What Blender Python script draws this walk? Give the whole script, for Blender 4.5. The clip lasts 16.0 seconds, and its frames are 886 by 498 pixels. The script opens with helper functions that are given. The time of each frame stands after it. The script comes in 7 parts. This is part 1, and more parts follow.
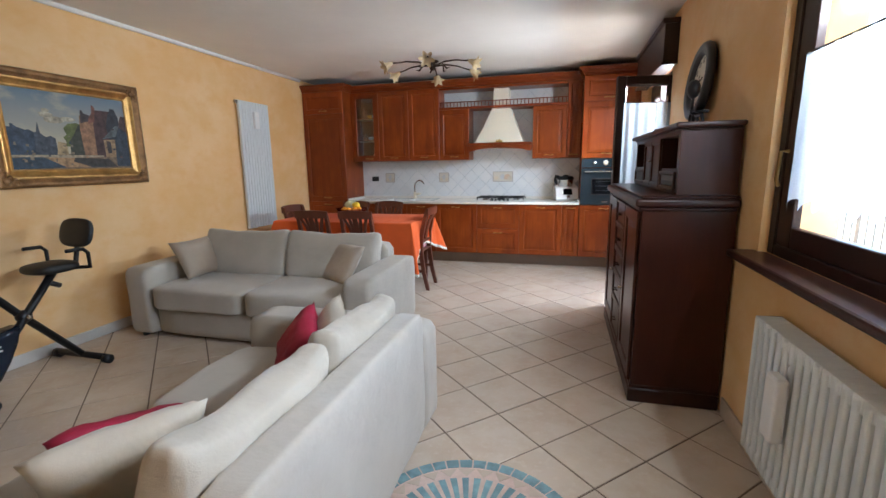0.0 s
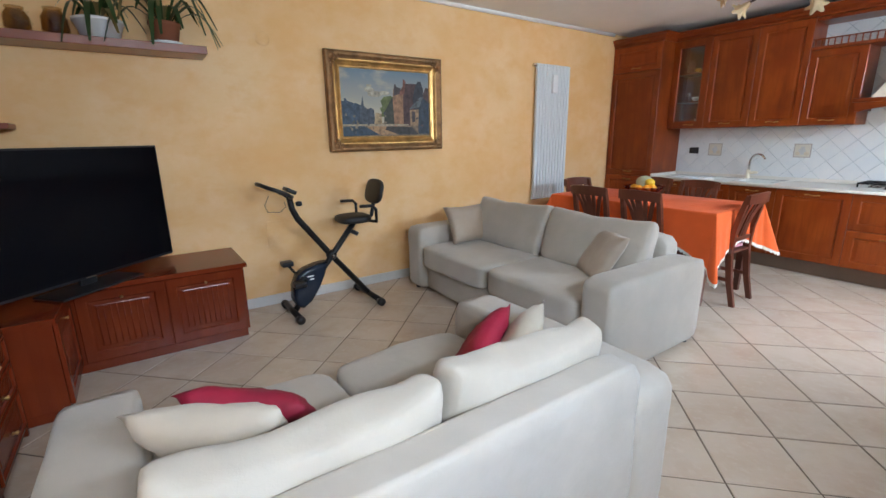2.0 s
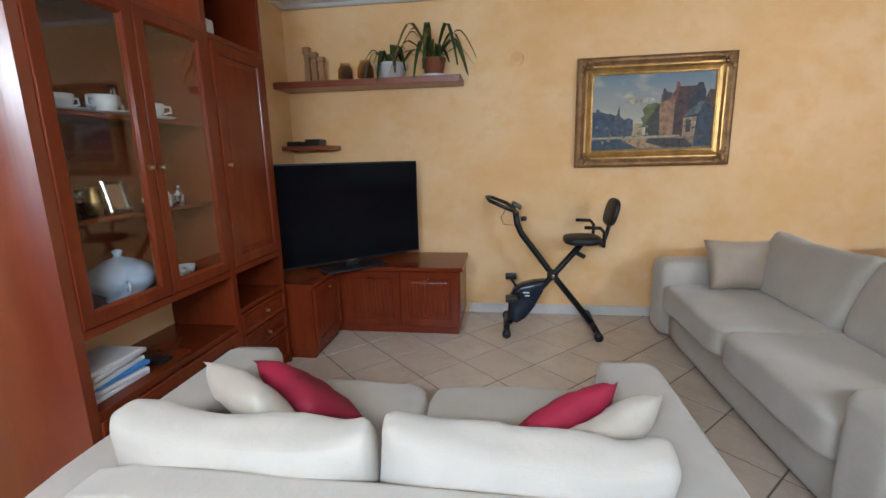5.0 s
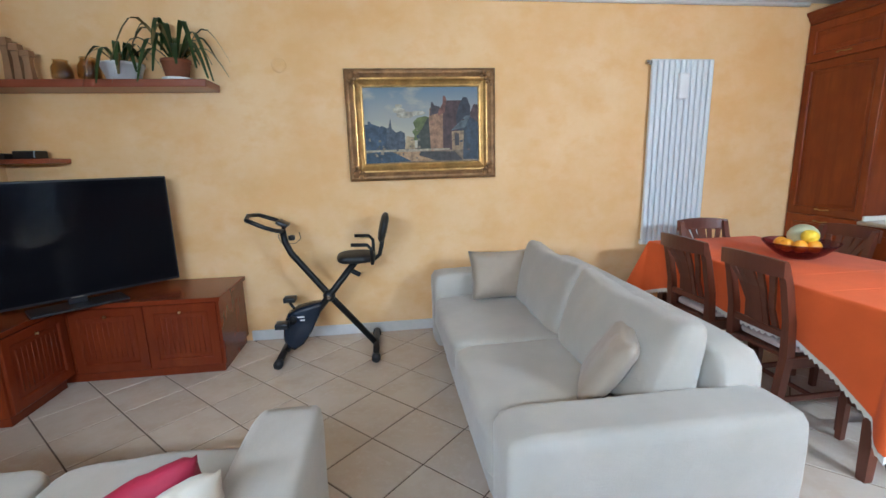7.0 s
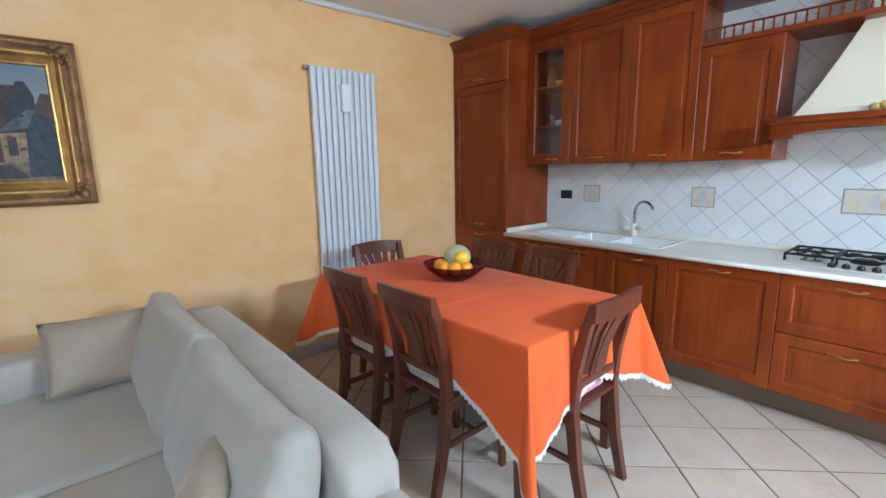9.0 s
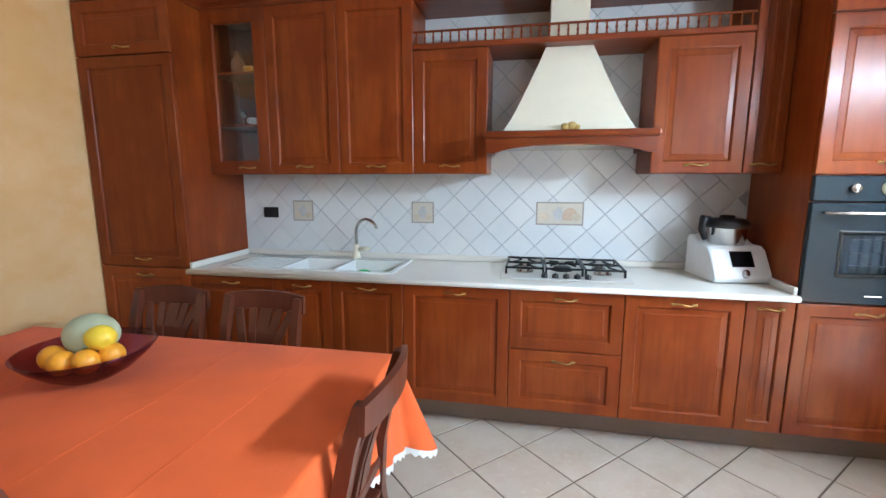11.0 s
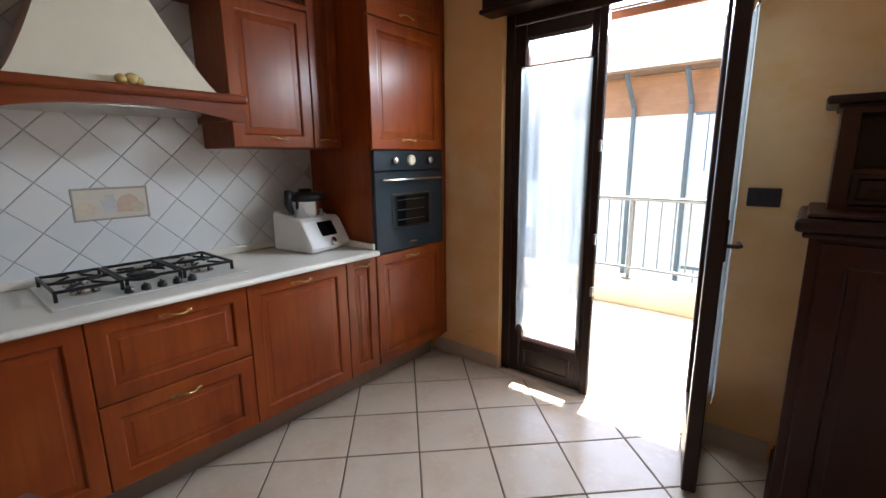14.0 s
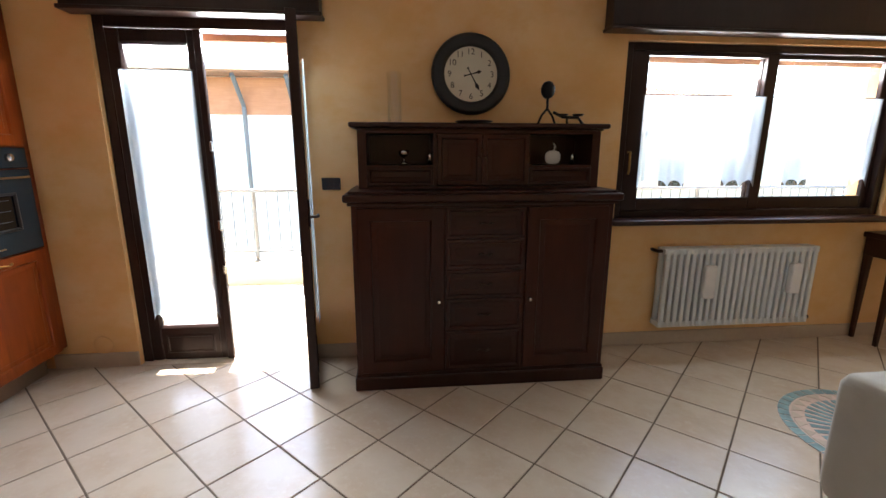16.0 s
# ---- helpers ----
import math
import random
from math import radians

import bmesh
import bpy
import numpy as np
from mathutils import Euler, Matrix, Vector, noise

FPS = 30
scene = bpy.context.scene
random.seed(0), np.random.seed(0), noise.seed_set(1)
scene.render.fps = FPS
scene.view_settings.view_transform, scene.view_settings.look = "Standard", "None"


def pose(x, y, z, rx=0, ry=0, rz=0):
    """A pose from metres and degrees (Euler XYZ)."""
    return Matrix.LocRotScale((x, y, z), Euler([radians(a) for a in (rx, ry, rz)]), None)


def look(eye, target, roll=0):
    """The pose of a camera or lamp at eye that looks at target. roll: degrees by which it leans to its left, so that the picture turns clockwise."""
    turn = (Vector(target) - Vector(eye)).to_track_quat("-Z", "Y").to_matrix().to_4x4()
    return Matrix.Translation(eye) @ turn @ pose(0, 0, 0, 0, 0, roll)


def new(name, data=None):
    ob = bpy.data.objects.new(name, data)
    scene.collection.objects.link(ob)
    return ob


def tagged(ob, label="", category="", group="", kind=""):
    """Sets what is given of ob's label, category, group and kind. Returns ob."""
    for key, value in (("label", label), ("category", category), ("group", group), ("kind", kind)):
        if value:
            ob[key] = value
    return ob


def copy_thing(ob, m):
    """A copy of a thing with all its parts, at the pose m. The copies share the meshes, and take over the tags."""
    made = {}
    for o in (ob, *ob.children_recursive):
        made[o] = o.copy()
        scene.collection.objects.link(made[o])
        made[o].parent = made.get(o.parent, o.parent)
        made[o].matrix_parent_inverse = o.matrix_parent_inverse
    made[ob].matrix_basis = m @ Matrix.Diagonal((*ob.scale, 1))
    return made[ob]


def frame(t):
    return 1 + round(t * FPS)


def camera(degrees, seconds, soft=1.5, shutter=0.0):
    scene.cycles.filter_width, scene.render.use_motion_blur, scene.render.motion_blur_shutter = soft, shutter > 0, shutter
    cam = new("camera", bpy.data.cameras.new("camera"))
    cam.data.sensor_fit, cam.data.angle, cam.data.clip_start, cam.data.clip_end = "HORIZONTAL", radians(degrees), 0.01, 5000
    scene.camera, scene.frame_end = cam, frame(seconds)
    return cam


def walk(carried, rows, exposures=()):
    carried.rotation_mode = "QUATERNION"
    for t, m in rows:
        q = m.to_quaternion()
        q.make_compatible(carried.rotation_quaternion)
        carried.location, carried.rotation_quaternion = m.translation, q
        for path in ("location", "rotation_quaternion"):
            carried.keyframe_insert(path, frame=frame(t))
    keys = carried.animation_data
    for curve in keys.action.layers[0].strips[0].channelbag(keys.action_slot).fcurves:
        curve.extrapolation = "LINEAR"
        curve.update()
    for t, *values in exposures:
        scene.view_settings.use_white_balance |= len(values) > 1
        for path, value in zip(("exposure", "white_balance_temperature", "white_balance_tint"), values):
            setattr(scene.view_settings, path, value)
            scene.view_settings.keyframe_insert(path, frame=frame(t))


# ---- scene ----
cam = camera(90.2, 16.0)
METRES, EYE, TILT, LEAN, TURN = 5.6, 1.40, 0.0, 0.0, 13.8
PATH = [
    (0, (0.148, 0.307, 1.384), (-0.363, 2.204, 1.011), -0.9),
    (0.5, (0.07, 0.524, 1.429), (-0.522, 2.386, 1.003), -0.8),
    (1, (0.114, 0.669, 1.425), (-0.877, 2.344, 0.966), -1.3),
    (1.5, (0.186, 0.871, 1.383), (-1.189, 2.243, 0.906), -2.0),
    (2, (0.199, 1.034, 1.377), (-1.402, 2.129, 0.889), -0.7),
    (2.5, (0.224, 1.19, 1.379), (-1.59, 1.875, 0.889), -2.6),
    (3, (0.283, 1.354, 1.372), (-1.643, 1.592, 0.888), -2.7),
    (3.5, (0.24, 1.472, 1.368), (-1.703, 1.437, 0.895), -2.6),
    (6, (0.169, 2.267, 1.393), (-1.769, 1.98, 0.99), -1.1),
    (6.5, (0.078, 2.496, 1.404), (-1.881, 2.456, 1.004), -1.7),
    (7, (-0.009, 2.711, 1.412), (-1.954, 2.959, 1.019), -1.4),
    (7.5, (-0.161, 2.903, 1.415), (-2.005, 3.573, 1.026), -0.8),
    (8, (-0.297, 3.059, 1.417), (-2.022, 4.0, 1.046), -0.9),
    (8.5, (-0.377, 3.25, 1.42), (-2.012, 4.341, 1.05), -0.8),
    (9, (-0.433, 3.424, 1.429), (-1.916, 4.717, 1.072), -0.9),
    (9.5, (-0.588, 3.541, 1.431), (-1.768, 5.119, 1.089), -0.5),
    (12, (-0.947, 4.358, 1.42), (-0.858, 6.331, 1.106), 0.4),
    (12.5, (-0.961, 4.498, 1.403), (-0.53, 6.427, 1.096), 0.5),
    (13, (-1.031, 4.572, 1.399), (-0.051, 6.284, 1.066), -0.1),
    (13.5, (-1.121, 4.536, 1.387), (0.197, 5.996, 1.025), 0.1),
    (14, (-1.291, 4.44, 1.393), (0.211, 5.697, 0.991), -0.6),
    (14.5, (-1.456, 4.417, 1.399), (0.279, 5.317, 0.972), 0.1),
    (15, (-1.595, 4.361, 1.41), (0.317, 4.748, 0.97), 1.3),
    (15.5, (-1.736, 4.25, 1.403), (0.214, 4.341, 0.971), 0.6),
    (16, (-1.904, 4.164, 1.423), (0.039, 3.97, 0.991), 0.1),
]
walk(cam, [(t, look(eye, target, roll)) for t, eye, target, roll in PATH], [(0, 3.85, 6100, 10), (1, 4.05, 6050, 9), (3.5, 4.1, 6000, 9), (6, 4.2, 5850, 9), (7, 4.35, 5600, 6), (8, 4.25, 5450, 5), (9.5, 4.2, 5500, 4), (12, 4.25, 5650, 3), (12.5, 4.1, 5650, 3), (13, 3.3, 5850, 6), (13.5, 2.8, 6050, 8), (14, 3.1, 6350, 10), (14.5, 3.65, 6600, 10), (16, 3.6, 6600, 10)])

# ---- light ----
world = bpy.data.worlds.new("sky")
scene.world = world
world.use_nodes = True
wn = world.node_tree.nodes
sky = wn.new("ShaderNodeTexSky")
sky.sky_type, sky.sun_disc = "NISHITA", False
SUN_ELEV, SUN_AZ = 62.0, 8.0
sky.sun_elevation, sky.sun_rotation = radians(SUN_ELEV), radians(90 - SUN_AZ)
world.node_tree.links.new(sky.outputs[0], wn["Background"].inputs[0])
wn["Background"].inputs[1].default_value = 0.13
sun = new("sun", bpy.data.lights.new("sun", "SUN"))
sun.data.energy, sun.data.angle, sun.data.color = 4.0, radians(0.5), (1.0, 0.95, 0.88)
ce, se = math.cos(radians(SUN_ELEV)), math.sin(radians(SUN_ELEV))
sun.matrix_world = look((12 * ce * math.cos(radians(SUN_AZ)), 4 + 12 * ce * math.sin(radians(SUN_AZ)), 12 * se), (0, 4, 0))

for nm, y, z, w, h, watts in (("window_daylight", 1.60, 1.99, 1.90, 0.10, 4.4), ("door_daylight", 5.35, 2.075, 1.04, 0.10, 7.4)):
    lamp_ = new(nm, bpy.data.lights.new(nm, "AREA"))
    lamp_.data.shape, lamp_.data.size, lamp_.data.size_y, lamp_.data.energy, lamp_.data.color = "RECTANGLE", w, h, watts, (0.84, 0.93, 1.0)
    lamp_.matrix_world = Matrix.Translation((1.19, y, z)) @ Matrix.Rotation(radians(90), 4, "Z") @ Matrix.Rotation(radians(76), 4, "X")

# ---- node materials ----
def nodes_of(name):
    m = bpy.data.materials.new(name)
    m.use_nodes = True
    return m, m.node_tree.nodes, m.node_tree.links, m.node_tree.nodes["Principled BSDF"]


def blend_node(n, l, fac, a, b, mode="MIX"):
    x = n.new("ShaderNodeMix")
    x.data_type, x.blend_type = "RGBA", mode
    for sock, v in ((x.inputs[0], fac), (x.inputs[6], a), (x.inputs[7], b)):
        if isinstance(v, (int, float)):
            sock.default_value = v
        elif isinstance(v, tuple):
            sock.default_value = (*v, 1)
        else:
            l.new(v, sock)
    return x.outputs[2]


def noise_of(n, l, scale, detail=3.0, stretch=(1, 1, 1), rough=0.55, shift=True):
    co, mp, tx = n.new("ShaderNodeTexCoord"), n.new("ShaderNodeMapping"), n.new("ShaderNodeTexNoise")
    mp.inputs["Scale"].default_value = stretch
    if shift:
        oi, mu = n.new("ShaderNodeObjectInfo"), n.new("ShaderNodeMath")
        mu.operation = "MULTIPLY"
        mu.inputs[1].default_value = 17.0
        l.new(oi.outputs["Random"], mu.inputs[0])
        l.new(mu.outputs[0], mp.inputs["Location"])
    l.new(co.outputs["Object"], mp.inputs["Vector"])
    l.new(mp.outputs[0], tx.inputs["Vector"])
    tx.inputs["Scale"].default_value, tx.inputs["Detail"].default_value, tx.inputs["Roughness"].default_value = scale, detail, rough
    return tx.outputs["Fac"]


def ramp(n, l, src, lo, hi):
    r = n.new("ShaderNodeMapRange")
    r.inputs["From Min"].default_value, r.inputs["From Max"].default_value = lo, hi
    l.new(src, r.inputs["Value"])
    return r.outputs[0]


def bump(n, l, bsdf, src, strength, dist):
    b = n.new("ShaderNodeBump")
    b.inputs["Strength"].default_value, b.inputs["Distance"].default_value = strength, dist
    l.new(src, b.inputs["Height"])
    l.new(b.outputs[0], bsdf.inputs["Normal"])


def plain(name, col, rough=0.5, metal=0.0, scale=30.0, vary=0.12, relief=0.1, big=2.5, coat=0.0, dist=0.002):
    """A surface of one main colour with stains at two scales and fine relief."""
    m, n, l, p = nodes_of(name)
    dark = tuple(c * (1 - vary) for c in col)
    light = tuple(min(1, c * (1 + vary)) for c in col)
    c1 = blend_node(n, l, ramp(n, l, noise_of(n, l, big), 0.3, 0.7), dark, light)
    fine = noise_of(n, l, scale, 5)
    c2 = blend_node(n, l, ramp(n, l, fine, 0.35, 0.75), c1, dark)
    l.new(blend_node(n, l, 0.5, c1, c2), p.inputs["Base Color"])
    p.inputs["Roughness"].default_value, p.inputs["Metallic"].default_value = rough, metal
    p.inputs["Coat Weight"].default_value = coat
    if relief:
        bump(n, l, p, fine, relief, dist)
    return m


def wood(name, dark, mid, light, axis="z", rough=0.32, coat=0.25):
    """Stained wood: long grain, boards a little different from each other."""
    m, n, l, p = nodes_of(name)
    st = {"x": (0.06, 1, 1), "y": (1, 0.06, 1), "z": (1, 1, 0.06)}[axis]
    st2 = {"x": (0.25, 1, 1), "y": (1, 0.25, 1), "z": (1, 1, 0.25)}[axis]
    g = noise_of(n, l, 38, 3, st)
    w = noise_of(n, l, 9, 4, st2)
    big = noise_of(n, l, 4, 2)
    c = blend_node(n, l, ramp(n, l, w, 0.3, 0.7), mid, light)
    half = n.new("ShaderNodeMath")
    half.operation = "MULTIPLY"
    half.inputs[1].default_value = 0.45
    l.new(ramp(n, l, g, 0.45, 0.8), half.inputs[0])
    c = blend_node(n, l, half.outputs[0], c, dark)
    c = blend_node(n, l, ramp(n, l, noise_of(n, l, 2.2, 3), 0.55, 0.85), c, dark)
    c = blend_node(n, l, ramp(n, l, big, 0.35, 0.8), c, mid)
    oi = n.new("ShaderNodeObjectInfo")
    r = n.new("ShaderNodeMapRange")
    r.inputs["To Min"].default_value, r.inputs["To Max"].default_value = 0.86, 1.1
    l.new(oi.outputs["Random"], r.inputs["Value"])
    hsv = n.new("ShaderNodeHueSaturation")
    l.new(c, hsv.inputs["Color"])
    l.new(r.outputs[0], hsv.inputs["Value"])
    l.new(hsv.outputs[0], p.inputs["Base Color"])
    l.new(ramp_to(n, l, g, rough - 0.01, rough + 0.03), p.inputs["Roughness"])
    p.inputs["Coat Weight"].default_value, p.inputs["Coat Roughness"].default_value = coat, 0.2
    return m


def ramp_to(n, l, src, a, b):
    r = n.new("ShaderNodeMapRange")
    r.inputs["To Min"].default_value, r.inputs["To Max"].default_value = a, b
    l.new(src, r.inputs["Value"])
    return r.outputs[0]


def stucco_mat(name, a, b, c):
    """Sponged lime paint in clouds of two or three tones."""
    m, n, l, p = nodes_of(name)
    c1 = blend_node(n, l, ramp(n, l, noise_of(n, l, 1.6, 6, (1, 1, 1.3), 0.62, False), 0.36, 0.66), a, b)
    c2 = blend_node(n, l, ramp(n, l, noise_of(n, l, 4.0, 7, (1, 1, 1.6), 0.62, False), 0.5, 0.85), c1, c)
    fine = noise_of(n, l, 55, 6, shift=False)
    l.new(blend_node(n, l, ramp_to(n, l, fine, 0.0, 0.16), c2, a), p.inputs["Base Color"])
    p.inputs["Roughness"].default_value = 0.62
    bump(n, l, p, noise_of(n, l, 14, 8, shift=False), 0.12, 0.005)
    return m


def fabric(name, col, scale=420.0, vary=0.1, sheen=0.25, rough=0.9):
    m, n, l, p = nodes_of(name)
    dark, light = tuple(c * (1 - vary) for c in col), tuple(min(1, c * (1 + vary)) for c in col)
    c1 = blend_node(n, l, ramp(n, l, noise_of(n, l, 5, 4), 0.3, 0.7), dark, light)
    weave = noise_of(n, l, scale, 2)
    l.new(blend_node(n, l, ramp_to(n, l, weave, 0.0, 0.35), c1, dark), p.inputs["Base Color"])
    p.inputs["Roughness"].default_value, p.inputs["Sheen Weight"].default_value = rough, sheen
    both = n.new("ShaderNodeMath")
    both.operation = "MULTIPLY_ADD"
    both.inputs[1].default_value = 9.0
    l.new(noise_of(n, l, 8, 5, (1, 0.55, 1.2), 0.6), both.inputs[0])
    l.new(weave, both.inputs[2])
    bump(n, l, p, both.outputs[0], 0.32, 0.0026)
    return m


def tile_mat(name, a, b, c, rough=0.22, speck=28.0):
    """Glazed ceramic, each piece a little different."""
    m, n, l, p = nodes_of(name)
    oi = n.new("ShaderNodeObjectInfo")
    c0 = blend_node(n, l, oi.outputs["Random"], a, b)
    c1 = blend_node(n, l, ramp(n, l, noise_of(n, l, 5.5, 5), 0.42, 0.72), c0, c)
    c2 = blend_node(n, l, ramp(n, l, noise_of(n, l, speck, 6), 0.52, 0.8), c1, b)
    l.new(c2, p.inputs["Base Color"])
    l.new(ramp_to(n, l, noise_of(n, l, 12, 4), rough - 0.05, rough + 0.14), p.inputs["Roughness"])
    bump(n, l, p, noise_of(n, l, 9, 3), 0.06, 0.003)
    return m


def pane_mat(name, tint=(1, 1, 1), rough=0.0, gloss=(0.9, 0.9, 0.9)):
    m, n, l, p = nodes_of(name)
    n.remove(p)
    t, g, f, x = n.new("ShaderNodeBsdfTransparent"), n.new("ShaderNodeBsdfGlossy"), n.new("ShaderNodeLayerWeight"), n.new("ShaderNodeMixShader")
    t.inputs[0].default_value, g.inputs["Color"].default_value, g.inputs["Roughness"].default_value = (*tint, 1), (*gloss, 1), rough
    f.inputs[0].default_value = 0.5
    pw, sc_ = n.new("ShaderNodeMath"), n.new("ShaderNodeMath")
    pw.operation, sc_.operation = "POWER", "MULTIPLY_ADD"
    pw.inputs[1].default_value, sc_.inputs[1].default_value, sc_.inputs[2].default_value = 4.0, 0.7, 0.05
    l.new(pw.outputs[0], sc_.inputs[0])
    for a, b in ((f.outputs["Facing"], pw.inputs[0]), (sc_.outputs[0], x.inputs[0]), (t.outputs[0], x.inputs[1]), (g.outputs[0], x.inputs[2]), (x.outputs[0], n["Material Output"].inputs[0])):
        l.new(a, b)
    return m


def sheer_mat(name, col, clear):
    m, n, l, p = nodes_of(name)
    n.remove(p)
    d, tl, tp = n.new("ShaderNodeBsdfDiffuse"), n.new("ShaderNodeBsdfTranslucent"), n.new("ShaderNodeBsdfTransparent")
    a, b = n.new("ShaderNodeMixShader"), n.new("ShaderNodeMixShader")
    d.inputs[0].default_value = tl.inputs[0].default_value = (*col, 1)
    a.inputs[0].default_value = 0.6
    weave = noise_of(n, l, 260, 2, shift=False)
    l.new(ramp_to(n, l, weave, clear - 0.12, clear + 0.12), b.inputs[0])
    for s, t in ((d.outputs[0], a.inputs[1]), (tl.outputs[0], a.inputs[2]), (a.outputs[0], b.inputs[1]), (tp.outputs[0], b.inputs[2]), (b.outputs[0], n["Material Output"].inputs[0])):
        l.new(s, t)
    return m


STUCCO = stucco_mat("apricot stucco", (0.77, 0.46, 0.185), (0.83, 0.57, 0.305), (0.75, 0.405, 0.14))
CEILING = plain("ceiling paint", (0.82, 0.82, 0.80), 0.8, vary=0.03, relief=0.05)
WHITEWALL = plain("white plaster", (0.75, 0.74, 0.71), 0.75, vary=0.05)
FLOORTILE = tile_mat("floor tile", (0.56, 0.47, 0.38), (0.61, 0.52, 0.42), (0.53, 0.42, 0.32), 0.17)
GROUT = plain("floor grout", (0.14, 0.10, 0.072), 0.9)
SKIRT_GREY = plain("grey skirting tile", (0.62, 0.60, 0.57), 0.4)
SKIRT_BEIGE = plain("beige skirting tile", (0.50, 0.40, 0.31), 0.35)
CHERRY = wood("cherry wood", (0.075, 0.010, 0.003), (0.205, 0.0335, 0.0048), (0.305, 0.068, 0.010), "z", 0.30, 0.05)
CHERRY_X = wood("cherry wood rail", (0.062, 0.008, 0.0025), (0.165, 0.0255, 0.0042), (0.25, 0.054, 0.009), "x", 0.30, 0.1)
UNITWOOD = wood("red cherry wood", (0.105, 0.014, 0.004), (0.150, 0.022, 0.006), (0.20, 0.034, 0.009), "z", 0.24, 0.12)
UNITWOOD_X = wood("red cherry wood rail", (0.105, 0.014, 0.004), (0.150, 0.022, 0.006), (0.20, 0.034, 0.009), "x", 0.24, 0.12)
ENDWOOD = wood("varnished cherry wood", (0.105, 0.014, 0.004), (0.150, 0.022, 0.006), (0.20, 0.034, 0.009), "z", 0.3, 0.9)
ENDWOOD.node_tree.nodes["Principled BSDF"].inputs["Coat Roughness"].default_value = 0.27
SHELFWOOD = wood("shelf wood", (0.14, 0.03, 0.014), (0.22, 0.052, 0.024), (0.28, 0.075, 0.035), "y")
DARKWOOD = wood("dark mahogany", (0.017, 0.0042, 0.0025), (0.035, 0.008, 0.004), (0.056, 0.014, 0.007), "z", 0.3, 0.06)
DARKWOOD_Y = wood("dark mahogany top", (0.014, 0.004, 0.003), (0.028, 0.007, 0.004), (0.046, 0.011, 0.006), "y", 0.36, 0.12)
FRAMEWOOD = wood("dark brown window wood", (0.011, 0.004, 0.003), (0.021, 0.008, 0.006), (0.032, 0.012, 0.008), "z", 0.4, 0.05)
CHAIRWOOD = wood("walnut", (0.05, 0.012, 0.006), (0.105, 0.026, 0.013), (0.155, 0.044, 0.020), "z", 0.35, 0.2)
BEECH = wood("pale leg wood", (0.28, 0.16, 0.07), (0.36, 0.21, 0.10), (0.42, 0.26, 0.13), "z", 0.5, 0.0)
SOFA = fabric("greige sofa cloth", (0.43, 0.39, 0.33), vary=0.08)
SOFABACK = fabric("pale back cushion cloth", (0.47, 0.425, 0.35), vary=0.08)
CREAM = fabric("cream satin", (0.52, 0.46, 0.37), vary=0.08, rough=0.6)
TAUPE = fabric("taupe satin", (0.38, 0.30, 0.225), vary=0.1, rough=0.55)
BURGUNDY = fabric("burgundy velvet", (0.29, 0.008, 0.034), vary=0.3, sheen=0.0, rough=0.7)
ORANGE = fabric("orange tablecloth", (0.74, 0.118, 0.019), 500, 0.08, 0.05)
LACE = fabric("white lace", (0.75, 0.72, 0.66), 300, 0.1)
PINKCLOTH = fabric("pink checked pad", (0.70, 0.30, 0.36), 60, 0.4)
PADCLOTH = fabric("pale seat pad", (0.62, 0.52, 0.48), 90, 0.3)
COUNTER = plain("cream laminate", (0.74, 0.71, 0.65), 0.3, scale=220, vary=0.07, relief=0.03)
SPLASH = tile_mat("white glazed tile", (0.74, 0.76, 0.77), (0.70, 0.73, 0.75), (0.76, 0.77, 0.77), 0.14, 8)
SPLASHGROUT = plain("grey joint", (0.42, 0.47, 0.52), 0.9)
CREAMHOOD = plain("cream hood enamel", (0.78, 0.73, 0.60), 0.35, vary=0.04, relief=0.03)
BRASS = plain("aged brass", (0.50, 0.33, 0.12), 0.32, 1.0, vary=0.2)
CHROME = plain("steel", (0.62, 0.61, 0.59), 0.2, 1.0, vary=0.05, relief=0.02)
IRON = plain("black iron", (0.012, 0.012, 0.013), 0.42, 0.4)
BRONZE = plain("dark bronze iron", (0.045, 0.028, 0.02), 0.45, 0.7)
BLACKPLASTIC = plain("black plastic", (0.012, 0.013, 0.016), 0.35, vary=0.2, relief=0.05)
NAVYPLASTIC = plain("navy housing", (0.010, 0.017, 0.032), 0.22, vary=0.15, relief=0.02)
LEATHER = plain("black leatherette", (0.012, 0.012, 0.013), 0.5, scale=160, relief=0.3)
OVENBLUE = plain("blue grey oven enamel", (0.022, 0.035, 0.046), 0.25, vary=0.08, relief=0.02)
BLACKGLASS = plain("black glass", (0.006, 0.007, 0.009), 0.05, vary=0.05, relief=0.0)
SCREEN = plain("dark screen", (0.005, 0.005, 0.007), 0.09, vary=0.05, relief=0.0)
SCREEN.node_tree.nodes["Principled BSDF"].inputs["Specular IOR Level"].default_value = 0.10
BLACKGLASS.node_tree.nodes["Principled BSDF"].inputs["Specular IOR Level"].default_value = 0.45
for soft in (OVENBLUE, CHERRY, CHERRY_X, UNITWOOD, UNITWOOD_X, DARKWOOD, DARKWOOD_Y, FRAMEWOOD):
    soft.node_tree.nodes["Principled BSDF"].inputs["Specular IOR Level"].default_value = 0.28
WHITEPLASTIC = plain("white plastic", (0.78, 0.78, 0.78), 0.3, vary=0.03, relief=0.02)
HOBSTEEL = plain("brushed hob steel", (0.72, 0.71, 0.68), 0.42, 0.35, vary=0.04, relief=0.02)
# White enamel, with the bluish cast of the daylight put into its colour.
RADWHITE = plain("daylight-tinted white radiator enamel", (0.68, 0.72, 0.74), 0.35, vary=0.02, relief=0.0)
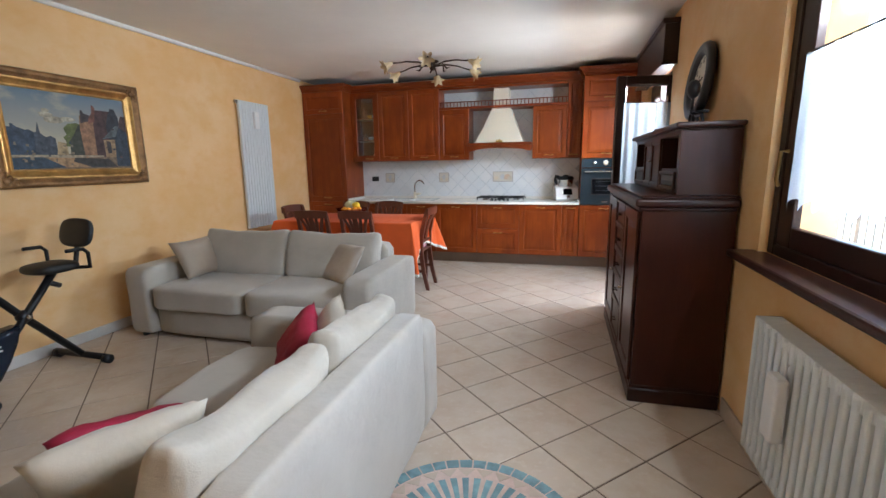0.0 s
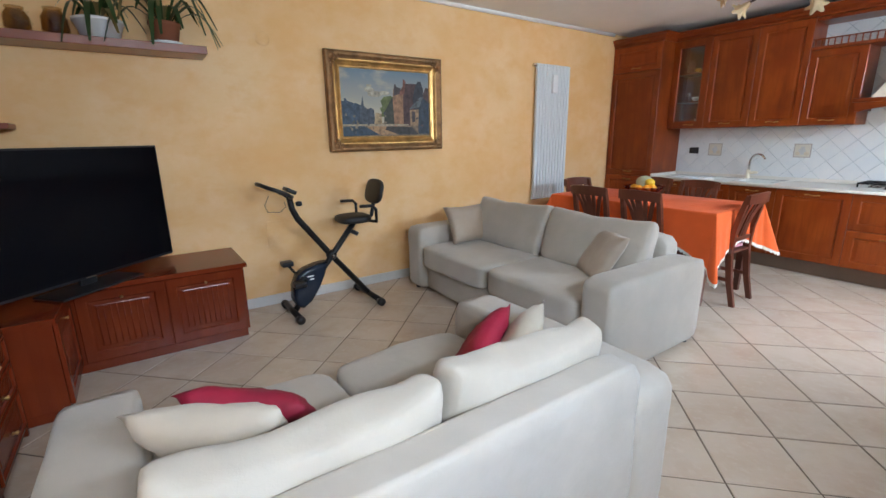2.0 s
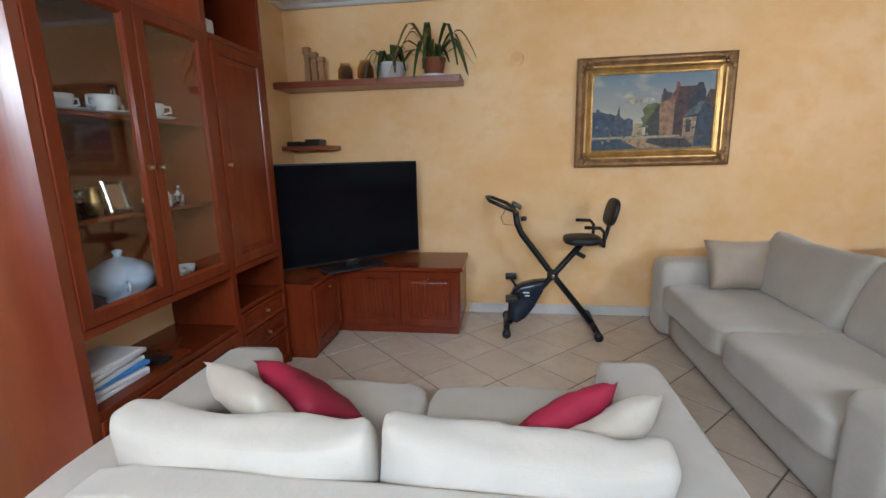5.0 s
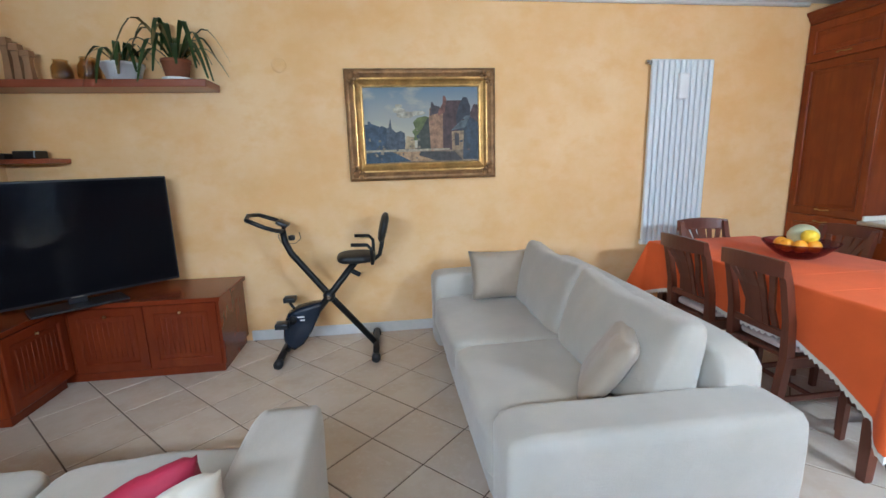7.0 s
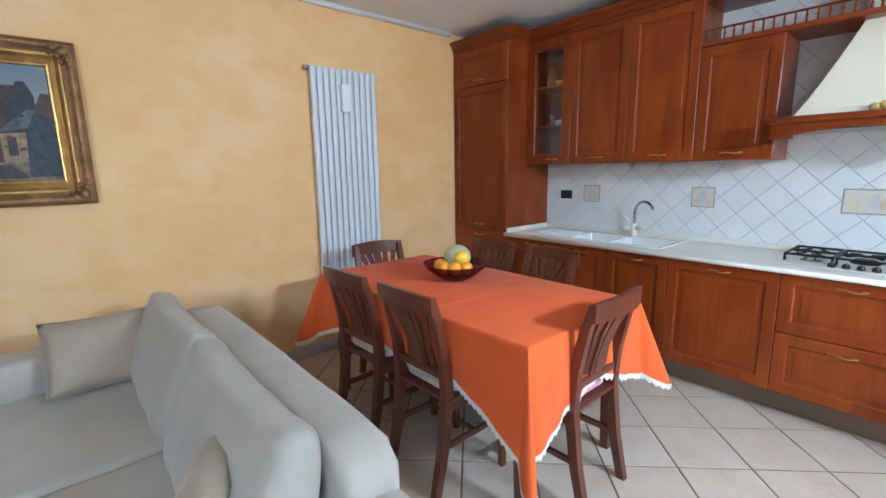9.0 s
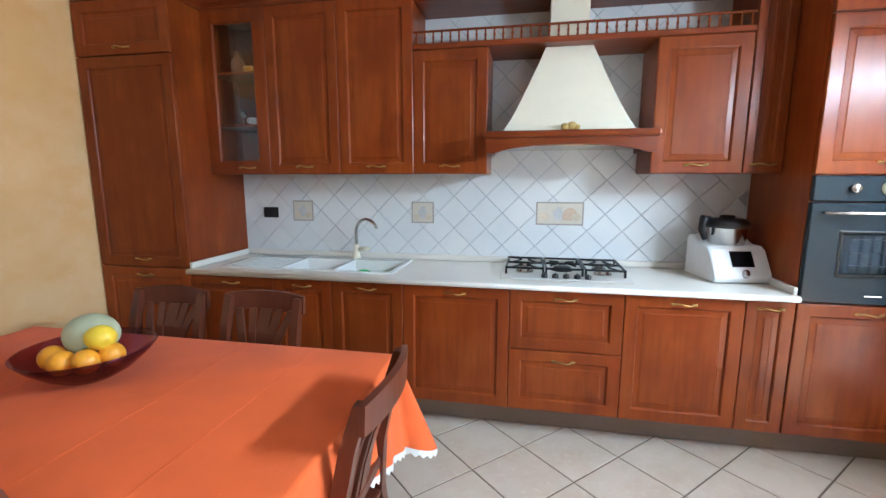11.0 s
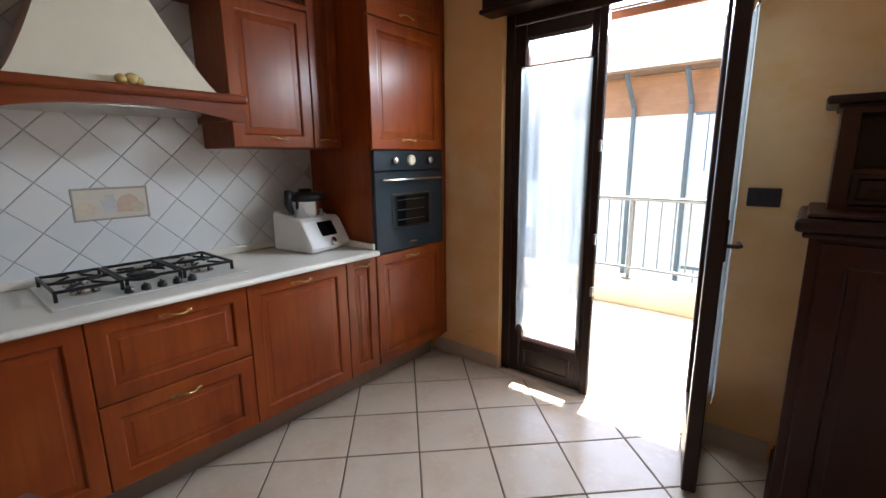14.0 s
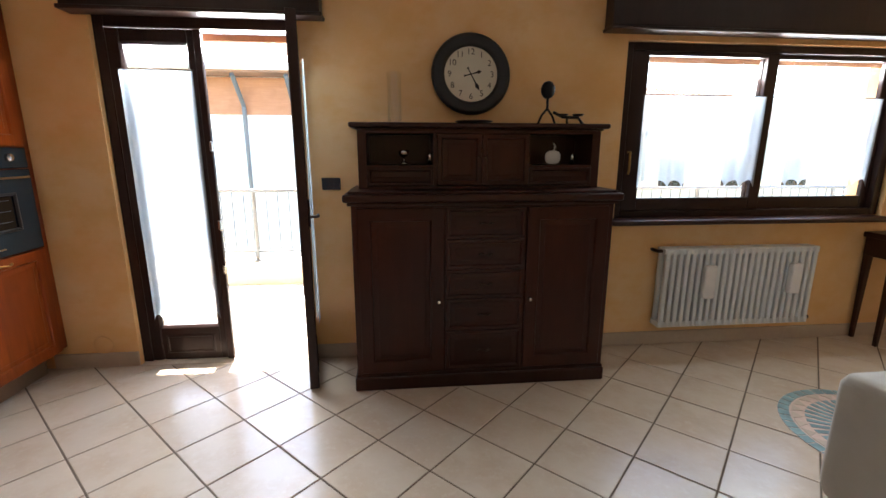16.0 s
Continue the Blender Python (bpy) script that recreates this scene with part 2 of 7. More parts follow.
PORCELAIN = plain("white porcelain", (0.76, 0.77, 0.76), 0.15, vary=0.04, relief=0.0)
BLUECHINA = plain("pale blue china", (0.50, 0.60, 0.72), 0.2, vary=0.12, scale=18, relief=0.0)
SILVER = plain("silver", (0.65, 0.62, 0.56), 0.2, 1.0, vary=0.1, relief=0.05)
GOLD = plain("worn gilding", (0.56, 0.34, 0.12), 0.32, 0.8, scale=60, vary=0.35, relief=0.5, big=8)
GOLDDARK = plain("dull gilding", (0.27, 0.145, 0.06), 0.42, 0.6, scale=70, vary=0.4, relief=0.9, big=9, dist=0.006)
LEAF = plain("leaf green", (0.030, 0.060, 0.014), 0.4, vary=0.35, scale=20)
LEAFDRY = plain("dry leaf", (0.16, 0.12, 0.04), 0.6, vary=0.3)
TERRACOTTA = plain("terracotta", (0.25, 0.085, 0.04), 0.75, vary=0.15)
BROWNCARVE = plain("carved brown wood", (0.36, 0.19, 0.09), 0.6, vary=0.25)
GLASS = pane_mat("clear glass")
TANGLASS = pane_mat("tan glass", (0.80, 0.70, 0.55), 0.05)
CABGLASS = pane_mat("cabinet glass", (0.96, 0.96, 0.95))
CRYSTAL = pane_mat("cut crystal", (0.90, 0.92, 0.93), 0.08)
PURPLEGLASS = pane_mat("purple glass", (0.62, 0.42, 0.55), 0.05, (0.6, 0.5, 0.6))
OVENGLASS = pane_mat("smoked oven glass", (0.20, 0.20, 0.20), 0.0, (0.4, 0.4, 0.4))
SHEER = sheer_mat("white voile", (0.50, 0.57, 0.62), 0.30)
FRUIT = plain("orange peel", (0.85, 0.36, 0.02), 0.45, scale=120, vary=0.1, relief=0.4)
LEMON = plain("lemon peel", (0.86, 0.60, 0.04), 0.4, scale=120, vary=0.08, relief=0.3)
MELON = plain("melon rind", (0.52, 0.54, 0.36), 0.6, scale=14, vary=0.3, relief=0.5)
GREENPLASTIC = plain("green sponge cloth", (0.02, 0.50, 0.10), 0.7, vary=0.15)
PAPER = plain("paper", (0.66, 0.66, 0.66), 0.8, vary=0.1)
BLUEPAPER = plain("blue paper", (0.05, 0.22, 0.55), 0.6, vary=0.2)
TEAL = plain("teal mosaic", (0.17, 0.30, 0.33), 0.35, scale=40, vary=0.35, big=12)
ROSE = plain("rose mosaic", (0.58, 0.43, 0.36), 0.4, scale=40, vary=0.15, big=12)
CLOCKFACE = plain("aged clock paper", (0.70, 0.66, 0.54), 0.6, vary=0.08)
INK = plain("black ink", (0.02, 0.018, 0.015), 0.7, vary=0.1, relief=0)
CONCRETE = plain("pale balcony tile", (0.66, 0.63, 0.57), 0.6, scale=14, vary=0.08)
CURBSTONE = plain("beige curb", (0.46, 0.40, 0.30), 0.8, vary=0.12)
GALV = plain("grey painted steel", (0.13, 0.14, 0.15), 0.45, 0.3)
HOUSEWHITE = plain("white render", (0.88, 0.88, 0.86), 0.85, scale=6, vary=0.05)
HOUSECREAM = plain("cream render", (0.66, 0.58, 0.42), 0.85, scale=6, vary=0.06)
ROOFTILE = plain("brown roof tile", (0.30, 0.17, 0.11), 0.85, scale=9, vary=0.3, relief=0.6)
SOFFIT = wood("roof boards", (0.22, 0.09, 0.04), (0.34, 0.15, 0.07), (0.42, 0.2, 0.1), "y", 0.6, 0)
# Wooded slopes; the blue is distance haze mixed into the colour.
HAZYHILL = plain("haze-tinted wooded mountain", (0.30, 0.42, 0.54), 0.95, scale=0.05, vary=0.25, big=0.01, relief=0)
GRASS = plain("distant ground", (0.16, 0.17, 0.11), 0.95, scale=0.6, vary=0.25, big=0.1, relief=0)


# ---- mesh helpers ----
def whole(ob):
    m = ob.matrix_parent_inverse @ ob.matrix_basis
    return whole(ob.parent) @ m if ob.parent else m


def mesh_of(name, bm, mat, smooth=False):
    me = bpy.data.meshes.new(name)
    bmesh.ops.recalc_face_normals(bm, faces=bm.faces[:])
    if smooth:
        for f in bm.faces:
            f.smooth = True
    bm.to_mesh(me)
    bm.free()
    me.materials.append(mat)
    return me


def part(name, bm, mat, parent, label="", smooth=False, shadow=True):
    """One mesh under a thing or a part; its points are given in the room's own metres."""
    ob = new(name, mesh_of(name, bm, mat, smooth))
    ob.parent = parent
    ob.matrix_parent_inverse = whole(parent).inverted()
    if label:
        ob["label"] = label
    ob.visible_shadow = shadow
    return ob


def thing(name, label, category, at=(0, 0, 0), group="", kind=""):
    e = new(name)
    e.empty_display_size = 0.1
    e.matrix_basis = Matrix.Translation(at)
    return tagged(e, label, category, group, kind)


def solid(name, bm, mat, label, category, group="", kind="", smooth=False):
    return tagged(new(name, mesh_of(name, bm, mat, smooth)), label, category, group, kind)


def B():
    return bmesh.new()


def box(bm, a, b, bev=0.0, seg=1, M=None):
    lo, hi = Vector([min(p, q) for p, q in zip(a, b)]), Vector([max(p, q) for p, q in zip(a, b)])
    m = Matrix.Translation((lo + hi) / 2) @ Matrix.Diagonal((*(hi - lo), 1))
    vs = bmesh.ops.create_cube(bm, size=1, matrix=(M @ m) if M else m)["verts"]
    if bev:
        bmesh.ops.bevel(bm, geom=list({e for v in vs for e in v.link_edges}), offset=bev, segments=seg, affect="EDGES", profile=0.5)
    return bm


def facing(w, o=(0, 0, 0)):
    """A frame (across, up, outward) for a front that faces the way w."""
    w = Vector(w).normalized()
    v = Vector((0, 0, 1))
    u = v.cross(w)
    m = Matrix((u, v, w)).transposed().to_4x4()
    m.translation = o
    return m


def loft(bm, rings, close=True, caps=True, M=None):
    """Joins rings of points, one after the other."""
    vr = [[bm.verts.new((M @ Vector(p)) if M else p) for p in r] for r in rings]
    n = len(vr[0])
    for a, b in zip(vr, vr[1:]):
        for i in range(n if close else n - 1):
            j = (i + 1) % n
            bm.faces.new((a[i], a[j], b[j], b[i]))
    if caps and close:
        bm.faces.new(vr[0][::-1])
        bm.faces.new(vr[-1])
    return bm


def tube(bm, pts, r, n=8, M=None):
    pts = [Vector(p) for p in pts]
    rs = r if isinstance(r, (list, tuple)) else [r] * len(pts)
    rings, up = [], None
    for i, p in enumerate(pts):
        d = (pts[min(i + 1, len(pts) - 1)] - pts[max(i - 1, 0)]).normalized()
        if up is None:
            up = d.orthogonal().normalized()
        side = d.cross(up).normalized()
        up = side.cross(d).normalized()
        rings.append([p + rs[i] * (math.cos(2 * math.pi * k / n) * up + math.sin(2 * math.pi * k / n) * side) for k in range(n)])
    return loft(bm, rings, M=M)


def lathe(bm, prof, c=(0, 0, 0), n=20, M=None, axis="z"):
    rings = []
    for r, h in prof:
        ring = []
        for k in range(n):
            x, y = r * math.cos(2 * math.pi * k / n), r * math.sin(2 * math.pi * k / n)
            ring.append({"z": (c[0] + x, c[1] + y, c[2] + h), "x": (c[0] + h, c[1] + x, c[2] + y), "y": (c[0] + x, c[1] + h, c[2] + y)}[axis])
        rings.append(ring)
    return loft(bm, rings, M=M)


def ball(bm, c, r, n=12, sq=(1, 1, 1)):
    m = Matrix.Translation(c) @ Matrix.Diagonal((r * sq[0], r * sq[1], r * sq[2], 1))
    bmesh.ops.create_uvsphere(bm, u_segments=n, v_segments=max(6, n // 2 + 2), radius=1, matrix=m)
    return bm


def softbox(bm, a, b, n=7.0, div=8, wobble=0.0, M=None, sag=0.0):
    """An upholstered block: bulging faces and round edges."""
    a, b = Vector(a), Vector(b)
    c, h = (a + b) / 2, (b - a) / 2
    h = Vector([abs(x) for x in h])
    t = bmesh.new()
    bmesh.ops.create_cube(t, size=2)
    bmesh.ops.subdivide_edges(t, edges=t.edges[:], cuts=div, use_grid_fill=True)
    idx = {}
    for v in t.verts:
        q = v.co
        k = (abs(q.x) ** n + abs(q.y) ** n + abs(q.z) ** n) ** (-1 / n)
        p = Vector((q.x * k * h.x, q.y * k * h.y, q.z * k * h.z)) + c
        if wobble:
            p += wobble * noise.noise_vector(p * 4.0) + 0.4 * wobble * noise.noise_vector(p * 13.0)
        if sag and q.z > 0:
            p.z -= sag * (1 - q.x * q.x) * (1 - q.y * q.y)
        idx[v] = bm.verts.new((M @ p) if M else p)
    for f in t.faces:
        bm.faces.new([idx[v] for v in f.verts])
    t.free()
    return bm


def pillow(bm, w, h, t, M, seed=0, n=14):
    """A stuffed square cushion with pinched edges and ear corners."""
    grid = {}
    for s in (1, -1):
        for i in range(n + 1):
            for j in range(n + 1):
                u, v = 2 * i / n - 1, 2 * j / n - 1
                edge = i in (0, n) or j in (0, n)
                if s < 0 and edge:
                    grid[s, i, j] = grid[1, i, j]
                    continue
                f = max(0.0, (1 - u ** 4) * (1 - v ** 4)) ** 0.55
                x, y = u * w / 2 * (1 - 0.07 * (1 - v * v)), v * h / 2 * (1 - 0.07 * (1 - u * u))
                z = s * t / 2 * f + (0.008 * noise.noise(Vector((u * 2.3 + seed, v * 2.3, s))) if not edge else 0)
                z += 0.006 * noise.noise(Vector((u * 6 + seed, v * 6, s * 2.0)))
                grid[s, i, j] = bm.verts.new(M @ Vector((x, y, z)))
        for i in range(n):
            for j in range(n):
                q = [grid[s, i, j], grid[s, i + 1, j], grid[s, i + 1, j + 1], grid[s, i, j + 1]]
                bm.faces.new(q if s > 0 else q[::-1])
    return bm


def ring_frame(bm, F, u0, u1, v0, v1, prof):
    """A mitred moulding round a rectangle: prof lists (distance inwards, height)."""
    rings = [[(u0 + i, v0 + i, w), (u1 - i, v0 + i, w), (u1 - i, v1 - i, w), (u0 + i, v1 - i, w)] for i, w in prof]
    return loft(bm, rings, caps=False, M=F)


def panel_front(bm, F, u0, u1, v0, v1, th=0.021, fw=0.065, g=0.0015):
    """A framed cabinet front: stiles and rails round a sunk panel with a raised field."""
    u0, u1, v0, v1 = u0 + g, u1 - g, v0 + g, v1 - g
    fw = min(fw, (u1 - u0) * 0.27, (v1 - v0) * 0.3)
    ring_frame(bm, F, u0, u1, v0, v1, [(0.003, 0.0), (0, 0.003), (0, th - 0.003), (0.004, th), (fw - 0.006, th), (fw, th - 0.004), (fw + 0.003, th - 0.011), (fw + 0.028, th - 0.009), (fw + 0.034, th - 0.007)])
    i = fw + 0.034
    loft(bm, [[(u0 + i, v0 + i, th - 0.007), (u1 - i, v0 + i, th - 0.007)], [(u0 + i, v1 - i, th - 0.007), (u1 - i, v1 - i, th - 0.007)]], close=False, M=F)
    loft(bm, [[(u0 + 0.003, v0 + 0.003, 0), (u1 - 0.003, v0 + 0.003, 0)], [(u0 + 0.003, v1 - 0.003, 0), (u1 - 0.003, v1 - 0.003, 0)]], close=False, M=F)
    return bm


def bow_handle(bm, F, u, v, w, length=0.10):
    """A curved brass pull with leaf ends."""
    pts = [(u + length * (k / 8 - 0.5), v + 0.004 * math.sin(k * math.pi / 4), w + 0.004 + 0.02 * math.sin(math.pi * k / 8)) for k in range(9)]
    tube(bm, pts, [0.003, 0.005, 0.0045, 0.004, 0.004, 0.004, 0.0045, 0.005, 0.003], 6, F)
    for s in (-1, 1):
        box(bm, (u + s * length * 0.5 - 0.012, v - 0.006, w), (u + s * length * 0.5 + 0.012, v + 0.006, w + 0.006), 0.002, M=F)
    return bm


def words(name, text, size, M, mat, parent, depth=0.0004):
    cu = bpy.data.curves.new(name, "FONT")
    cu.body, cu.size, cu.align_x, cu.align_y, cu.extrude = text, size, "CENTER", "CENTER", depth
    ob = bpy.data.objects.new(name, cu)
    scene.collection.objects.link(ob)
    bpy.context.view_layer.update()
    me = bpy.data.meshes.new_from_object(ob.evaluated_get(bpy.context.evaluated_depsgraph_get()))
    bpy.data.objects.remove(ob)
    me.transform(M)
    me.materials.clear()
    me.materials.append(mat)
    t = new(name, me)
    t.parent = parent
    t.matrix_parent_inverse = whole(parent).inverted()
    return t

# ---- the room ----
XL, XR, YB, YK, ZC, T = -3.60, 1.05, 0.03, 6.945, 2.63, 0.30
KF, UF, LF, RF = facing((0, -1, 0)), facing((0, 1, 0)), facing((1, 0, 0)), facing((-1, 0, 0))


def structure(name, boxes, mat, label, category="wall", bev=0.0):
    bm = B()
    for a, b in boxes:
        box(bm, a, b, bev)
    return solid(name, bm, mat, label, category, kind="structure")


floor = structure("floor", [((XL - T, YB - T, -0.25), (XR + T, YK + T, -0.004))], GROUT, "beige ceramic tile floor laid diagonally with brown joints", "floor")
structure("ceiling", [((XL - T, YB - T, ZC), (XR + T, YK + T, ZC + 0.2))], CEILING, "plain white painted ceiling", "ceiling")
structure("wall_west", [((XL - T, YB - T, -0.25), (XL, YK + T, ZC))], STUCCO, "apricot sponged stucco wall", "wall")
structure("wall_south", [((XL, YB - T, -0.25), (XR, YB, ZC))], STUCCO, "apricot sponged stucco wall behind the cabinet wall", "wall")
structure("wall_north", [((XL, YK, -0.25), (XR, YK + T, ZC))], WHITEWALL, "white plastered kitchen wall", "wall")
DY0, DY1, DZ, WY0, WY1, WZ0, WZ1 = 4.77, 5.93, 2.20, 0.56, 2.66, 0.96, 2.13
structure("wall_east", [((XR, YB - T, -0.25), (XR + T, WY0, ZC)), ((XR, WY0, -0.25), (XR + T, WY1, WZ0)), ((XR, WY0, WZ1), (XR + T, WY1, ZC)),
                        ((XR, WY1, -0.25), (XR + T, DY0, ZC)), ((XR, DY0, DZ), (XR + T, DY1, ZC)), ((XR, DY1, -0.25), (XR + T, YK + T, ZC)),
                        ((XR, DY0, -0.25), (XR + T, DY1, -0.012))], STUCCO, "apricot sponged stucco wall with window and balcony door", "wall")
bm = B()
for y0, y1 in ((YB, 6.3),):
    tube(bm, [(XL + 0.012, y0, ZC - 0.012), (XL + 0.012, y1, ZC - 0.012)], 0.022, 8)
tube(bm, [(XL, YB + 0.012, ZC - 0.012), (XR, YB + 0.012, ZC - 0.012)], 0.022, 8)
solid("trim", bm, CEILING, "white plaster cornice bead along the ceiling edge", "cornice", kind="structure", smooth=True)
structure("baseboard", [((XL, 1.58, 0), (XL + 0.012, 6.34, 0.085))], SKIRT_GREY, "pale grey tile skirting along the stucco wall", "skirting", 0.002)
structure("baseboard", [((XR - 0.012, DY1 + 0.002, 0), (XR, 6.46, 0.10)), ((XR - 0.012, 4.46, 0), (XR, DY0 - 0.002, 0.10)), ((XR - 0.012, YB, 0), (XR, 2.87, 0.10))], SKIRT_BEIGE, "beige tile skirting along the window wall", "skirting", 0.002)
structure("baseboard", [((-0.99, YB, 0), (XR - 0.013, YB + 0.012, 0.10))], SKIRT_BEIGE, "beige tile skirting along the back wall", "skirting", 0.002)
structure("door_sill", [((XR - 0.02, DY0 + 0.002, -0.011), (XR + T, DY1 - 0.002, 0.004))], SKIRT_BEIGE, "worn beige stone threshold of the balcony door", "threshold", 0.002)

# ---- the balcony door ----
XF = 1.085
door_1 = thing("door_1", "dark brown two-leaf balcony door, one leaf open", "door", (XF, 5.35, 0), kind="structure")
bm = B()
box(bm, (XF, DY1 - 0.06, 0.005), (XF + 0.075, DY1 - 0.001, DZ - 0.001), 0.004)
box(bm, (XF, DY0 + 0.001, 0.005), (XF + 0.075, DY0 + 0.05, DZ - 0.001), 0.004)
box(bm, (XF, DY0 + 0.05, DZ - 0.065), (XF + 0.075, DY1 - 0.06, DZ - 0.001), 0.004)
part("door_frame", bm, FRAMEWOOD, door_1)


def casement(parent, F, w, h0, h1, low, stile, name="leaf"):
    bm = B()
    box(bm, (0, h0, 0), (stile, h1, 0.055), 0.005, M=F)
    box(bm, (w - stile, h0, 0), (w, h1, 0.055), 0.005, M=F)
    box(bm, (stile, h1 - 0.075, 0), (w - stile, h1, 0.055), 0.005, M=F)
    box(bm, (stile, h0, 0), (w - stile, low, 0.055), 0.005, M=F)
    ring_frame(bm, F, stile + 0.03, w - stile - 0.03, h0 + 0.05, low - 0.05, [(0, 0.055), (0.006, 0.060), (0.014, 0.060), (0.02, 0.055)])
    ring_frame(bm, F, stile, w - stile, low, h1 - 0.075, [(0, 0.052), (0.012, 0.040), (0.012, 0.02)])
    leaf = part(name, bm, FRAMEWOOD, parent)
    bm = B()
    box(bm, (stile - 0.004, low - 0.004, 0.022), (w - stile + 0.004, h1 - 0.071, 0.028), M=F)
    part("pane", bm, GLASS, leaf, shadow=False)
    return leaf


FL = facing((-1, 0, 0), (XF + 0.055, DY1 - 0.06, 0))
leaf_fixed = casement(door_1, FL, 0.53, 0.012, DZ - 0.07, 0.245, 0.075, "closed_leaf")
bm = B()
box(bm, (0.50, 0.01, 0.056), (0.545, DZ - 0.07, 0.072), 0.005, M=FL)
part("rebate_strip", bm, FRAMEWOOD, leaf_fixed)
bm = B()
for z in (0.62, 0.92, 1.42):
    box(bm, (0.532, z, 0.062), (0.548, z + 0.06, 0.082), 0.003, M=FL)
part("hinge", bm, CHROME, leaf_fixed, "bright steel hinges")
FO = facing((0.20, -0.98, 0), (XF + 0.02, DY0 + 0.055, 0)) @ Matrix.Translation((-0.53, 0, 0))
leaf_open = casement(door_1, FO, 0.52, 0.012, DZ - 0.07, 0.245, 0.075, "open_leaf")
bm = B()
box(bm, (0.022, 1.0, 0.055), (0.05, 1.16, 0.063), 0.003, M=FO)
tube(bm, [(0.036, 1.06, 0.06), (0.036, 1.06, 0.10), (0.05, 1.06, 0.108), (0.12, 1.06, 0.108)], 0.008, 8, FO)
part("handle", bm, BRONZE, leaf_open, "dark bronze lever handle")


def curtain(parent, F, u0, u1, v0, v1, w, waves, amp, scallop, name="curtain", taper=0.0):
    """A sheer hanging in folds from a thin rod, its hem scalloped."""
    bm = B()
    nu, nv = 90, 24
    rows = []
    for j in range(nv + 1):
        s = j / nv
        row = []
        for i in range(nu + 1):
            k = i / nu
            uu = u0 + (u1 - u0) * k
            hem = v0 + scallop * abs(math.sin(math.pi * k * 8)) ** 0.7
            v = v1 + (hem - v1) * s
            ww = w + amp * (0.35 + 0.65 * s) * math.sin(2 * math.pi * waves * k + 0.8 * math.sin(5 * k)) + 0.3 * amp * noise.noise(Vector((k * 9, s * 3, u0)))
            row.append((uu + taper * s * (k - 0.5) * 0.2, v, ww))
        rows.append(row)
    loft(bm, rows, close=False, M=F)
    c = part(name, bm, SHEER, parent, "white sheer voile with a scalloped hem", True)
    bm = B()
    tube(bm, [(u0 - 0.01, v1, w), (u1 + 0.01, v1, w)], 0.004, 6, F)
    part("rod", bm, BRONZE, parent)
    return c


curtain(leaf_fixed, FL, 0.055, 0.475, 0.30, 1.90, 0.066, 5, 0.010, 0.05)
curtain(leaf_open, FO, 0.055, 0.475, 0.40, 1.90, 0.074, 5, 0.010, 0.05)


def shutter_box(name, y0, y1, z0, z1, label):
    t = thing(name, label, "shutter box", (XR, (y0 + y1) / 2, z0), kind="structure")
    bm = B()
    box(bm, (XR - 0.115, y0, z0 + 0.02), (XR - 0.001, y1, z1), 0.004)
    part("body", bm, FRAMEWOOD, t)
    bm = B()
    box(bm, (XR - 0.13, y0 - 0.012, z0), (XR - 0.001, y1 + 0.012, z0 + 0.022), 0.005)
    box(bm, (XR - 0.135, y0 - 0.015, z1 - 0.03), (XR - 0.001, y1 + 0.015, z1 + 0.012), 0.006)
    part("moulding", bm, FRAMEWOOD, t)
    return t


shutter_box("door_trim", 4.60, 6.0, 2.185, 2.54, "dark brown wooden roller shutter box above balcony door")
shutter_box("window_trim", 0.42, 2.83, 2.165, 2.54, "dark brown wooden roller shutter box above window")

# ---- the window ----
window_1 = thing("window_1", "dark brown sliding window with half curtains", "window", (XF, 1.6, WZ0), kind="structure")
FW = facing((-1, 0, 0), (XF + 0.06, WY1, 0))
WW = WY1 - WY0
bm = B()
for a, b in (((0.001, WZ0 + 0.001, -0.02), (0.06, WZ1 - 0.001, 0.06)), ((WW - 0.06, WZ0 + 0.001, -0.02), (WW - 0.001, WZ1 - 0.001, 0.06)), ((0.06, WZ1 - 0.05, -0.02), (WW - 0.06, WZ1 - 0.001, 0.06)), ((0.06, WZ0 + 0.001, -0.02), (WW - 0.06, WZ0 + 0.05, 0.06))):
    box(bm, a, b, 0.004, M=FW)
part("window_frame", bm, FRAMEWOOD, window_1)
for k, (u0, u1, w) in enumerate(((0.06, 1.12, 0.018), (1.03, WW - 0.06, -0.018))):
    bm = B()
    s0, s1 = u0 + 0.12 if k == 0 else u0 + 0.085, u1 - 0.085 if k == 0 else u1 - 0.06
    z0, z1, p0, p1 = WZ0 + 0.05, WZ1 - 0.05, 1.10, 2.05
    for a, b in (((u0, z0, w), (s0, z1, w + 0.035)), ((s1, z0, w), (u1, z1, w + 0.035)), ((s0, z0, w), (s1, p0, w + 0.035)), ((s0, p1, w), (s1, z1, w + 0.035))):
        box(bm, a, b, 0.004, M=FW)
    sash = part("sash", bm, FRAMEWOOD, window_1)
    bm = B()
    box(bm, (s0 - 0.004, p0 - 0.004, w + 0.014), (s1 + 0.004, p1 + 0.004, w + 0.02), M=FW)
    part("pane", bm, GLASS, sash, shadow=False)
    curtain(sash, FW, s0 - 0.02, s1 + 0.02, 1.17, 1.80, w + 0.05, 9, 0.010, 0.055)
bm = B()
tube(bm, [(0.085, 1.42, 0.055), (0.085, 1.42, 0.085), (0.085, 1.30, 0.09), (0.085, 1.27, 0.08)], 0.008, 8, FW)
part("handle", bm, BRASS, window_1, "pale brass pull handle")
bm = B()
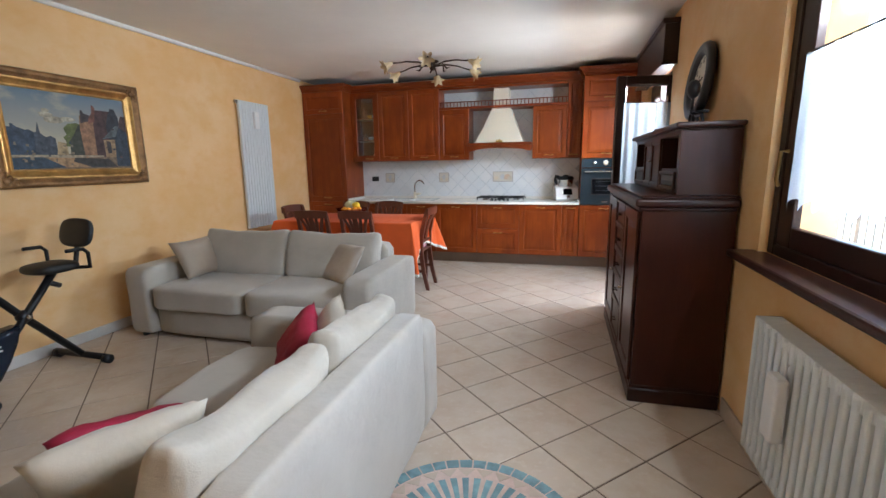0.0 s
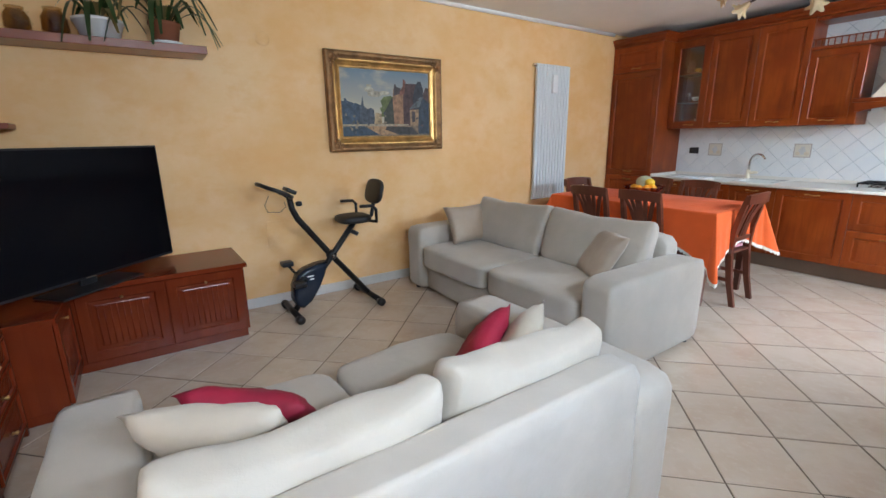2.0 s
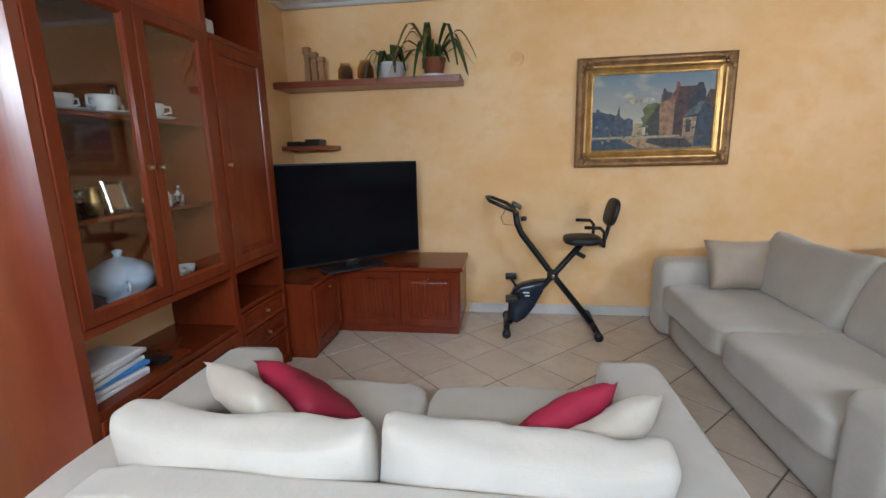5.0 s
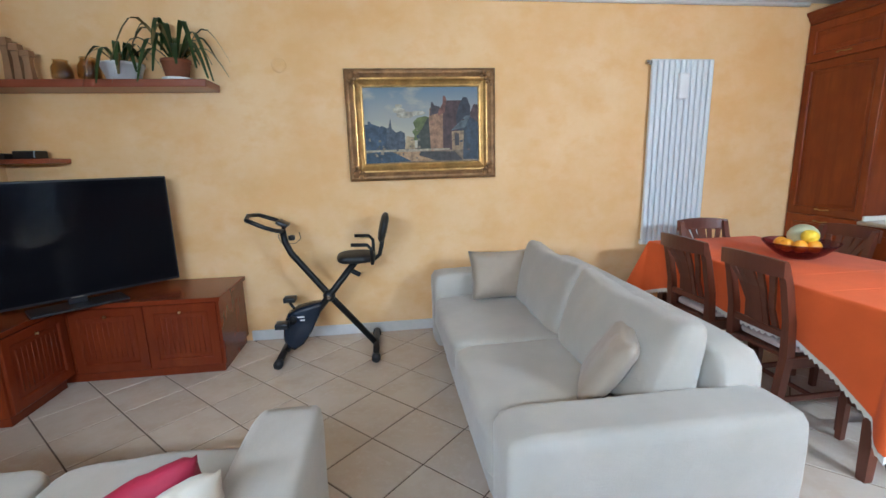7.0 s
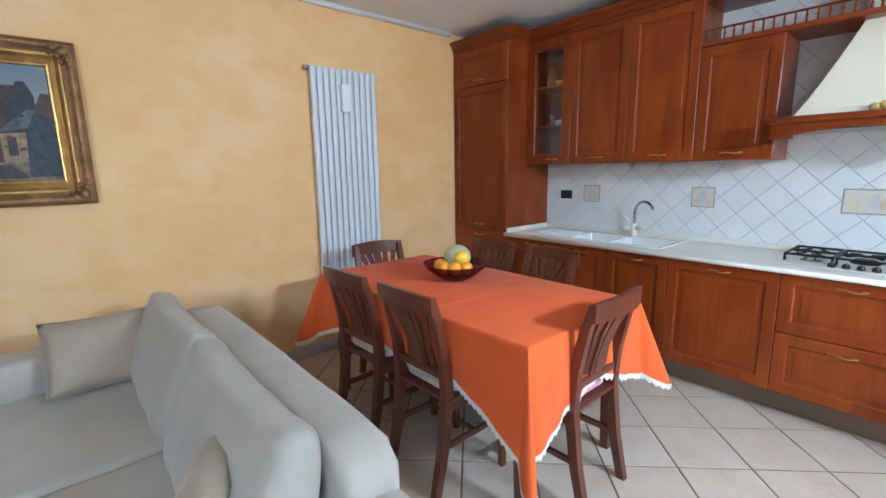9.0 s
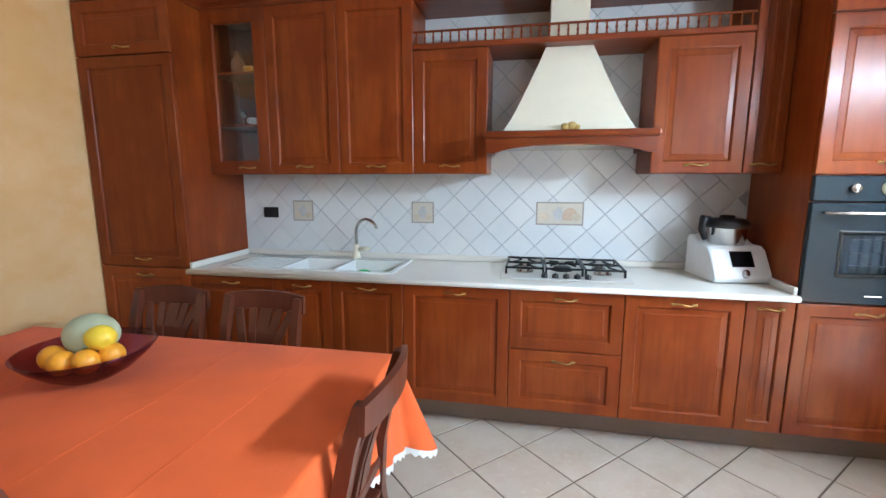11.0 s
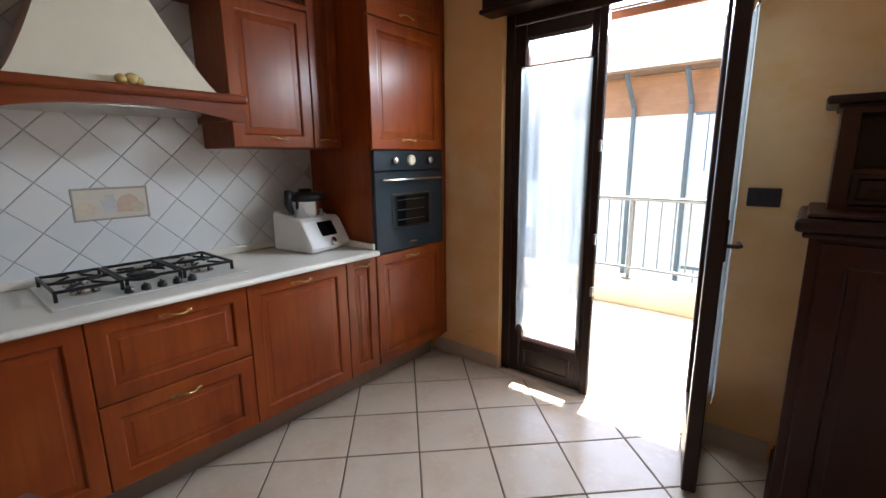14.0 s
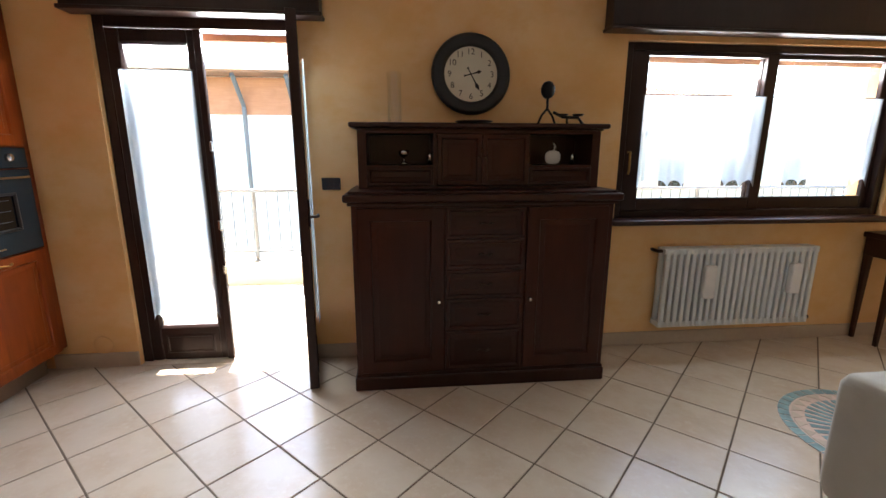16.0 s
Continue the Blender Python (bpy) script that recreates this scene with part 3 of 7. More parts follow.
box(bm, (XR - 0.115, WY0 + 0.04, WZ0 - 0.035), (XF + 0.005, WY1 + 0.06, WZ0 + 0.002), 0.012, 2)
part("window_sill", bm, DARKWOOD_Y, window_1)
for nm, y0, y1, zb, zt in (("shutter", WY0 + 0.02, WY1 - 0.02, 2.03, 2.30), ("shutter", DY0 + 0.02, DY1 - 0.02, 2.10, 2.36)):
    t = thing(nm, "rolled-up brown roller shutter with only the last slats showing", "shutter", (1.24, (y0 + y1) / 2, zb))
    z = zb
    while z < min(zt, zb + 0.13):
        bm = B()
        box(bm, (1.23, y0, z), (1.244, y1, z + 0.045), 0.005)
        part("slat", bm, SOFFIT, t)
        z += 0.048

# ---- skirt of floor tiles: set last; wall tiles of the kitchen: set last ----

# ---- kitchen ----
YF = 6.34


def kitchen_unit(name, x0, x1, z0, z1, yb, label, fronts, category="cabinet", group="", body=CHERRY, low=None):
    """A carcass with framed fronts; fronts list (x0, x1, z0, z1, handle height or None)."""
    yfr = YF if yb is None else yb
    t = thing(name, label, category, ((x0 + x1) / 2, 6.6, z0), group)
    bm = B()
    box(bm, (x0 + 0.001, yfr + 0.022, z0), (x1 - 0.001, YK - 0.012, low or z1), 0.001)
    part("body", bm, body, t)
    F = facing((0, -1, 0), (0, yfr + 0.021, 0))
    for a, b, c, d, hz in fronts:
        bm = B()
        panel_front(bm, F, a, b, c, d)
        dr = part("door" if d - c > 0.36 else "drawer_front", bm, CHERRY, t)
        if hz:
            bm = B()
            bow_handle(bm, F, (a + b) / 2, hz, 0.021, min(0.10, (b - a) * 0.6))
            part("handle", bm, BRASS, dr, "aged brass bow handle", True)
    return t


X = [-2.94, -2.38, -2.01, -1.58, -0.984, -0.399, 0.159, 0.374]
for a, b in ((X[0], X[1]), (X[1], X[2]), (X[2], X[3]), (X[3], X[4])):
    kitchen_unit("base_cabinet", a, b, 0.155, 0.845, None, "cherry wood base cabinet with framed door and brass handle", [(a, b, 0.16, 0.845, 0.805)], group="kitchen base cabinets", low=0.72 if a in X[1:3] or a == X[3] else None)
kitchen_unit("drawer_cabinet", X[4], X[5], 0.155, 0.845, None, "cherry wood cabinet with two deep drawers under hob", [(X[4], X[5], 0.16, 0.509, 0.455), (X[4], X[5], 0.511, 0.845, 0.80)], group="kitchen base cabinets")
kitchen_unit("base_cabinet", X[5], X[6], 0.155, 0.845, None, "cherry wood base cabinet with one wide framed door", [(X[5], X[6], 0.16, 0.845, 0.805)], group="kitchen base cabinets")
kitchen_unit("base_cabinet", X[6], X[7], 0.155, 0.845, None, "narrow cherry wood base cabinet beside oven column", [(X[6], X[7], 0.16, 0.845, 0.805)], group="kitchen base cabinets")
kitchen_unit("pantry_cabinet", XL + 0.004, X[0], 0.155, 2.46, None, "tall cherry wood pantry cabinet with three doors", [(XL + 0.01, X[0], 0.16, 0.875, 0.83), (XL + 0.01, X[0], 0.88, 2.14, 0.93), (XL + 0.01, X[0], 2.145, 2.45, 2.185)])
oven_col = kitchen_unit("oven_cabinet", X[7] + 0.002, 0.985, 0.155, 2.46, None, "tall cherry wood cabinet housing the built-in oven", [(0.378, 0.975, 0.16, 0.84, 0.80), (0.378, 0.975, 1.445, 2.135, 1.50), (0.378, 0.975, 2.14, 2.45, 2.18)])
bm = B()
box(bm, (XL + 0.004, YF + 0.13, 0.0), (0.985, YF + 0.145, 0.153), 0.002)
solid("plinth", bm, plain("brown plinth laminate", (0.22, 0.15, 0.10), 0.5), "brown laminate plinth under the kitchen cabinets", "plinth")
bm = B()
box(bm, (0.987, YF + 0.03, 0.155), (XR - 0.001, YF + 0.05, 2.46), 0.001)
solid("filler_strip", bm, CHERRY, "cherry wood filler strip between oven cabinet and wall", "trim")

# worktop with openings for sink and hob
SX0, SX1, SY0, SY1 = -2.80, -1.66, 6.42, 6.88
wt = thing("worktop", "cream laminate kitchen worktop with raised back edge", "worktop", (-1.3, 6.6, 0.85))
for a, b in (((X[0], YF - 0.022, 0.847), (SX0 + 0.02, YK - 0.014, 0.877)), ((SX0 + 0.02, YF - 0.022, 0.847), (SX1 - 0.02, SY0 + 0.02, 0.877)), ((SX0 + 0.02, SY1 - 0.02, 0.847), (SX1 - 0.02, YK - 0.014, 0.877)), ((SX1 - 0.02, YF - 0.022, 0.847), (X[7], YK - 0.014, 0.877))):
    bm = B()
    box(bm, a, b)
    part("slab", bm, COUNTER, wt)
bm = B()
tube(bm, [(X[0], YF - 0.022, 0.862), (X[7], YF - 0.022, 0.862)], 0.0152, 10)
part("front_edge", bm, COUNTER, wt, smooth=True)
bm = B()
box(bm, (X[0], YK - 0.035, 0.878), (X[7] - 0.02, YK - 0.013, 0.915), 0.006, 2)
box(bm, (X[7] - 0.02, YF + 0.0, 0.878), (X[7], YK - 0.013, 0.915), 0.006, 2)
box(bm, (X[0] + 0.001, YF + 0.0, 0.878), (X[0] + 0.02, YK - 0.036, 0.915), 0.006, 2)
part("upstand", bm, COUNTER, wt)

sink = thing("sink", "white double-bowl kitchen sink with drainer", "sink", (-2.2, 6.65, 0.88))
bm = B()
ring_frame(bm, Matrix.Identity(4), SX0, SX1, SY0, SY1, [(0, 0.8775), (0.002, 0.884), (0.012, 0.886), (0.03, 0.883)])
box(bm, (-2.405, SY0 + 0.03, 0.870), (-2.385, SY1 - 0.03, 0.883), 0.003)
box(bm, (-2.06, SY0 + 0.03, 0.870), (-2.04, SY1 - 0.03, 0.883), 0.003)
box(bm, (SX0 + 0.03, SY0 + 0.03, 0.868), (-2.405, SY1 - 0.03, 0.874))
for k in range(9):
    box(bm, (SX0 + 0.06 + 0.036 * k, SY0 + 0.06, 0.874), (SX0 + 0.07 + 0.036 * k, SY1 - 0.06, 0.879), 0.002)
box(bm, (-2.04, SY1 - 0.09, 0.868), (SX1 - 0.03, SY1 - 0.03, 0.882), 0.003)
box(bm, (-2.385, SY1 - 0.09, 0.868), (-2.06, SY1 - 0.03, 0.882), 0.003)
part("rim", bm, PORCELAIN, sink)
for a, b in ((-2.385, -2.06), (-2.04, SX1 - 0.03)):
    bm = B()
    y0, y1 = SY0 + 0.03, SY1 - 0.09
    loft(bm, [[(a, y0, 0.881), (b, y0, 0.881), (b, y1, 0.881), (a, y1, 0.881)], [(a + 0.015, y0 + 0.015, 0.80), (b - 0.015, y0 + 0.015, 0.80), (b - 0.015, y1 - 0.015, 0.80), (a + 0.015, y1 - 0.015, 0.80)],
              [(a + 0.04, y0 + 0.04, 0.735), (b - 0.04, y0 + 0.04, 0.735), (b - 0.04, y1 - 0.04, 0.735), (a + 0.04, y1 - 0.04, 0.735)]], caps=False)
    bm.verts.ensure_lookup_table()
    bm.faces.new([bm.verts[i] for i in (8, 9, 10, 11)])
    bowl = part("bowl", bm, PORCELAIN, sink)
    bm = B()
    lathe(bm, [(0.0, 0), (0.032, 0), (0.038, 0.004), (0.0, 0.005)], ((a + b) / 2, (y0 + y1) / 2, 0.736), 16)
    part("drain", bm, CHROME, bowl, smooth=True)
bm = B()
for k, (px, py, s) in enumerate(((-1.86, 6.56, 0.07), (-1.80, 6.60, 0.06), (-1.90, 6.60, 0.05))):
    softbox(bm, (px - s, py - s * 0.7, 0.74), (px + s, py + s * 0.7, 0.83 + 0.015 * k), 3, 5, 0.02)
solid("dishcloth", bm, GREENPLASTIC, "bright green dishcloth crumpled in the sink", "cloth", smooth=True)
tap = thing("kitchen_tap", "brushed swan-neck kitchen tap beside the sink", "tap", (-2.05, 6.845, 0.88))
bm = B()
lathe(bm, [(0.028, 0), (0.028, 0.012), (0.022, 0.02), (0.021, 0.09), (0.015, 0.10)], (-2.05, 6.845, 0.883), 16)
part("base", bm, CREAMHOOD, tap, smooth=True)
bm = B()
tube(bm, [(-2.05, 6.845, 0.975)] + [(-2.05 + 0.10 * (1 - math.cos(a)), 6.845 - 0.06 * (1 - math.cos(a)), 1.06 + 0.10 * math.sin(a)) for a in [math.pi * k / 12 for k in range(11)]], 0.011, 10)
part("spout", bm, CHROME, tap, smooth=True)
bm = B()
tube(bm, [(-2.03, 6.84, 0.945), (-1.98, 6.83, 0.955), (-1.95, 6.825, 0.957)], [0.017, 0.016, 0.012], 10)
part("lever", bm, CREAMHOOD, tap, smooth=True)

hob = thing("gas_hob", "stainless steel gas hob with black grates", "hob", (-0.69, 6.62, 0.88))
bm = B()
HX0, HX1, HY0, HY1 = -1.045, -0.335, 6.43, 6.90
box(bm, (HX0, HY0, 0.878), (HX1, HY1, 0.886), 0.004)
part("plate", bm, HOBSTEEL, hob)
for k in range(5):
    bm = B()
    c = (-0.80 + 0.058 * k, 6.468, 0.886)
    lathe(bm, [(0.018, 0), (0.018, 0.012), (0.014, 0.022), (0, 0.023)], c, 14)
    box(bm, (c[0] - 0.003, c[1] - 0.017, c[2] + 0.02), (c[0] + 0.003, c[1] + 0.017, c[2] + 0.028), 0.001)
    part("knob", bm, BLACKPLASTIC, hob, smooth=False)
for k, (x0, x1) in enumerate(((-1.02, -0.80), (-0.795, -0.585), (-0.58, -0.36))):
    bm = B()
    y0, y1, z = 6.525, 6.87, 0.918
    for p in (((x0, y0, z), (x1, y0 + 0.011, z + 0.012)), ((x0, y1 - 0.011, z), (x1, y1, z + 0.012)), ((x0, y0, z), (x0 + 0.011, y1, z + 0.012)), ((x1 - 0.011, y0, z), (x1, y1, z + 0.012)), ((x0, (y0 + y1) / 2 - 0.005, z), (x1, (y0 + y1) / 2 + 0.005, z + 0.012))):
        box(bm, *p, 0.002)
    xm = (x0 + x1) / 2
    for yy in ((y0 + 0.09, y1 - 0.09) if k != 1 else ((y0 + y1) / 2,)):
        for q in range(4):
            an = math.pi / 4 + q * math.pi / 2
            tube(bm, [(xm + 0.10 * math.cos(an), yy + 0.10 * math.sin(an), z + 0.006), (xm + 0.03 * math.cos(an), yy + 0.03 * math.sin(an), z + 0.012)], 0.0055, 6)
    for xx in (x0 + 0.006, x1 - 0.006):
        for yy in (y0 + 0.006, y1 - 0.006):
            box(bm, (xx - 0.006, yy - 0.006, 0.886), (xx + 0.006, yy + 0.006, z), 0.001)
    part("grate", bm, IRON, hob)
    for yy, r in (((y0 + 0.09, 0.036), (y1 - 0.09, 0.028)) if k != 1 else (((y0 + y1) / 2, 0.05),)):
        bm = B()
        lathe(bm, [(r + 0.015, 0), (r + 0.012, 0.008), (r, 0.010), (r, 0.018), (r - 0.006, 0.022), (0, 0.022)], (xm, yy, 0.886), 18)
        part("burner", bm, CHROME if k != 1 else IRON, hob, smooth=True)

# wall cabinets
YU, ZU, ZT = 6.60, 1.455, 2.45
gc = thing("glass_wall_cabinet", "cherry wood wall cabinet with glazed door and crockery shelves", "cabinet", (-2.72, 6.77, ZU), "kitchen wall cabinets")
bm = B()
gx0, gx1 = X[0] + 0.001, -2.509
for a, b in (((gx0, YU + 0.022, ZU), (gx0 + 0.018, YK - 0.012, ZT)), ((gx1 - 0.018, YU + 0.022, ZU), (gx1, YK - 0.012, ZT)), ((gx0 + 0.018, YU + 0.022, ZU), (gx1 - 0.018, YK - 0.012, ZU + 0.018)), ((gx0 + 0.018, YU + 0.022, ZT - 0.018), (gx1 - 0.018, YK - 0.012, ZT)), ((gx0 + 0.018, YK - 0.02, ZU + 0.018), (gx1 - 0.018, YK - 0.012, ZT - 0.018))):
    box(bm, a, b)
part("body", bm, CHERRY, gc)
FU = facing((0, -1, 0), (0, YU + 0.021, 0))
bm = B()
ring_frame(bm, FU, gx0, gx1, ZU, ZT, [(0.003, 0), (0, 0.003), (0, 0.018), (0.004, 0.021), (0.075, 0.021), (0.085, 0.012), (0.085, 0.0), (0.003, 0.0)])
gd = part("door", bm, CHERRY, gc)
bm = B()
box(bm, (gx0 + 0.083, ZU + 0.083, 0.008), (gx1 - 0.083, ZT - 0.083, 0.011), M=FU)
part("pane", bm, CABGLASS, gd, shadow=False)
bm = B()
bow_handle(bm, FU, (gx0 + gx1) / 2 + 0.05, ZU + 0.04, 0.021)
part("handle", bm, BRASS, gd, "aged brass bow handle")
for z in (ZU + 0.30, ZU + 0.62):
    bm = B()
    box(bm, (gx0 + 0.019, YU + 0.03, z), (gx1 - 0.019, YK - 0.022, z + 0.014), 0.002)
    part("shelf", bm, CHERRY_X, gc)
for a, b in ((-2.507, -2.041), (-2.041, -1.576)):
    kitchen_unit("wall_cabinet", a, b, ZU, ZT, YU, "tall cherry wood wall cabinet with framed door", [(a, b, ZU, ZT, ZU + 0.045)], group="kitchen wall cabinets")
for a, b in ((-1.576, -1.142), (-0.262, 0.188)):
    kitchen_unit("wall_cabinet", a, b, ZU, 2.15, YU, "short cherry wood wall cabinet beside the hood", [(a, b, ZU, 2.15, ZU + 0.045)], group="kitchen wall cabinets")
kitchen_unit("wall_cabinet", 0.19, 0.372, ZU, ZT, YU, "narrow cherry wood wall cabinet beside the oven cabinet", [(0.19, 0.372, ZU, ZT, ZU + 0.045)], group="kitchen wall cabinets")
ps = thing("plate_shelf", "cherry wood plate shelf with low turned railing", "shelf", (-0.7, 6.75, 2.15))
bm = B()
box(bm, (-1.575, YU - 0.005, 2.152), (0.188, YK - 0.012, 2.182), 0.004)
part("board", bm, CHERRY_X, ps)
bm = B()
box(bm, (-1.575, YU + 0.004, 2.242), (0.188, YU + 0.018, 2.254), 0.004)
part("rail", bm, CHERRY_X, ps)
bal = None
for k in range(36):
    x = -1.555 + k * 0.0492
    if bal is None:
        bm = B()
        lathe(bm, [(0.004, 0), (0.007, 0.008), (0.004, 0.018), (0.008, 0.032), (0.004, 0.046), (0.006, 0.056), (0.004, 0.061)], (0, 0, 0), 6)
        bal = mesh_of("baluster", bm, CHERRY, True)
    o = new("baluster", bal)
    o.parent, o.matrix_parent_inverse = ps, whole(ps).inverted()
    o.matrix_basis = Matrix.Translation((x, YU + 0.011, 2.182))
cor = thing("cornice_moulding", "carved cherry wood cornice along the kitchen cabinet tops", "cornice", (-1.3, 6.6, 2.45))
prof = [(0.0, 2.452), (0.01, 2.455), (0.012, 2.475), (0.03, 2.49), (0.034, 2.51), (0.055, 2.53), (0.06, 2.55), (-0.03, 2.55), (-0.03, 2.452)]
for nm, path in (("moulding", [(XL + 0.003, YF + 0.02), (X[0], YF + 0.02), (X[0], YU + 0.02), (0.372, YU + 0.02), (0.372, YF + 0.02), (0.985, YF + 0.02)]),):
    bm = B()
    rings = []
    for d, z in prof:
        y1, y2 = YF + 0.02 - d, YU + 0.02 - d
        rings.append([(XL + 0.003, y1, z), (X[0] + d, y1, z), (X[0] + d, y2, z), (0.372 - d, y2, z), (0.372 - d, y1, z), (1.045, y1, z)])
    loft(bm, [list(r) for r in zip(*rings)], close=True)
    part(nm, bm, CHERRY_X, cor)
bm = B()
box(bm, (-1.576, YU + 0.03, 2.42), (0.188, YK - 0.012, 2.449), 0.002)
part("top_board", bm, CHERRY_X, cor)

hood = thing("cooker_hood", "cream conical cooker hood with arched cherry beam", "hood", (-0.7, 6.7, 1.6))
bm = B()
yh0, yh1 = 6.455, 6.485
top, bot = [], []
for k in range(21):
    s = k / 20
    x = -1.135 + 0.865 * s
    arch = 0.045 * max(0.0, math.sin(math.pi * max(0, min(1, (s - 0.06) / 0.88)))) ** 0.6
    top.append(1.672)
    bot.append((x, 1.562 + arch))
loft(bm, [[(x, yh0, z), (x, yh1, z), (x, yh1, 1.665), (x, yh0, 1.665)] for x, z in bot])
box(bm, (-1.15, yh0 - 0.02, 1.640), (-0.255, yh1 + 0.005, 1.678), 0.012, 3)
for x in (-1.14, -0.262):
    box(bm, (x - 0.0 if x < -1 else x - 0.02, yh1, 1.578), (x + 0.02 if x < -1 else x, YK - 0.012, 1.665), 0.002)
part("beam", bm, CHERRY_X, hood)
bm = B()
rings = []
for k in range(13):
    s = k / 12
    e = s ** 0.85
    rings.append([(-1.055 + 0.225 * e, 6.475 + 0.21 * e, 1.668 + 0.482 * s), (-0.36 - 0.215 * e, 6.475 + 0.21 * e, 1.668 + 0.482 * s), (-0.36 - 0.215 * e, YK - 0.014, 1.668 + 0.482 * s), (-1.055 + 0.225 * e, YK - 0.014, 1.668 + 0.482 * s)])
loft(bm, rings)
part("cone", bm, CREAMHOOD, hood)
bm = B()
box(bm, (-0.81, 6.70, 2.183), (-0.60, YK - 0.014, 2.418), 0.003)
part("chimney", bm, CREAMHOOD, hood)
bm = B()
box(bm, (-1.11, 6.49, 1.60), (-0.285, YK - 0.02, 1.615))
part("filter", bm, CHROME, hood)
bm = B()
for x, z, r, m_ in ((-0.725, 1.695, 0.022, 0), (-0.69, 1.70, 0.024, 0), (-0.665, 1.692, 0.018, 0)):
    ball(bm, (x, 6.462, z), r, 10, (1, 0.6, 0.85))
solid("hood_ornament", bm, plain("painted figurine", (0.55, 0.38, 0.12), 0.4, scale=60, vary=0.6), "small painted ceramic ornament standing on the hood beam", "ornament", smooth=True)

# oven
FOV = facing((0, -1, 0), (0, YF + 0.02, 0))
oven = thing("built_in_oven", "blue-grey built-in oven with glass door", "oven", (0.675, 6.5, 0.845))
bm = B()
box(bm, (0.380, 1.325, 0.0), (0.973, 1.440, 0.026), 0.004, M=FOV)
part("control_panel", bm, OVENBLUE, oven)
for u, m_ in ((0.54, CHROME), (0.676, CREAMHOOD), (0.84, CHROME)):
    bm = B()
    if u == 0.676:
        lathe(bm, [(0.032, 0), (0.032, 0.008), (0.028, 0.016), (0, 0.017)], (u, 1.385, 0.026), 18, FOV)
    else:
        lathe(bm, [(0.022, 0), (0.021, 0.02), (0.015, 0.024), (0, 0.025)], (u, 1.385, 0.026), 16, FOV)
    part("knob", bm, m_, oven, smooth=True)
bm = B()
ring_frame(bm, FOV, 0.380, 0.973, 0.848, 1.318, [(0, 0), (0, 0.024), (0.004, 0.028), (0.125, 0.028), (0.133, 0.022), (0.133, 0.016)])
od = part("door", bm, OVENBLUE, oven)
bm = B()
box(bm, (0.512, 0.980, 0.012), (0.841, 1.186, 0.018), 0.0, M=FOV)
pane_ = part("pane", bm, BLACKGLASS, od)
bm = B()
ring_frame(bm, FOV, 0.506, 0.847, 0.974, 1.192, [(0, 0.0285), (0.004, 0.031), (0.012, 0.031), (0.018, 0.022)])
part("window_trim", bm, BLACKPLASTIC, od)
for z in (1.03, 1.09, 1.15):
    bm = B()
    tube(bm, [(0.565, z, 0.0185), (0.80, z, 0.0185)], 0.0014, 6, FOV)
    part("rack_bar", bm, GALV, pane_)
bm = B()
tube(bm, [(0.43, 1.275, 0.028), (0.43, 1.275, 0.058), (0.44, 1.275, 0.062), (0.91, 1.275, 0.062), (0.92, 1.275, 0.058), (0.92, 1.275, 0.028)], 0.007, 8, FOV)
part("handle", bm, CHROME, od, smooth=True)
bm = B()
box(bm, (0.64, 0.885, 0.028), (0.71, 0.892, 0.029), M=FOV)
part("badge", bm, CHROME, od)

# ---- sofas ----
def plump(bm, w, d, h, M, taper=0.4, wob=0.014, n=7.0, ears=0.0, seed=0.0):
    """A loose back cushion: boxy sides, a bulging face, thinner towards its top edge, corners drawn up."""
    t = bmesh.new()
    bmesh.ops.create_cube(t, size=2)
    bmesh.ops.subdivide_edges(t, edges=t.edges[:], cuts=16, use_grid_fill=True)
    idx = {}
    for v in t.verts:
        q = v.co
        k = (abs(q.x) ** n + abs(q.y) ** 4 + abs(q.z) ** n) ** (-1 / n) if n > 4 else 1
        x, y, z = q.x * k, q.y * min(k, 1.0), q.z * k
        thick = 1 - taper * ((z + 1) / 2) ** 1.5
        thick *= 0.72 + 0.28 * (1 - x ** 4) * (1 - z ** 4)
        p = Vector((x * w / 2, y * d / 2 * thick, z * h / 2))
        p.z += ears * max(0.0, z) * (abs(x) ** 5 - 0.35 * (1 - x * x))
        s_ = Vector((p.x * 5 + seed, p.y * 5, p.z * 5))
        p += wob * noise.noise_vector(s_) + 0.35 * wob * noise.noise_vector(s_ * 2.7)
        idx[v] = bm.verts.new(M @ p)
    for f in t.faces:
        bm.faces.new([idx[v] for v in f.verts])
    t.free()
    return bm


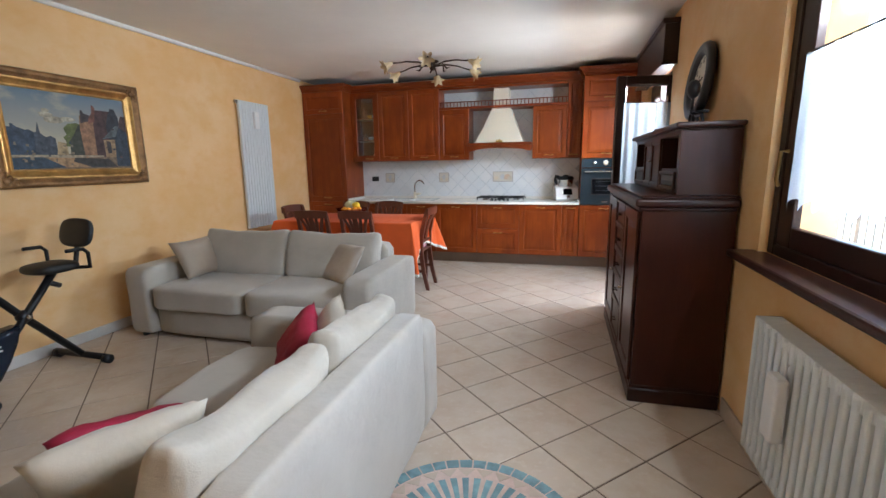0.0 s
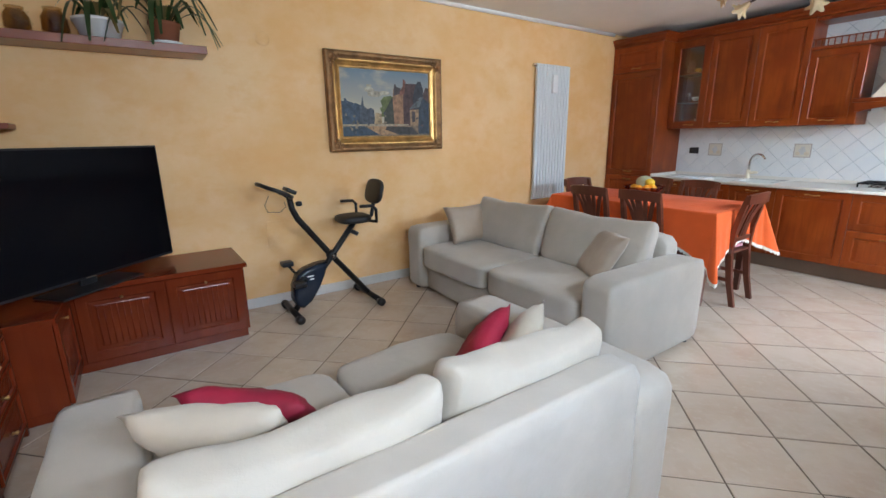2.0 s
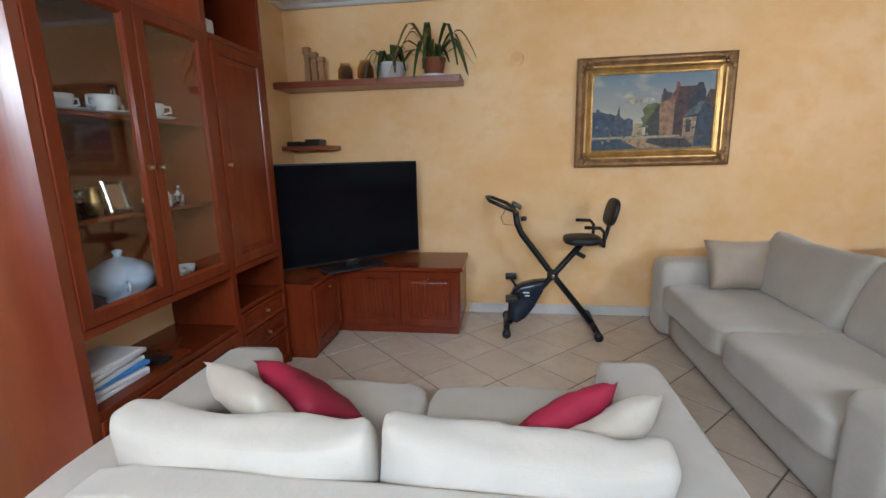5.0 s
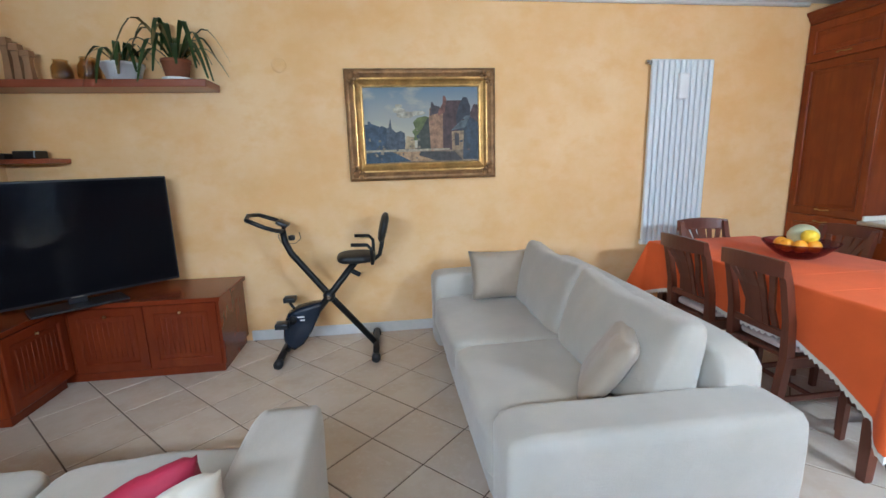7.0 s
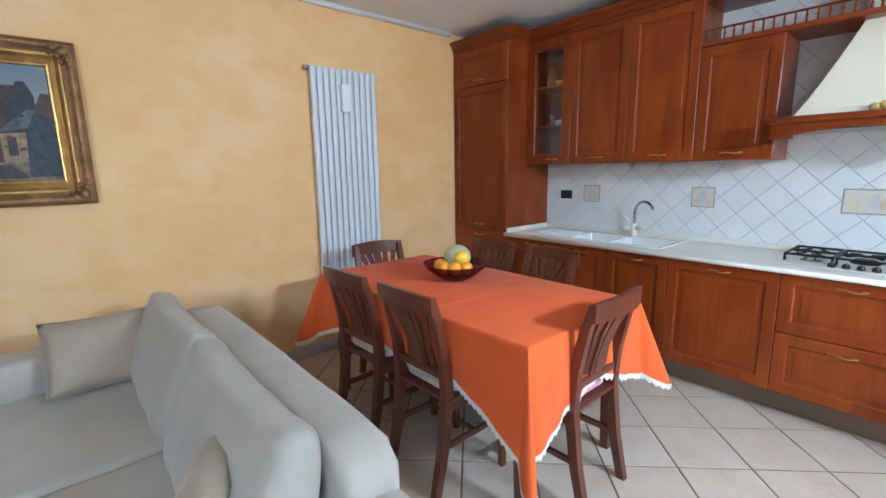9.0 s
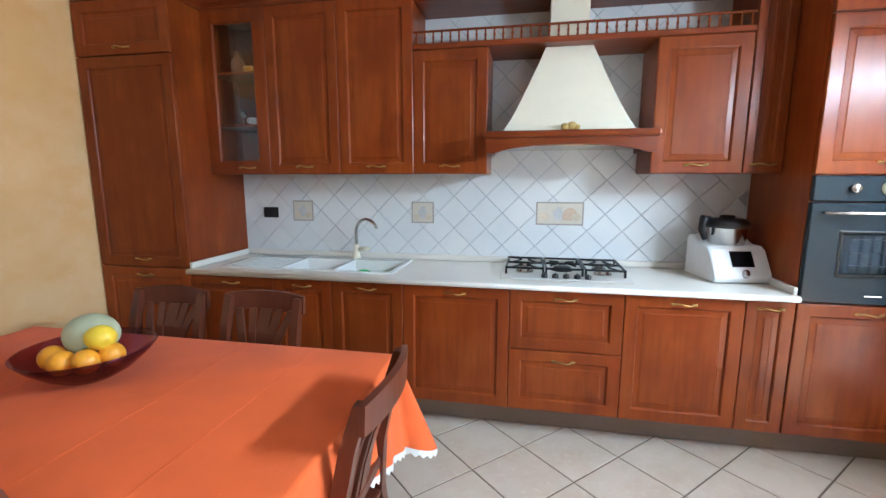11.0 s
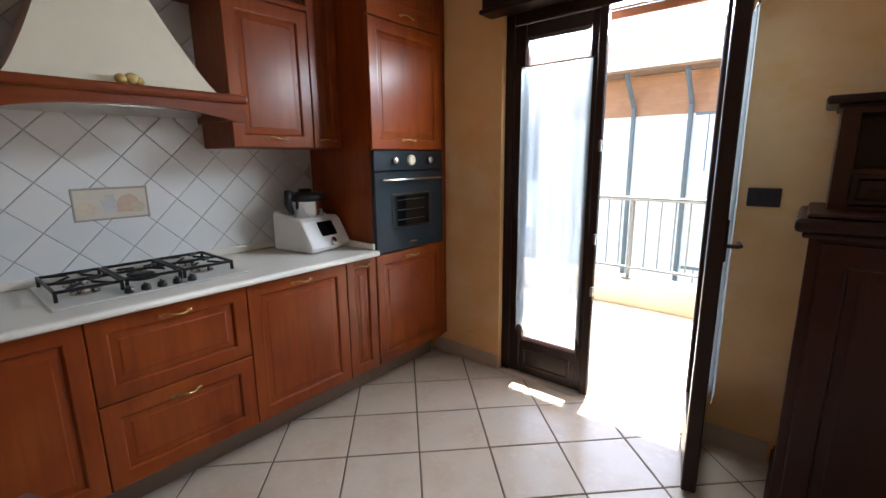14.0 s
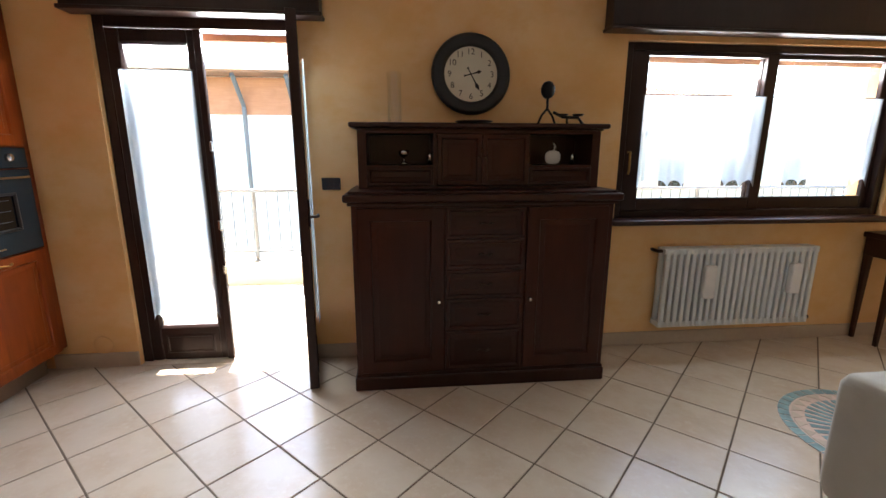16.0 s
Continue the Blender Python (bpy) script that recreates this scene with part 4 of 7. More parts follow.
def sofa(name, M, L, label, rot):
    """A two-seat sofa built along x, its front towards -y, from x 0 to L and y 0 (front) to D."""
    D, aw = 1.02, 0.22
    t = thing(name, label, "sofa")
    P = lambda nm, bm, mat=SOFA: part(nm, bm, mat, t, smooth=True)
    bm = B()
    softbox(bm, (aw - 0.02, 0.05, 0.03), (L - aw + 0.02, D - 0.04, 0.27), 16, 6, 0.003)
    P("base", bm)
    for x in (0, L - aw):
        bm = B()
        softbox(bm, (x, 0.0, 0.03), (x + aw, D, 0.60), 13, 10, 0.006)
        P("armrest", bm)
    bm = B()
    softbox(bm, (aw - 0.02, D - (0.13 if rot else 0.19), 0.06), (L - aw + 0.02, D - 0.005, 0.70 if rot else 0.72), 14, 10, 0.006)
    P("backrest", bm)
    w = (L - 2 * aw) / 2
    for k in (0, 1):
        bm = B()
        softbox(bm, (aw + k * w + 0.004, -0.01, 0.25), (aw + (k + 1) * w - 0.004, D - 0.20, 0.45), 9, 14, 0.010)
        P("seat_cushion", bm)
        bm = B()
        if rot:
            m = Matrix.Translation((aw + (k + 0.5) * w, D - 0.215, 0.60)) @ Matrix.Rotation(radians(-9), 4, "X") @ Matrix.Rotation(radians(-3.5 + 2.5 * k), 4, "Y")
            plump(bm, w - 0.008, 0.20, 0.36, m, 0.25, 0.022, 10, 0.05, 3.0 * k + 1)
        else:
            m = Matrix.Translation((aw + (k + 0.5) * w, D - 0.315, 0.615)) @ Matrix.Rotation(radians(-13), 4, "X")
            plump(bm, w + 0.0, 0.27, 0.42, m, 0.5, 0.012, 10, 0.03, 3.0 * k + 7)
        P("back_cushion", bm, SOFABACK if rot else SOFA)
    for x in (0.06, L - 0.06):
        for y in (0.08, D - 0.08):
            bm = B()
            lathe(bm, [(0.025, 0), (0.028, 0.035)], (x, y, 0), 10)
            P("foot", bm, BLACKPLASTIC)
    t.matrix_basis = M
    return t


S1 = pose(-1.49, 2.46, 0, 0, 0, -90)
S2 = pose(-3.31, 3.03, 0)
sofa("sofa", S1, 1.74, "pale greige fabric two-seat sofa with its back to the walkway", True)
sofa("sofa", S2, 2.19, "greige fabric two-seat sofa standing before the stucco wall", False)


def scatter(label, mat, top, along, down, w=0.42, h=0.42, t=0.14, seed=0):
    """A loose square cushion hung from the middle of its upper edge: the way along that edge and the way down its face."""
    bm = B()
    pillow(bm, w, h, t, Matrix.Identity(4), seed)
    ob = solid("cushion", bm, mat, label, "cushion", smooth=True)
    x = Vector(along).normalized()
    y = -(Vector(down) - Vector(down).dot(x) * x).normalized()
    m = Matrix((x, y, x.cross(y))).transposed().to_4x4()
    m.translation = Vector(top) - y * h / 2
    ob.matrix_basis = m
    return ob


scatter("taupe satin scatter cushion leaning in the sofa corner", TAUPE, (-3.075, 3.50, 0.765), (0.02, 0.42, 0.0), (0.17, 0.03, -0.30), 0.43, 0.36, 0.12, 1)
scatter("taupe satin scatter cushion leaning on the back cushion", TAUPE, (-1.56, 3.68, 0.745), (0.30, -0.17, -0.02), (-0.05, -0.22, -0.36), 0.37, 0.38, 0.12, 2)
scatter("cream satin scatter cushion on the pale sofa", CREAM, (-0.905, 1.07, 0.745), (0.25, 0.36, 0.02), (-0.33, 0.23, -0.66), 0.40, 0.36, 0.12, 3)
scatter("burgundy velvet scatter cushion slumped on the pale sofa", BURGUNDY, (-1.005, 1.17, 0.685), (0.227, 0.31, -0.03), (-0.44, 0.32, -0.52), 0.37, 0.34, 0.11, 4)
scatter("burgundy velvet scatter cushion against the armrest", BURGUNDY, (-0.96, 2.07, 0.675), (-0.20, 0.33, 0.09), (-0.33, -0.24, -0.58), 0.36, 0.31, 0.11, 5)
scatter("cream satin scatter cushion against the armrest", CREAM, (-0.845, 2.15, 0.695), (-0.22, 0.33, 0.09), (-0.33, -0.24, -0.64), 0.40, 0.36, 0.12, 6)

# ---- dining table and chairs ----
TX0, TX1, TY0, TY1, TZ = -3.00, -1.365, 4.635, 5.49, 0.785
table = thing("dining_table", "walnut dining table under an orange cloth", "table", ((TX0 + TX1) / 2, (TY0 + TY1) / 2, 0))
bm = B()
box(bm, (TX0, TY0, TZ - 0.03), (TX1, TY1, TZ), 0.006, 2)
part("tabletop", bm, CHAIRWOOD, table)
bm = B()
for a, b in (((TX0 + 0.06, TY0 + 0.06, TZ - 0.12), (TX1 - 0.06, TY0 + 0.08, TZ - 0.031)), ((TX0 + 0.06, TY1 - 0.08, TZ - 0.12), (TX1 - 0.06, TY1 - 0.06, TZ - 0.031)), ((TX0 + 0.06, TY0 + 0.08, TZ - 0.12), (TX0 + 0.08, TY1 - 0.08, TZ - 0.031)), ((TX1 - 0.08, TY0 + 0.08, TZ - 0.12), (TX1 - 0.06, TY1 - 0.08, TZ - 0.031))):
    box(bm, a, b, 0.002)
part("apron", bm, CHAIRWOOD, table)
for x in (TX0 + 0.085, TX1 - 0.085):
    for y in (TY0 + 0.085, TY1 - 0.085):
        bm = B()
        loft(bm, [[(x + sx * r, y + sy * r, z) for sx, sy in ((-1, -1), (1, -1), (1, 1), (-1, 1))] for z, r in ((0, 0.02), (0.4, 0.028), (0.62, 0.034), (TZ - 0.031, 0.034))])
        part("leg", bm, CHAIRWOOD, table)


def cloth_ring(depth):
    """Outline of the cloth at a depth below the table edge (0 to 1 of its fall), corners hanging as long cones."""
    out = []
    hang, g, reach = 0.27, 0.006, 0.40
    corners = [(TX1, TY0), (TX1, TY1), (TX0, TY1), (TX0, TY0)]
    cone = (0.26, 0.17, 0.14, 0.20)
    for c in range(4):
        x, y = corners[c]
        nx, ny = corners[(c + 1) % 4]
        a0 = -90 + 90 * c
        for k in range(13):
            an = radians(a0 + 90 * k / 12)
            mid = math.sin(math.pi * k / 12)
            fall = hang + cone[c] * (0.62 + 0.38 * mid ** 1.5)
            flare = g + depth * (0.03 + (0.10 if c == 0 else 0.16) * mid ** 2 + 0.012 * math.sin(7 * an))
            out.append((x + flare * math.cos(an), y + flare * math.sin(an), TZ + 0.004 - depth * fall))
        run = math.hypot(nx - x, ny - y)
        ox, oy = ((1, 0), (0, 1), (-1, 0), (0, -1))[c]
        for k in range(1, 30):
            s = k / 30
            near, far = max(0.0, 1 - s * run / reach), max(0.0, 1 - (1 - s) * run / reach)
            drop = hang * (1 + 0.03 * math.sin(s * 9 + c)) + 0.62 * (cone[c] * near ** 1.25 + cone[(c + 1) % 4] * far ** 1.25)
            w = g + depth * (0.014 if c in (0, 3) else 0.024) + depth * (0.008 * math.sin(s * 19 + c) + 0.006 * math.sin(s * 41 + 2 * c) + 0.02 * (near + far))
            out.append((x + (nx - x) * s + ox * w, y + (ny - y) * s + oy * w, TZ + 0.004 - depth * drop))
    return out


cloth = thing("tablecloth", "orange cotton tablecloth with white crochet hem", "tablecloth", ((TX0 + TX1) / 2, (TY0 + TY1) / 2, TZ))
bm = B()
rings = [cloth_ring(d) for d in (0.0, 0.04, 0.15, 0.3, 0.45, 0.6, 0.75, 0.9, 1.0)]
inner = [((TX0 + TX1) / 2 + (x - (TX0 + TX1) / 2) * 0.985, (TY0 + TY1) / 2 + (y - (TY0 + TY1) / 2) * 0.975, TZ + 0.008) for x, y, z in rings[0]]
loft(bm, [inner] + rings, caps=False)
bm.verts.ensure_lookup_table()
bm.faces.new([bm.verts[i] for i in range(len(inner))])
part("sheet", bm, ORANGE, cloth, smooth=True)
for x in (-2.45, -1.95, -1.68):
    bm = B()
    tube(bm, [(x, TY0 + 0.02, TZ + 0.0072), (x + 0.01, 5.1, TZ + 0.0078), (x, TY1 - 0.02, TZ + 0.0072)], 0.0022, 6)
    part("crease", bm, ORANGE, cloth, smooth=True)
bm = B()
low, high = cloth_ring(1.0), cloth_ring(0.97)
pts = []
for i in range(len(low)):
    a, b = Vector(low[i]), Vector(low[(i + 1) % len(low)])
    n_ = max(1, int((b - a).length / 0.014))
    for k in range(n_):
        pts.append(a.lerp(b, k / n_))
up = [(p.x, p.y, p.z + 0.012) for p in pts]
dn = [(p.x, p.y, p.z - (0.022 if i % 2 else 0.008)) for i, p in enumerate(pts)]
loft(bm, [up, dn], caps=False)
part("crochet_hem", bm, LACE, cloth, "white crochet edging")


def chair(pad, pad_label):
    """A walnut chair: back at y 0, seat towards +y."""
    t = thing("dining_chair", "dark walnut dining chair with slatted back", "chair", group="chairs round the table")
    w = 0.368
    for s in (-1, 1):
        bm = B()
        x = s * (w / 2 - 0.018)
        prof = [(0.0, -0.045, 0.017), (0.2, 0.0, 0.019), (0.45, 0.03, 0.021), (0.62, 0.018, 0.019), (0.80, -0.02, 0.018), (0.915, -0.055, 0.016)]
        loft(bm, [[(x - r, y - r, z), (x + r, y - r, z), (x + r, y + r * 1.2, z), (x - r, y + r * 1.2, z)] for z, y, r in prof])
        part("back_leg", bm, CHAIRWOOD, t)
        bm = B()
        loft(bm, [[(x - r, 0.40 - r, z), (x + r, 0.40 - r, z), (x + r, 0.40 + r, z), (x - r, 0.40 + r, z)] for z, r in ((0, 0.014), (0.25, 0.017), (0.435, 0.02))])
        part("front_leg", bm, CHAIRWOOD, t)
        bm = B()
        box(bm, (x - 0.008, 0.02, 0.20), (x + 0.008, 0.39, 0.232), 0.004)
        part("stretcher", bm, CHAIRWOOD, t)
    bm = B()
    box(bm, (-w / 2 + 0.02, 0.20, 0.205), (w / 2 - 0.02, 0.218, 0.228), 0.004)
    part("stretcher", bm, CHAIRWOOD, t)
    bm = B()
    box(bm, (-w / 2 + 0.004, 0.385, 0.37), (w / 2 - 0.004, 0.41, 0.432), 0.004)
    box(bm, (-w / 2 + 0.004, 0.05, 0.38), (-w / 2 + 0.022, 0.385, 0.432), 0.003)
    box(bm, (w / 2 - 0.022, 0.05, 0.38), (w / 2 - 0.004, 0.385, 0.432), 0.003)
    part("seat_rail", bm, CHAIRWOOD, t)
    bm = B()
    box(bm, (-w / 2 - 0.005, 0.012, 0.433), (w / 2 + 0.005, 0.435, 0.452), 0.007, 2)
    part("seat", bm, CHAIRWOOD, t)
    rings = []
    for k in range(11):
        s = 2 * k / 10 - 1
        x, bow, lift = s * (w / 2 + 0.006), 0.03 * (1 - s * s), 0.012 * (1 - s * s)
        rings.append([(x, -0.066 - bow, 0.845 + lift * 0.3), (x, -0.042 - bow, 0.845 + lift * 0.3), (x, -0.05 - bow, 0.922 + lift), (x, -0.07 - bow, 0.922 + lift)])
    bm = B()
    loft(bm, rings)
    part("top_rail", bm, CHAIRWOOD, t)
    bm = B()
    box(bm, (-w / 2 + 0.03, 0.012, 0.53), (w / 2 - 0.03, 0.034, 0.565), 0.004)
    part("lower_rail", bm, CHAIRWOOD, t)
    for k in range(5):
        a = k - 2
        bm = B()
        hw = 0.017 if a else 0.028
        pts = []
        for z, y, sp in ((0.56, 0.016, 0.042), (0.66, -0.004, 0.034), (0.76, -0.034, 0.046), (0.856, -0.080, 0.064)):
            c = a * sp
            y = y + (0.006 * a * a * 0.6)
            pts.append([(c - hw, y, z), (c + hw, y, z), (c + hw, y + 0.012, z), (c - hw, y + 0.012, z)])
        loft(bm, pts)
        part("slat", bm, CHAIRWOOD, t)
    bm = B()
    softbox(bm, (-w / 2 + 0.01, 0.045, 0.4525), (w / 2 - 0.01, 0.425, 0.492), 5, 7, 0.006)
    part("seat_pad", bm, pad, t, pad_label, True)
    return t


c1 = chair(PADCLOTH, "pale patterned seat pad")
for m in (pose(-1.93, 4.56, 0, 0, 0, 1), pose(-3.0, 5.09, 0, 0, 0, -96), pose(-2.50, 5.66, 0, 0, 0, 180), pose(-2.03, 5.66, 0, 0, 0, 180)):
    copy_thing(c1, m)
c1.matrix_basis = pose(-2.437, 4.545, 0, 0, 0, 2)
c2 = chair(PINKCLOTH, "pink and white checked seat pad")
c2["label"] = "walnut dining chair with pink checked seat pad at the table end"
c2.matrix_basis = pose(-1.318, 5.075, 0, 0, 0, 91)

bowl = thing("fruit_bowl", "purple glass bowl on the orange cloth", "bowl", (-2.27, 5.12, TZ + 0.01))
bm = B()
lathe(bm, [(0.05, 0.0), (0.075, 0.004), (0.12, 0.03), (0.165, 0.07), (0.19, 0.10), (0.186, 0.10), (0.16, 0.072), (0.115, 0.035), (0.07, 0.010), (0.0, 0.008)], (-2.27, 5.12, TZ + 0.011), 32)
part("glass", bm, PURPLEGLASS, bowl, smooth=True)
for nm, mat, at, r, lab in (("melon", MELON, (-2.285, 5.15, 0.925), 0.075, "pale netted melon in the glass bowl"), ("lemon", LEMON, (-2.205, 5.11, 0.935), 0.042, "yellow lemon in the glass bowl"), ("orange", FRUIT, (-2.205, 5.055, 0.878), 0.038, "ripe orange in the glass bowl"), ("orange", FRUIT, (-2.27, 5.035, 0.876), 0.038, "ripe orange in the glass bowl"), ("orange", FRUIT, (-2.335, 5.06, 0.878), 0.038, "ripe orange in the glass bowl"), ("orange", FRUIT, (-2.175, 5.115, 0.880), 0.037, "ripe orange in the glass bowl")):
    bm = B()
    ball(bm, at, r, 16, (1.1, 1, 0.92) if nm != "orange" else (1, 1, 1))
    solid(nm, bm, mat, lab, nm, "fruit in the bowl", smooth=True)

# ---- dark cabinet by the window wall ----
CX0, CX1, CY0, CY1 = 0.575, 1.035, 2.905, 4.432
dc = thing("sideboard", "dark mahogany sideboard with small hutch on top", "cabinet", (0.8, 3.67, 0))
bm = B()
box(bm, (CX0, CY0, 0.10), (CX1, CY1, 1.135), 0.003)
part("body", bm, DARKWOOD, dc)
bm = B()
box(bm, (CX0 - 0.015, CY0 - 0.014, 0.0), (CX1, CY1 + 0.014, 0.085), 0.006)
box(bm, (CX0 - 0.008, CY0 - 0.007, 0.085), (CX1, CY1 + 0.007, 0.105), 0.006, 2)
part("plinth", bm, DARKWOOD_Y, dc)
bm = B()
box(bm, (CX0 - 0.018, CY0 - 0.02, 1.125), (CX1, CY1 + 0.02, 1.145), 0.007, 2)
box(bm, (CX0 - 0.04, CY0 - 0.042, 1.145), (CX1, CY1 + 0.042, 1.19), 0.014, 3)
box(bm, (CX0 - 0.01, CY0 - 0.015, 1.19), (CX1, CY1 + 0.015, 1.205), 0.005)
part("ledge", bm, DARKWOOD_Y, dc)
FC = facing((-1, 0, 0), (CX0, CY1, 0))
WC = CY1 - CY0
for a, b in ((0.03, 0.52), (WC - 0.52, WC - 0.03)):
    bm = B()
    panel_front(bm, FC, a, b, 0.115, 1.115, 0.018, 0.075)
    d = part("door", bm, DARKWOOD, dc)
    bm = B()
    lathe(bm, [(0.012, 0), (0.006, 0.006), (0.012, 0.016), (0.008, 0.022), (0, 0.023)], (b - 0.03 if a < 0.3 else a + 0.03, 0.56, 0.018), 12, FC)
    part("knob", bm, SILVER, d, "small pale metal knob", True)
zz = [0.115, 0.37, 0.57, 0.75, 0.93, 1.115]
for k in range(5):
    bm = B()
    panel_front(bm, FC, 0.53, WC - 0.53, zz[k], zz[k + 1], 0.018, 0.022)
    d = part("drawer_front", bm, DARKWOOD_Y, dc)
    bm = B()
    bow_handle(bm, FC, WC / 2, (zz[k] + zz[k + 1]) / 2, 0.012, 0.06)
    part("handle", bm, BRONZE, d, "dark bronze drop handle", True)
HX0, HX1 = 0.745, 1.035
HYA, HYB = CY0 + 0.035, CY1 - 0.035
hb = B()
box(hb, (HX1 - 0.012, HYA + 0.05, 1.22), (HX1, HYB - 0.05, 1.525))
hutch = part("hutch", hb, DARKWOOD, dc)
for nm, q0, q1 in (("side_panel", (HX0, HYA, 1.206), (HX1, HYA + 0.05, 1.545)), ("side_panel", (HX0, HYB - 0.05, 1.206), (HX1, HYB, 1.545)), ("divider", (HX0, HYA + 0.44, 1.2202), (HX1 - 0.012, HYA + 0.46, 1.5248)), ("divider", (HX0, HYB - 0.46, 1.2202), (HX1 - 0.012, HYB - 0.44, 1.5248)), ("bottom_board", (HX0, HYA + 0.05, 1.206), (HX1, HYB - 0.05, 1.22)), ("shelf", (HX0 + 0.004, HYA + 0.05, 1.325), (HX1 - 0.012, HYA + 0.4399, 1.343)), ("shelf", (HX0 + 0.004, HYB - 0.4399, 1.325), (HX1 - 0.012, HYB - 0.05, 1.343)), ("upper_board", (HX0, HYA + 0.05, 1.525), (HX1, HYB - 0.05, 1.545))):
    bm = B()
    box(bm, q0, q1, 0.001)
    part(nm, bm, DARKWOOD, hutch)
bm = B()
box(bm, (HX0 - 0.012, HYA - 0.012, 1.545), (HX1, HYB + 0.012, 1.556), 0.004)
box(bm, (HX0 - 0.035, HYA - 0.045, 1.556), (HX1, HYB + 0.045, 1.585), 0.011, 3)
part("top", bm, DARKWOOD_Y, dc)
FH = facing((-1, 0, 0), (HX0, HYB, 0))
WH = HYB - HYA
for a, b in ((0.05, 0.44), (WH - 0.44, WH - 0.05)):
    bm = B()
    panel_front(bm, FH, a, b, 1.222, 1.33, 0.012, 0.02)
    d = part("drawer_front", bm, DARKWOOD_Y, hutch)
for a, b in ((0.46, WH / 2), (WH / 2, WH - 0.44)):
    bm = B()
    panel_front(bm, FH, a, b, 1.222, 1.525, 0.014, 0.03)
    d = part("door", bm, DARKWOOD, hutch)
bm = B()
for u in (WH / 2 - 0.02, WH / 2 + 0.02):
    lathe(bm, [(0.007, 0), (0.004, 0.006), (0.008, 0.014), (0, 0.018)], (u, 1.39, 0.014), 10, FH)
part("knob", bm, SILVER, hutch, "small pale metal knobs", True)

# on and in the dark cabinet
clk = thing("wall_clock", "round black-framed clock with cream numeral dial", "clock", (0.98, 3.70, 1.90))
FK = facing((-1, 0, 0), (1.0, 3.70, 1.895)) @ Matrix.Rotation(radians(-6), 4, "X")
bm = B()
lathe(bm, [(0.17, -0.02), (0.245, -0.02), (0.25, 0.0), (0.24, 0.022), (0.222, 0.03), (0.205, 0.022), (0.195, 0.026), (0.18, 0.02), (0.168, 0.004), (0.168, -0.015)], (0, 0, 0), 48, FK)
part("rim", bm, BLACKPLASTIC, clk, smooth=True)
bm = B()
lathe(bm, [(0.0, -0.012), (0.172, -0.012), (0.172, -0.004), (0.0, -0.003)], (0, 0, 0), 48, FK)
face = part("dial", bm, CLOCKFACE, clk)
for k in range(1, 13):
    a = radians(90 - 30 * k)
    words("numeral", str(k), 0.052, FK @ Matrix.Translation((0.135 * math.cos(a), 0.135 * math.sin(a), -0.002)), INK, face)
for nm, ang, ln in (("hour_hand", 15, 0.07), ("minute_hand", -62, 0.11)):
    bm = B()
    a = radians(ang)
    d, s = Vector((math.cos(a), math.sin(a), 0)), Vector((-math.sin(a), math.cos(a), 0))
    loft(bm, [[tuple(d * t + s * w + Vector((0, 0, z))) for w, z in ((-h, 0.002), (h, 0.002), (h, 0.004), (-h, 0.004))] for t, h in ((-0.045, 0.007), (-0.03, 0.003), (ln * 0.55, 0.004), (ln * 0.75, 0.012), (ln, 0.001))], M=FK)
    part(nm, bm, INK, clk)
bm = B()
lathe(bm, [(0.02, 0), (0.09, 0.004), (0.115, 0.014), (0.11, 0.018), (0.085, 0.009), (0.0, 0.007)], (0.86, 3.70, 1.586), 28)
solid("plate", bm, BLACKPLASTIC, "flat dark plate lying on the sideboard below the clock", "plate", smooth=True)
bm = B()
lathe(bm, [(0.0, 0), (0.042, 0), (0.043, 0.004), (0.042, 0.29), (0.039, 0.29), (0.039, 0.012), (0.0, 0.012)], (0.87, 4.18, 1.586), 24)
v = solid("glass_vase", bm, GLASS, "tall clear glass cylinder vase on the sideboard", "vase", smooth=True)
v.visible_shadow = False
sc = thing("iron_scale", "small black iron balance ornament on the sideboard", "ornament", (0.86, 3.13, 1.586))
bm = B()
yb = 3.245
for dy in (-0.055, 0.055):
    tube(bm, [(0.86, yb + dy, 1.588), (0.86, yb + dy * 0.6, 1.64), (0.86, yb, 1.68)], 0.007, 8)
tube(bm, [(0.86, yb, 1.67), (0.86, yb, 1.745)], 0.008, 8)
part("stand", bm, IRON, sc, smooth=True)
bm = B()
ball(bm, (0.86, yb, 1.79), 0.05, 14, (0.7, 0.9, 1.05))
part("head", bm, IRON, sc, smooth=True)
bm = B()
tube(bm, [(0.86, yb - 0.04, 1.66), (0.86, yb - 0.10, 1.632), (0.86, yb - 0.2, 1.628), (0.86, yb - 0.235, 1.588)], 0.009, 8)
for dy in (0.10, 0.2):
    lathe(bm, [(0.0, 0.0), (0.03, 0.004), (0.036, 0.014), (0.0, 0.012)], (0.86, yb - dy, 1.636), 14)
tube(bm, [(0.86, yb - 0.13, 1.63), (0.86, yb - 0.13, 1.588)], 0.007, 8)
part("beam", bm, IRON, sc, smooth=True)


